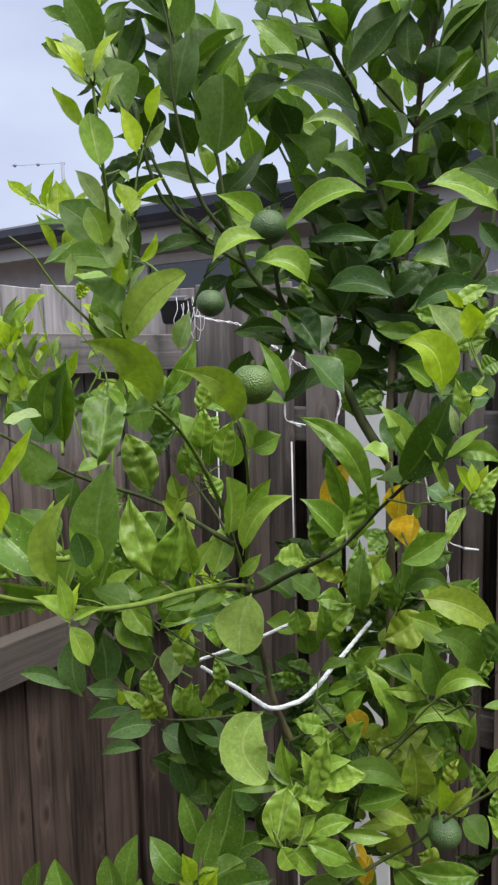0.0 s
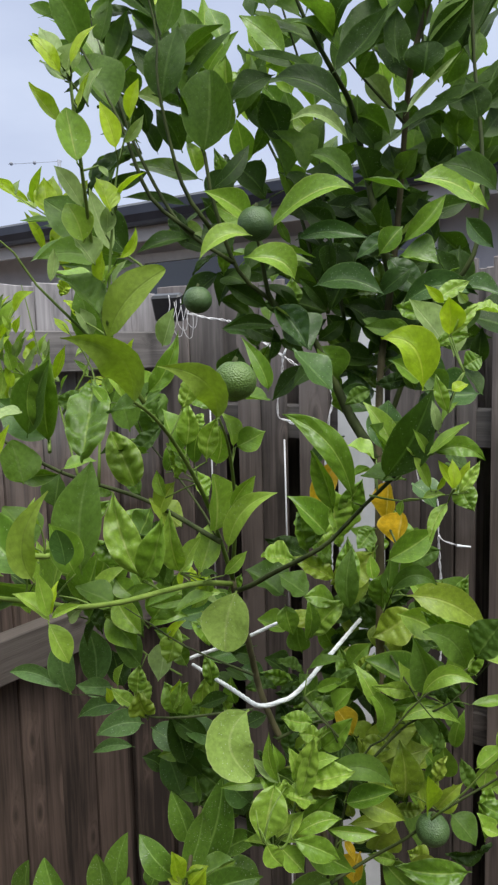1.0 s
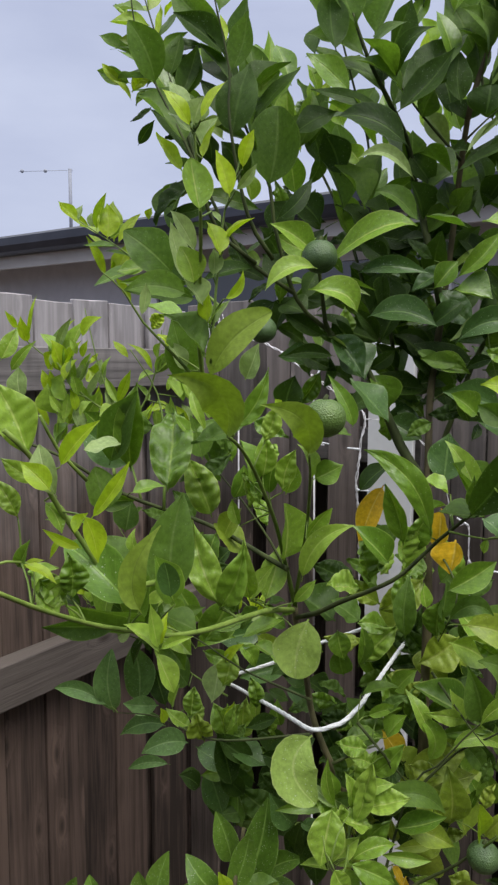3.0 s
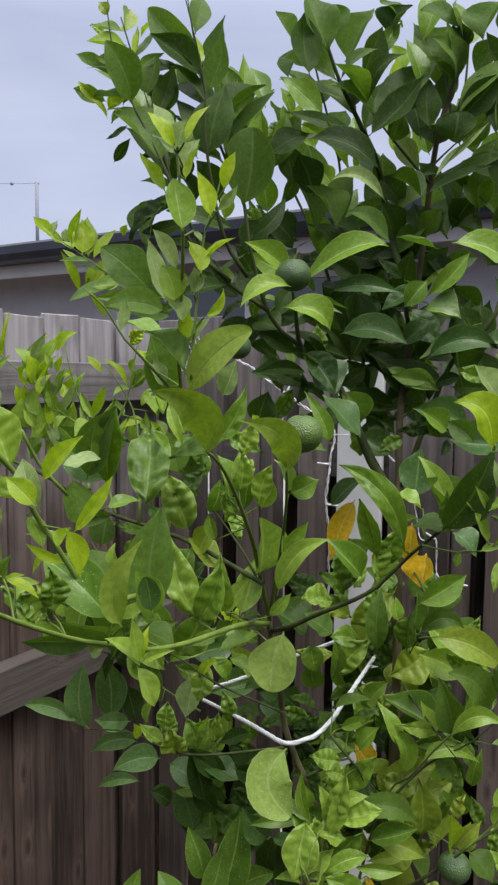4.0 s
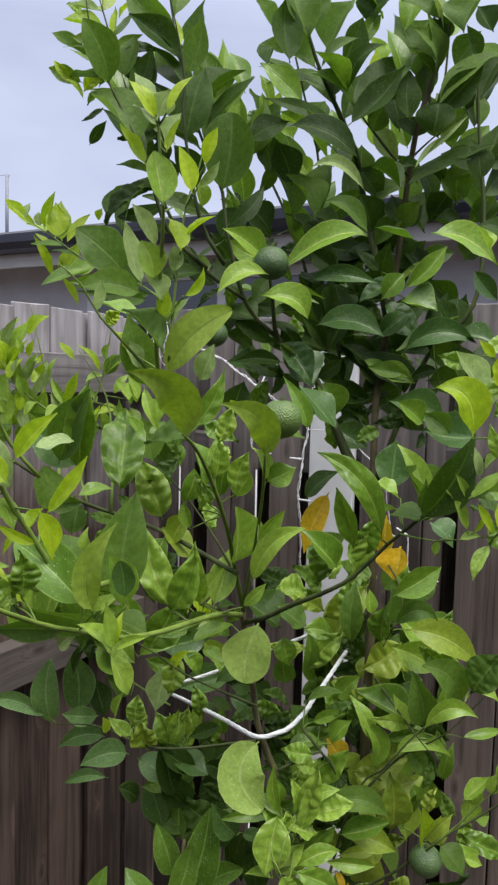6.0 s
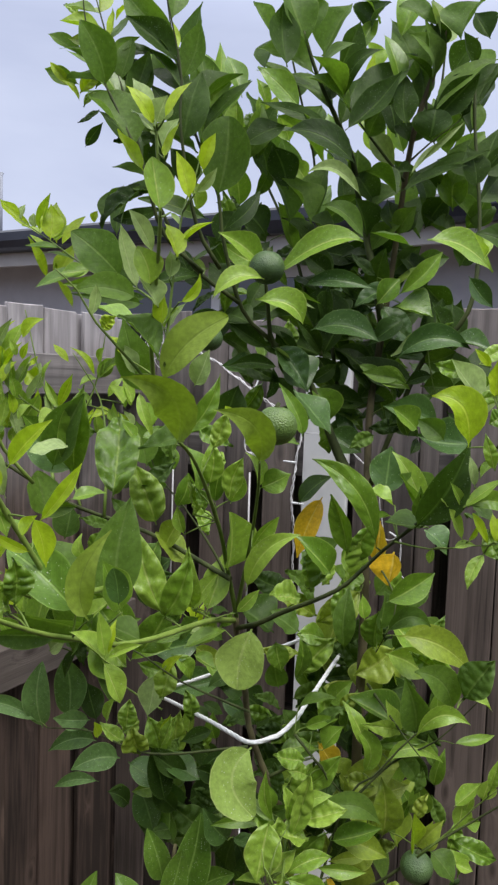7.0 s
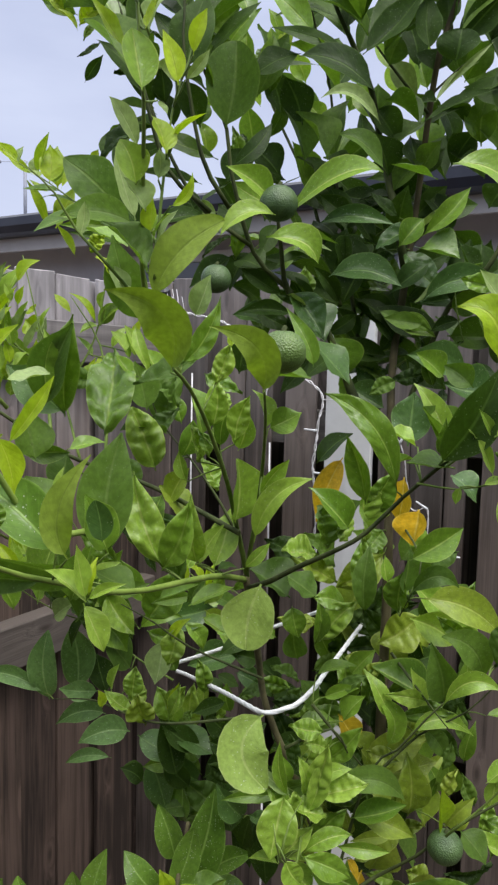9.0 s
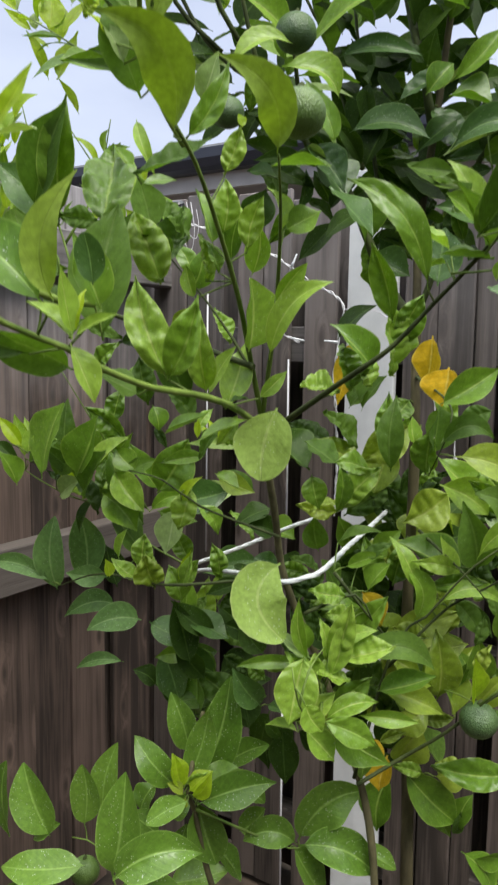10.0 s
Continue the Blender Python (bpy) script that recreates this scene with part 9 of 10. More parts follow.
leaf(-0.064, 1.179, 0.993, -0.126, 1.174, 1.008, 0.029, "mid", 24, -0.00, 1.1, 0)
leaf(0.045, 1.170, 0.989, -0.017, 1.157, 0.996, 0.033, "green", 36, 0.11, 1.1, 0)
leaf(-0.110, 1.127, 0.991, -0.073, 1.109, 0.974, 0.025, "dark", 30, 0.09, 1.1, 0)
leaf(0.045, 1.185, 1.027, 0.031, 1.188, 0.980, 0.030, "dark", 29, 0.04, 1.1, 0)
leaf(0.037, 1.152, 1.087, 0.006, 1.134, 1.058, 0.024, "green", -16, 0.06, 1.1, 0)
leaf(0.003, 1.148, 1.058, 0.031, 1.149, 1.104, 0.025, "mid", -24, 0.00, 1.1, 0)
leaf(0.030, 1.112, 1.092, -0.020, 1.110, 1.097, 0.029, "dark", -4, 0.14, 1.1, 0)
leaf(0.027, 1.166, 1.038, 0.007, 1.150, 1.095, 0.023, "dark", -7, 0.10, 1.1, 0)
leaf(-0.134, 1.108, 1.083, -0.153, 1.097, 1.056, 0.017, "mid", 14, -0.03, 1.1, 0)
leaf(-0.051, 1.121, 0.932, -0.094, 1.113, 0.947, 0.026, "green", 26, 0.07, 1.1, 0)
leaf(-0.051, 1.105, 0.966, -0.078, 1.108, 0.989, 0.021, "green", -23, 0.05, 1.1, 0)
leaf(0.030, 1.190, 0.904, -0.005, 1.192, 0.946, 0.031, "mid", -7, 0.08, 1.1, 0)
leaf(0.043, 1.113, 0.936, 0.070, 1.115, 0.984, 0.030, "mid", 38, 0.07, 1.1, 0)
leaf(-0.067, 1.207, 1.055, -0.024, 1.203, 1.075, 0.024, "mid", -29, -0.00, 1.1, 0)
leaf(0.008, 1.124, 1.113, -0.042, 1.128, 1.124, 0.027, "green", -30, -0.01, 1.1, 0)
leaf(-0.119, 1.130, 1.099, -0.129, 1.121, 1.154, 0.026, "green", 2, 0.11, 1.1, 0)
leaf(-0.070, 1.178, 0.902, -0.116, 1.170, 0.854, 0.039, "green", 9, -0.02, 1.1, 0)
leaf(0.036, 1.123, 0.931, -0.026, 1.103, 0.921, 0.037, "green", 8, 0.02, 1.1, 0)
leaf(-0.151, 1.166, 0.896, -0.191, 1.170, 0.931, 0.030, "mid", -4, -0.00, 1.1, 0)
leaf(-0.018, 1.112, 1.102, -0.062, 1.096, 1.115, 0.027, "dark", 31, 0.07, 1.1, 0)
leaf(0.036, 1.185, 1.032, 0.076, 1.185, 1.086, 0.035, "dark", -3, -0.02, 1.1, 0)
leaf(-0.187, 1.219, 1.172, -0.203, 1.214, 1.214, 0.023, "light", 8, 0.13, 1.1, 0)
leaf(-0.152, 1.133, 1.204, -0.119, 1.135, 1.163, 0.029, "green", -13, 0.09, 0.5, 0)
leaf(-0.158, 1.173, 1.202, -0.168, 1.171, 1.241, 0.020, "mid", -8, 0.09, 0.3, 0)
leaf(-0.122, 1.200, 1.088, -0.089, 1.187, 1.070, 0.024, "dark", -25, 0.03, 0.0, 0)
leaf(-0.103, 1.182, 1.106, -0.068, 1.187, 1.084, 0.022, "dark", -16, 0.07, 0.0, 0)
leaf(-0.167, 1.200, 1.180, -0.150, 1.204, 1.216, 0.025, "mid", 35, 0.04, 0.8, 0)
leaf(-0.273, 1.239, 1.183, -0.328, 1.238, 1.207, 0.035, "light", -3, 0.05, 0.8, 0)
leaf(-0.106, 1.142, 1.193, -0.074, 1.125, 1.156, 0.028, "light", -35, 0.08, 0.8, 0)
leaf(-0.164, 1.181, 1.108, -0.190, 1.190, 1.160, 0.031, "green", -8, -0.01, 0.5, 0)
leaf(-0.229, 1.159, 1.181, -0.276, 1.165, 1.198, 0.027, "dark", -28, 0.05, 0.0, 0)
# dark fill in the right crown, its shade put into leaf colour
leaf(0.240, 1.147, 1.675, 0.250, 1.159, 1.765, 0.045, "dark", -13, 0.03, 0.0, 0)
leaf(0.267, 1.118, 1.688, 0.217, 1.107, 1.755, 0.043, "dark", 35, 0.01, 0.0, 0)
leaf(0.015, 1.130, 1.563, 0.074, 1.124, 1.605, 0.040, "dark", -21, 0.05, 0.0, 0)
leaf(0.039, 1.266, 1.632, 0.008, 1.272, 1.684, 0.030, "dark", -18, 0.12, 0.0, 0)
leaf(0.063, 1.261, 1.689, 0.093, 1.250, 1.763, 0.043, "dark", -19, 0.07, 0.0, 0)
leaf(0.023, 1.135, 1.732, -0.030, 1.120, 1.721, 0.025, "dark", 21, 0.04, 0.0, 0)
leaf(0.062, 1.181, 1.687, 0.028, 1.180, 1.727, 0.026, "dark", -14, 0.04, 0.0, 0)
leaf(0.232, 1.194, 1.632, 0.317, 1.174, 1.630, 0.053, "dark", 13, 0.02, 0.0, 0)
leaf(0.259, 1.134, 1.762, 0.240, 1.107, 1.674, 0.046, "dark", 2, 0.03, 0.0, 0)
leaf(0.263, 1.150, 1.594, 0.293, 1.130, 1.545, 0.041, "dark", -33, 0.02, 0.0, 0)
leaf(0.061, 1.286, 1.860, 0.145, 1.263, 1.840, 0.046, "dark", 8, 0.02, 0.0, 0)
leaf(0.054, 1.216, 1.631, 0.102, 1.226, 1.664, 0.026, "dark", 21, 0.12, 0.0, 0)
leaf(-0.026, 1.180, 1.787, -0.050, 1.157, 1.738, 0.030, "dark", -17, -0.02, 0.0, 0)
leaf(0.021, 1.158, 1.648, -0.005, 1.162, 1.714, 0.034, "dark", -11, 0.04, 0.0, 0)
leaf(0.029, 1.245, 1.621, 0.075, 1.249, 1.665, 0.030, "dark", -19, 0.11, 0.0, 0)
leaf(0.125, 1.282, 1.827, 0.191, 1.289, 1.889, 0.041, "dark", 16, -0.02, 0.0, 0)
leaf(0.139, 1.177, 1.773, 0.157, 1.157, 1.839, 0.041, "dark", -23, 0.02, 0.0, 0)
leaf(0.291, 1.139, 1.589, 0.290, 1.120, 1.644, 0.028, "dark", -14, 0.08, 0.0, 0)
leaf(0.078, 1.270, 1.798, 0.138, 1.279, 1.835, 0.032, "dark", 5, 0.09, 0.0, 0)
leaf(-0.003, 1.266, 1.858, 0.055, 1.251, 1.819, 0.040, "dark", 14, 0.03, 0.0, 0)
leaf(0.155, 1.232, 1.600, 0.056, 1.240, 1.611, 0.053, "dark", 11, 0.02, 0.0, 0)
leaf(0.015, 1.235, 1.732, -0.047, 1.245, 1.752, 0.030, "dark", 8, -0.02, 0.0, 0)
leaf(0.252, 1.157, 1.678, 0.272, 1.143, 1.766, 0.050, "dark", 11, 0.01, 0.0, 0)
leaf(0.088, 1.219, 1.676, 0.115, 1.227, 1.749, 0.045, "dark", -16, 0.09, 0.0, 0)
# dark fill behind the lower right leaves, for interior shade by colour
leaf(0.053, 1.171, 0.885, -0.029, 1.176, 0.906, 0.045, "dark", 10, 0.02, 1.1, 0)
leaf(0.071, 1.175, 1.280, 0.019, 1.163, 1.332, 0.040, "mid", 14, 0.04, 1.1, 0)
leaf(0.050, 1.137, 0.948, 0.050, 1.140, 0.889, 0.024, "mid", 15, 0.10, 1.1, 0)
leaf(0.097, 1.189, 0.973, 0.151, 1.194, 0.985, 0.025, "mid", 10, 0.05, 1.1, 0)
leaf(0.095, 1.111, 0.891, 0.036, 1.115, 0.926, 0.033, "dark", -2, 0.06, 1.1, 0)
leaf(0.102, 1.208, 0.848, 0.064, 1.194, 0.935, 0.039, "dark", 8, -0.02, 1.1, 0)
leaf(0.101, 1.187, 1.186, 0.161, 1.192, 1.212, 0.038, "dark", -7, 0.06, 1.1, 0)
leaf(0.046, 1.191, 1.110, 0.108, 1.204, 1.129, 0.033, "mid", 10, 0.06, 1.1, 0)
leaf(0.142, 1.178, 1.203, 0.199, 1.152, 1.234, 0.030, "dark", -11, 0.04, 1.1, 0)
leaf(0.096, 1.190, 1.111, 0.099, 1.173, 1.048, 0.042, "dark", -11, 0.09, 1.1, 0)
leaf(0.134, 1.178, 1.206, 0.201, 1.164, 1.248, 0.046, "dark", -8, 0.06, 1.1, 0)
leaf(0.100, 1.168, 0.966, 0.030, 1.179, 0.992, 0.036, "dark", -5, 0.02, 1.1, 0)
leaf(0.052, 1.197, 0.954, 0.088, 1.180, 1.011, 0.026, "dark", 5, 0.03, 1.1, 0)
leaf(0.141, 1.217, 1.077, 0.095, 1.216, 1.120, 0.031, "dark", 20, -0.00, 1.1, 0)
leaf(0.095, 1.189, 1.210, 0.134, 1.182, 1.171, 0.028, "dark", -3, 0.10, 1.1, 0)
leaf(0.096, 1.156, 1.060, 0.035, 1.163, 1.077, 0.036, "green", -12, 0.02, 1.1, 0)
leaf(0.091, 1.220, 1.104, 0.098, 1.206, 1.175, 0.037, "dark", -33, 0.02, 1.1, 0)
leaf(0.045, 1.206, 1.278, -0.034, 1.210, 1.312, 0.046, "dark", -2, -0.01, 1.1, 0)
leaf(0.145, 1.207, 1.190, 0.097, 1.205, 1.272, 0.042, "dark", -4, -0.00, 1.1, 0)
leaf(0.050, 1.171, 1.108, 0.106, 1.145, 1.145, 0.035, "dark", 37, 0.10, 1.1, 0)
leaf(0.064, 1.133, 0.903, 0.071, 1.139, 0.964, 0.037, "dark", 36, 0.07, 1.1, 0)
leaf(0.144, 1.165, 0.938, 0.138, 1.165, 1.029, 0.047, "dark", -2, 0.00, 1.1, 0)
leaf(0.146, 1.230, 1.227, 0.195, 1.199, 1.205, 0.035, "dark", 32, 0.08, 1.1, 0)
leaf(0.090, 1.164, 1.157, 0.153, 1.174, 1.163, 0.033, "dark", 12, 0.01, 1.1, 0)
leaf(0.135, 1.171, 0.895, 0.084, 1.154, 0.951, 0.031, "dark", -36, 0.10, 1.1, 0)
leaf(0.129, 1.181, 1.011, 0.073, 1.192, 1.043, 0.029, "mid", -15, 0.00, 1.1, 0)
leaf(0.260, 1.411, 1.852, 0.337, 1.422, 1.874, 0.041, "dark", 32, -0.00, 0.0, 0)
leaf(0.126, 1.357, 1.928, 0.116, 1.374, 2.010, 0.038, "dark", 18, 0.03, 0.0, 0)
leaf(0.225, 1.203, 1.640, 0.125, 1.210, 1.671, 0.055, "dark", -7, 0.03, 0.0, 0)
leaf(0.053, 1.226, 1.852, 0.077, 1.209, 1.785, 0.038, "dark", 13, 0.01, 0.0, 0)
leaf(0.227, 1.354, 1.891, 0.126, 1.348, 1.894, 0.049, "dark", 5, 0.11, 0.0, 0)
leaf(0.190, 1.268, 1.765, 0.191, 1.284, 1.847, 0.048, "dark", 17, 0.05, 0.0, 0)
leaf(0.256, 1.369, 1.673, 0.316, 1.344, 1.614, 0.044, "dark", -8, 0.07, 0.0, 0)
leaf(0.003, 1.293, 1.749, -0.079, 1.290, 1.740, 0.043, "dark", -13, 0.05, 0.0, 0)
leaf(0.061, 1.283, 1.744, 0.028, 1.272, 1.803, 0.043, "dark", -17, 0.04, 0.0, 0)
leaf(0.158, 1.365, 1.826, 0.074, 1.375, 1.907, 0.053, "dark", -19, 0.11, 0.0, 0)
leaf(0.172, 1.359, 1.858, 0.265, 1.367, 1.876, 0.044, "dark", -3, 0.02, 0.0, 0)
leaf(0.107, 1.294, 1.748, 0.214, 1.294, 1.795, 0.053, "dark", -3, 0.03, 0.0, 0)
leaf(0.227, 1.300, 1.862, 0.122, 1.294, 1.834, 0.053, "dark", 12, 0.12, 0.0, 0)
leaf(0.208, 1.237, 1.678, 0.280, 1.229, 1.709, 0.038, "dark", -2, 0.07, 0.0, 0)
leaf(0.203, 1.285, 1.658, 0.165, 1.276, 1.740, 0.048, "dark", -16, 0.03, 0.0, 0)
leaf(0.165, 1.391, 1.704, 0.095, 1.408, 1.738, 0.040, "dark", 31, 0.12, 0.0, 0)
leaf(0.064, 1.280, 1.801, 0.128, 1.294, 1.841, 0.038, "dark", 5, 0.11, 0.0, 0)
leaf(0.009, 1.263, 1.674, 0.074, 1.260, 1.641, 0.032, "dark", 8, 0.02, 0.0, 0)
leaf(0.242, 1.231, 1.784, 0.190, 1.248, 1.858, 0.041, "dark", -1, 0.08, 0.0, 0)
leaf(0.081, 1.377, 1.688, 0.174, 1.366, 1.690, 0.044, "dark", 15, -0.03, 0.0, 0)
leaf(0.265, 1.353, 1.791, 0.255, 1.360, 1.857, 0.029, "dark", -4, -0.02, 0.0, 0)
leaf(0.116, 1.383, 1.727, 0.128, 1.392, 1.853, 0.076, "dark", -4, -0.01, 0.0, 0)
leaf(0.098, 1.261, 1.720, 0.152, 1.274, 1.757, 0.028, "dark", 4, -0.01, 0.0, 0)
leaf(-0.114, 1.143, 0.951, -0.042, 1.130, 0.956, 0.035, "dark", -12, 0.06, 0.0, 0)
leaf(-0.178, 1.108, 0.928, -0.117, 1.113, 0.931, 0.032, "mid", -11, 0.06, 0.3, 0)
leaf(-0.085, 1.109, 0.920, -0.149, 1.113, 0.972, 0.046, "mid", 14, 0.06, 1.1, 0)
leaf(-0.071, 1.189, 0.991, -0.126, 1.184, 1.046, 0.040, "dark", -10, 0.13, 0.0, 0)
leaf(-0.087, 1.175, 0.878, -0.159, 1.170, 0.881, 0.032, "mid", 8, -0.01, 0.3, 0)
leaf(-0.123, 1.191, 0.937, -0.180, 1.187, 0.971, 0.032, "mid", -14, -0.02, 0.5, 0)
leaf(-0.136, 1.104, 0.967, -0.178, 1.093, 1.018, 0.033, "dark", -11, 0.12, 0.0, 0)
leaf(-0.103, 1.121, 1.019, -0.059, 1.130, 1.051, 0.024, "deep", 18, -0.03, 0.0, 0)
leaf(-0.120, 1.205, 0.965, -0.188, 1.187, 0.951, 0.032, "dark", 0, 0.06, 0.0, 0)
leaf(-0.326, 1.045, 1.570, -0.332, 1.050, 1.604, 0.013, "pale", 18, 0.06, 0.0, 0)
leaf(-0.326, 1.049, 1.624, -0.326, 1.057, 1.652, 0.008, "light", -11, 0.10, 0.0, 0)
leaf(-0.307, 1.044, 1.569, -0.296, 1.040, 1.594, 0.011, "green", -36, -0.00, 0.0, 0)
leaf(-0.315, 1.132, 1.648, -0.340, 1.136, 1.676, 0.018, "young", 35, 0.07, 0.0, 0)
leaf(-0.342, 1.065, 1.573, -0.344, 1.061, 1.610, 0.012, "young", -0, 0.07, 0.0, 0)
leaf(-0.264, 1.068, 1.621, -0.238, 1.061, 1.653, 0.012, "mid", -3, -0.03, 0.0, 0)
leaf(-0.252, 1.096, 1.599, -0.231, 1.105, 1.630, 0.012, "light", 5, 0.14, 0.0, 0)
leaf(-0.403, 1.106, 1.570, -0.385, 1.097, 1.596, 0.012, "pale", 9, 0.09, 0.0, 0)
leaf(-0.039, 1.233, 2.047, -0.042, 1.234, 2.082, 0.016, "light", 4, 0.08, 0.0, 0)
leaf(-0.027, 1.255, 2.070, -0.043, 1.246, 2.115, 0.025, "light", 16, 0.10, 0.0, 0)
leaf(-0.015, 1.253, 2.044, -0.010, 1.260, 2.093, 0.023, "young", -14, 0.10, 0.0, 0)
leaf(-0.014, 1.241, 2.022, -0.039, 1.252, 2.058, 0.021, "light", -4, 0.02, 0.0, 0)
leaf(-0.066, 1.276, 2.079, -0.086, 1.257, 2.040, 0.021, "light", -2, 0.08, 0.0, 0)
leaf(0.198, 1.164, 2.041, 0.200, 1.173, 2.115, 0.035, "dark", -31, -0.03, 0.0, 0)
leaf(0.341, 1.267, 1.917, 0.280, 1.288, 2.003, 0.044, "dark", -5, -0.00, 0.0, 0)
leaf(0.169, 1.185, 2.158, 0.193, 1.199, 2.249, 0.043, "green", -17, 0.07, 0.0, 0)
leaf(0.218, 1.332, 2.033, 0.203, 1.337, 2.090, 0.032, "green", -21, 0.01, 0.0, 0)
leaf(0.013, 1.441, 2.033, -0.031, 1.434, 2.097, 0.048, "mid", -3, 0.01, 0.0, 0)
leaf(0.340, 1.418, 2.012, 0.387, 1.412, 2.105, 0.066, "mid", 10, 0.08, 0.0, 0)
leaf(0.304, 1.358, 2.040, 0.275, 1.376, 2.141, 0.060, "mid", -9, 0.10, 0.0, 0)
leaf(0.120, 1.442, 2.076, 0.099, 1.456, 2.137, 0.031, "green", -11, 0.10, 0.0, 0)
leaf(0.168, 1.332, 2.061, 0.129, 1.349, 2.116, 0.031, "light", -15, -0.03, 0.0, 0)
leaf(0.212, 1.425, 2.054, 0.203, 1.408, 2.113, 0.041, "green", 36, -0.03, 0.0, 0)
leaf(0.143, 1.364, 1.996, 0.103, 1.379, 2.056, 0.043, "light", -27, 0.10, 0.0, 0)
leaf(0.232, 1.402, 1.935, 0.250, 1.416, 2.030, 0.050, "mid", 15, 0.14, 0.0, 0)
leaf(0.259, 1.427, 1.959, 0.231, 1.442, 2.025, 0.036, "light", -29, 0.05, 0.0, 0)
leaf(-0.062, 1.416, 1.948, -0.076, 1.408, 2.028, 0.047, "green", -3, 0.00, 0.0, 0)
leaf(0.028, 1.406, 1.982, 0.010, 1.410, 2.077, 0.056, "mid", -15, 0.03, 0.0, 0)


def fruit(x, y, z, r, mat, host):
    """A green citrus fruit: slightly flattened, dimpled at its stalk, with a small green button."""
    b = bmesh.new()
    bmesh.ops.create_uvsphere(b, u_segments=32, v_segments=20, radius=r)
    for q in b.verts:
        q.co.z *= 0.94
        near = max(0.0, 1 - (q.co.xy.length / (0.45 * r)))
        if q.co.z > 0:
            q.co.z -= 0.10 * r * near**1.5
        q.co *= 1 + 0.012 * noise.noise(q.co * 60)
    for f in b.faces:
        f.smooth = True
    ob = part("fruit", b, mat, host, "unripe green citrus fruit")
    ob.location = Vector((x, y, z)) - host.location
    k = bmesh.new()
    tube([Vector((0, 0, 0.82 * r)), Vector((0, 0, 0.90 * r)), Vector((0.1 * r, 0, 1.1 * r))], 0.16 * r, 0.09 * r, 8, k)
    part("stalk", k, STEM, ob)


fruit(-0.030, 1.047, 1.788, 0.0245, PEEL, tree)
fruit(-0.037, 0.695, 1.592, 0.0198, PEEL_LIGHT, tree)
fruit(0.181, 0.898, 1.018, 0.0210, PEEL, tree)
fruit(-0.107, 1.010, 1.687, 0.0190, PEEL, tree)
fruit(-0.274, 0.977, 0.768, 0.0185, PEEL_LIGHT, shrub)

# ---- rope, wires and small things ----
def rope(points, r):
    """Three strands twisted round each other along the points."""
    line, b = spline(points, 0.006), bmesh.new()
    for s in range(3):
        strand, side = [], Vector((0, 0, 1))
        for i, p in enumerate(line):
            way = (line[min(i + 1, len(line) - 1)] - line[max(i - 1, 0)]).normalized()
            side = (side - way * side.dot(way)).normalized()
            a = i * 0.006 / r * 0.4 + s * 2.094
            strand.append(p + 0.3 * r * (math.cos(a) * side + math.sin(a) * way.cross(side)))
        tube(strand, 0.72 * r, 0.72 * r, 8, b)
    return b


tie = thing("tie_rope", "white twisted rope looped round the tree stems", "rope")
part("back_run", rope(((-0.184, 1.338, 1.056), (-0.172, 1.336, 1.062), (-0.093, 1.315, 1.098), (-0.02, 1.325, 1.128), (0.056, 1.325, 1.157), (0.097, 1.300, 1.184), (0.150, 1.26, 1.212)), 0.0034), ROPE, tie)
part("front_loop", rope(((-0.176, 1.330, 1.048), (-0.155, 1.250, 1.076), (-0.134, 1.180, 1.098), (-0.106, 1.110, 1.117), (-0.081, 1.050, 1.132), (-0.058, 1.000, 1.142), (-0.042, 0.966, 1.149), (-0.028, 0.958, 1.151), (-0.006, 0.962, 1.156), (0.008, 0.970, 1.159), (0.030, 0.985, 1.174), (0.046, 1.020, 1.178), (0.064, 1.060, 1.180), (0.082, 1.100, 1.183), (0.117, 1.175, 1.190), (0.136, 1.200, 1.201), (0.165, 1.235, 1.220)), 0.0033), ROPE, tie)


def wire(parent, r, *points):
    """A loosely twisted pair of thin wires with small kinks."""
    line, b = spline(points, 0.005), bmesh.new()
    line = [p + 0.0035 * Vector((noise.noise(p * 32), noise.noise(p * 32 + UP * 9), noise.noise(p * 32 + UP * 17))) for p in line]
    for s in (0, 3.14159):
        strand = []
        for i, p in enumerate(line):
            way = (line[min(i + 1, len(line) - 1)] - line[max(i - 1, 0)]).normalized()
            out = way.orthogonal().normalized() if abs(way.z) > 0.9 else way.cross(UP).normalized()
            a = i * 0.005 / 0.0075 + s + 1.5 * noise.noise(p * 25)
            gap = r * (1.0 + 0.9 * max(0.0, noise.noise(p * 18)))
            strand.append(p + gap * (math.cos(a) * out + math.sin(a) * way.cross(out)))
        tube(strand, 0.85 * r, 0.85 * r, 5, b)
    return part("wire", b, WIRE, parent)


def bulb(parent, at, way):
    m = Vector(way).to_track_quat("Z", "Y").to_matrix().to_4x4()
    b = tube([Vector((0, 0, 0)), Vector((0, 0, 0.010)), Vector((0, 0, 0.012)), Vector((0, 0, 0.026)), Vector((0, 0, 0.030))], 0.0032, 0.0018, 8)
    m.translation = Vector(at)
    b.transform(m)
    part("bulb", b, BULB, parent)


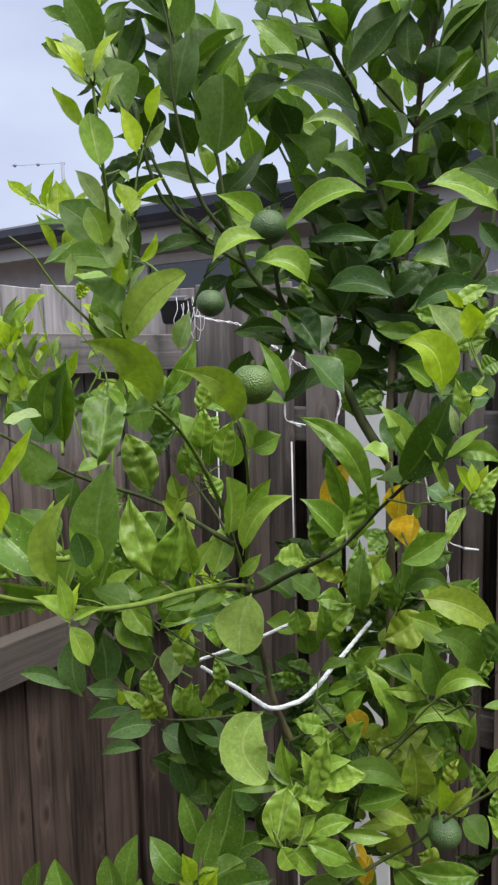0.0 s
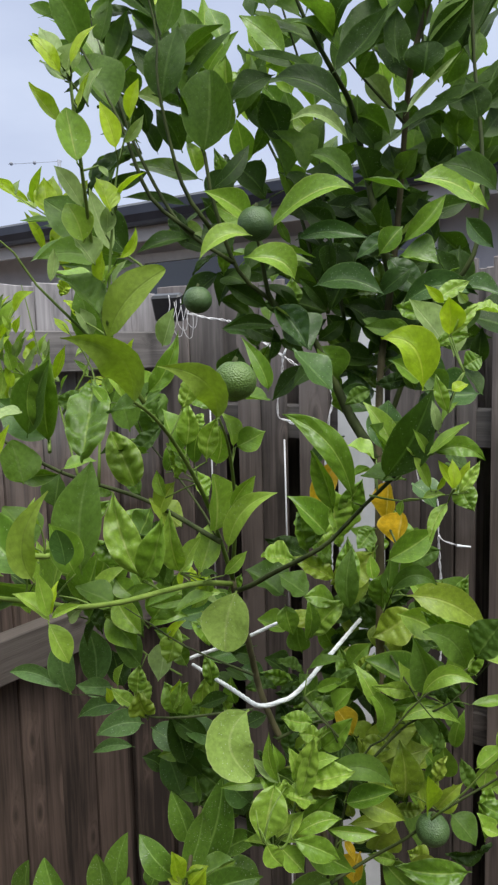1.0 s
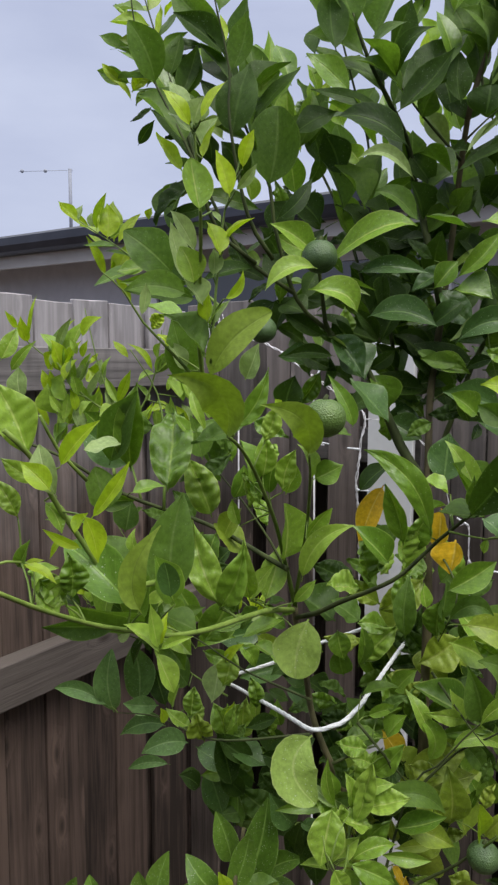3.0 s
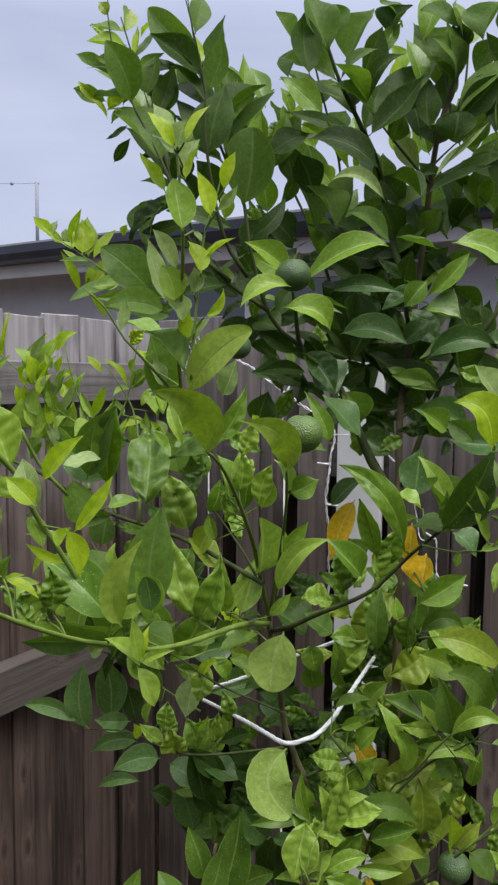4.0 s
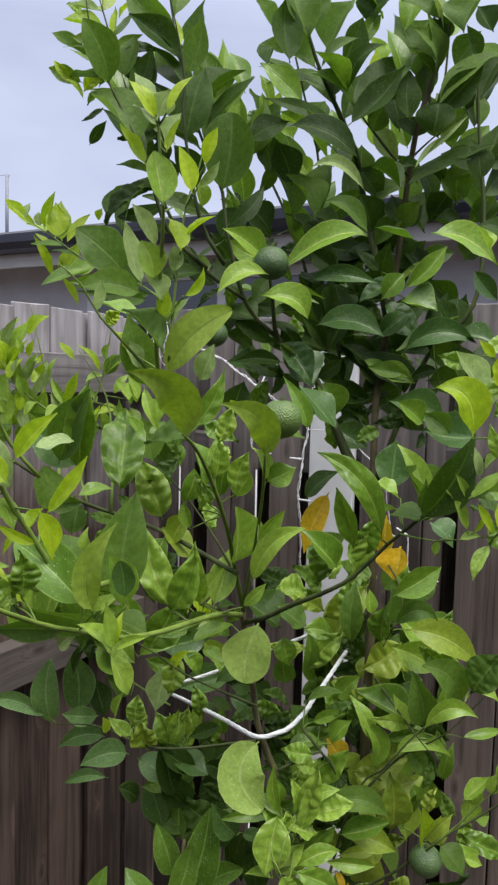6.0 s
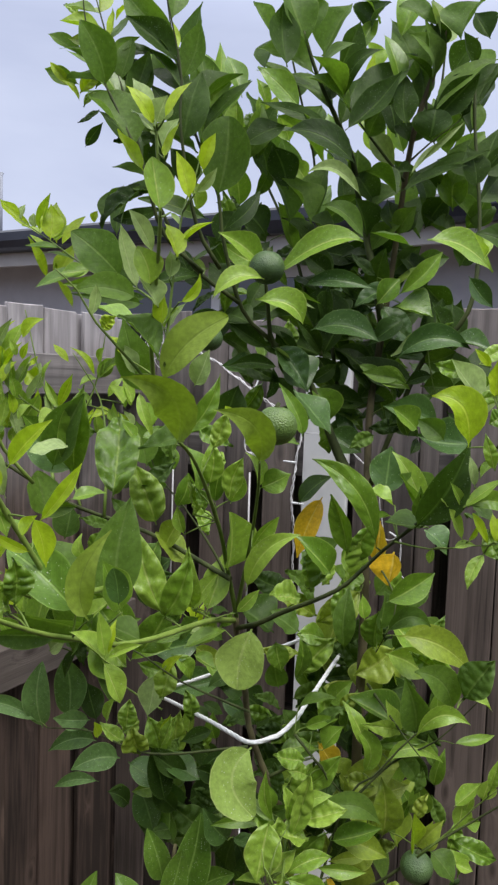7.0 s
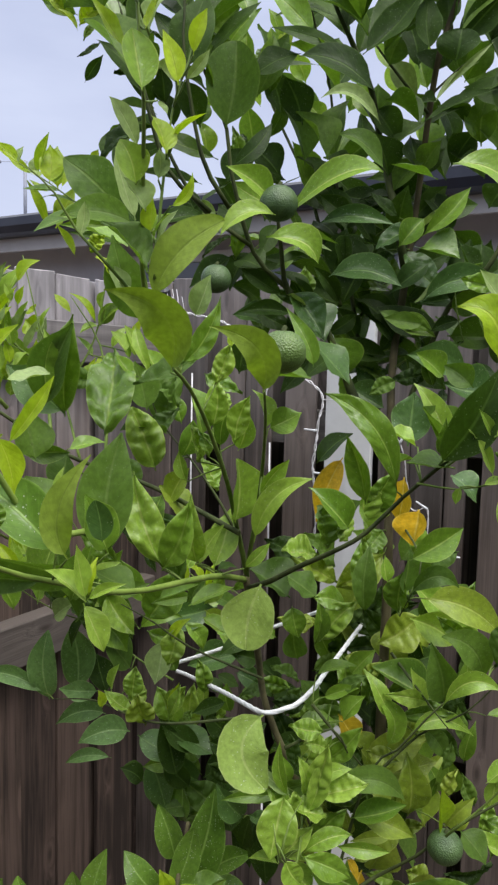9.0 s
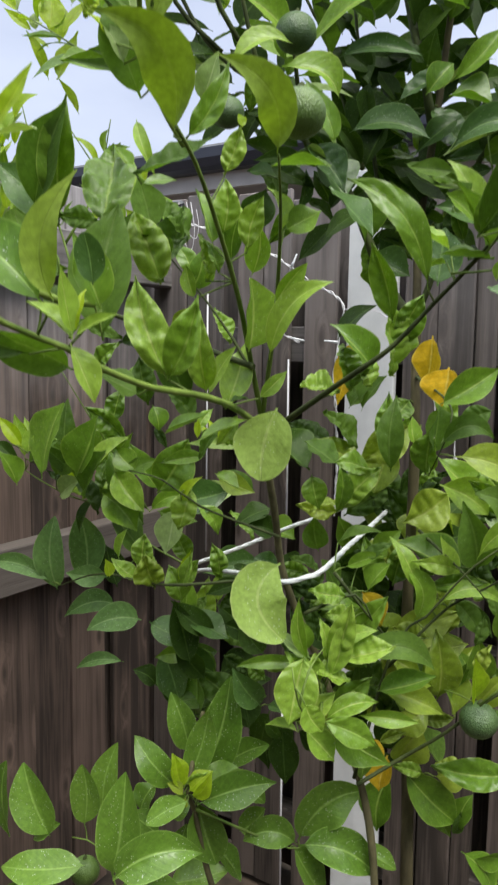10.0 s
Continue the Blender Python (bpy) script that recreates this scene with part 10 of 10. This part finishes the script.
lights = thing("string_lights", "white wired fairy lights hung along the timber fence", "string lights")
wire(lights, 0.0017, (0.103, 1.789, 1.05), (0.103, 1.789, 1.147), (0.099, 1.768, 1.257), (0.090, 1.756, 1.344), (0.097, 1.764, 1.439), (0.107, 1.770, 1.509), (0.085, 1.79, 1.545), (0.040, 1.832, 1.571), (-0.004, 1.834, 1.606), (-0.052, 1.865, 1.638), (-0.13, 1.93, 1.69), (-0.26, 1.98, 1.72))
wire(lights, 0.0015, (-0.004, 1.834, 1.606), (-0.015, 1.845, 1.531), (-0.020, 1.846, 1.462), (0.0, 1.846, 1.448), (0.02, 1.84, 1.44))
wire(lights, 0.0009, (0.107, 1.770, 1.509), (0.18, 1.72, 1.50), (0.27, 1.69, 1.42), (0.301, 1.693, 1.282), (0.326, 1.644, 1.286), (0.330, 1.635, 1.209), (0.360, 1.605, 1.195))
wire(lights, 0.0016, (0.330, 1.635, 1.209), (0.335, 1.65, 1.10), (0.338, 1.66, 0.9))
for at, way in (((0.099, 1.768, 1.257), (1, 0, 0.2)), ((0.090, 1.756, 1.344), (1, 0, -0.1)), ((0.097, 1.764, 1.439), (-1, 0, 0.1)), ((0.360, 1.605, 1.195), (1, 0, -0.1)), ((0.0, 1.846, 1.448), (1, 0, -0.2)), ((-0.004, 1.834, 1.606), (0.4, 0, 1)), ((0.27, 1.69, 1.42), (0.5, 0, 1)), ((0.326, 1.644, 1.286), (-0.6, 0, 0.4))):
    bulb(lights, at, way)

cords = ((-0.006, 1.862, 1.400, -0.003, 1.850, 0.98), (-0.207, 2.040, 1.560, -0.205, 2.022, 0.90), (-0.007, 1.747, 0.60, -0.004, 1.73, 0.10))
for x0, y0, z0, x1, y1, z1 in cords:
    cord = thing("support_cord", "thin taut white vertical cord in front of the palings", "cord", (x1, y1, z1), "support cords")
    q = tube([Vector((x0 - x1, y0 - y1, z0 - z1)), Vector((0, 0, 0))], 0.0022, 0.0022, 7)
    part("strand", q, WIRE, cord)

box = thing("solar_box", "small black plastic solar light controller with tangled white wires", "solar light", (-0.298, 1.97, 1.735))
part("case", block(0.085, 0.03, 0.07, pose(0, 0, 0, 20, 0, -20), 0.006), BLACK, box)
for k, (dx, drop) in enumerate(((0.004, 0.05), (0.02, 0.07), (0.032, 0.055), (0.046, 0.075), (0.056, 0.05))):
    # loose loops of wire hanging over the case
    pts = [Vector((dx, -0.024, 0.03)), Vector((dx + 0.004, -0.036, 0.0)), Vector((dx - 0.006, -0.038, -0.6 * drop)), Vector((dx + 0.002, -0.034, -drop)), Vector((dx + 0.014, -0.03, -drop - 0.004)), Vector((dx + 0.02, -0.034, -0.5 * drop)), Vector((dx + 0.014, -0.03, 0.012))]
    part("wire", tube(spline(pts, 0.006), 0.0008, 0.0008, 6), WIRE, box)

# Leaf stalks and fine twigs, joined.
bm = bmesh.new()
for a, b in stalks:
    mid = (a + b) / 2 + Vector((0, 0.003, 0.02 * (a - b).length))
    tube(spline((b, mid, a), 0.025), 0.0010, 0.0007, 5, bm)
bm.transform(Matrix.Translation(-tree.location))
fine = part("stalk_growth", bm, SHOOT, tree, "thin green leaf stalks")
tagged(fine, kind="stuff")

# Foliage deep in the crown, joined.
far_leaves.transform(Matrix.Translation(-tree.location))
me = bpy.data.meshes.new("foliage")
far_leaves.to_mesh(me)
far_leaves.free()
for kind in FAR_KINDS:
    me.materials.append(LEAF[kind])
foliage = new("foliage", me)
foliage.parent = tree
tagged(foliage, "dense leaves deep in the crown", kind="stuff")
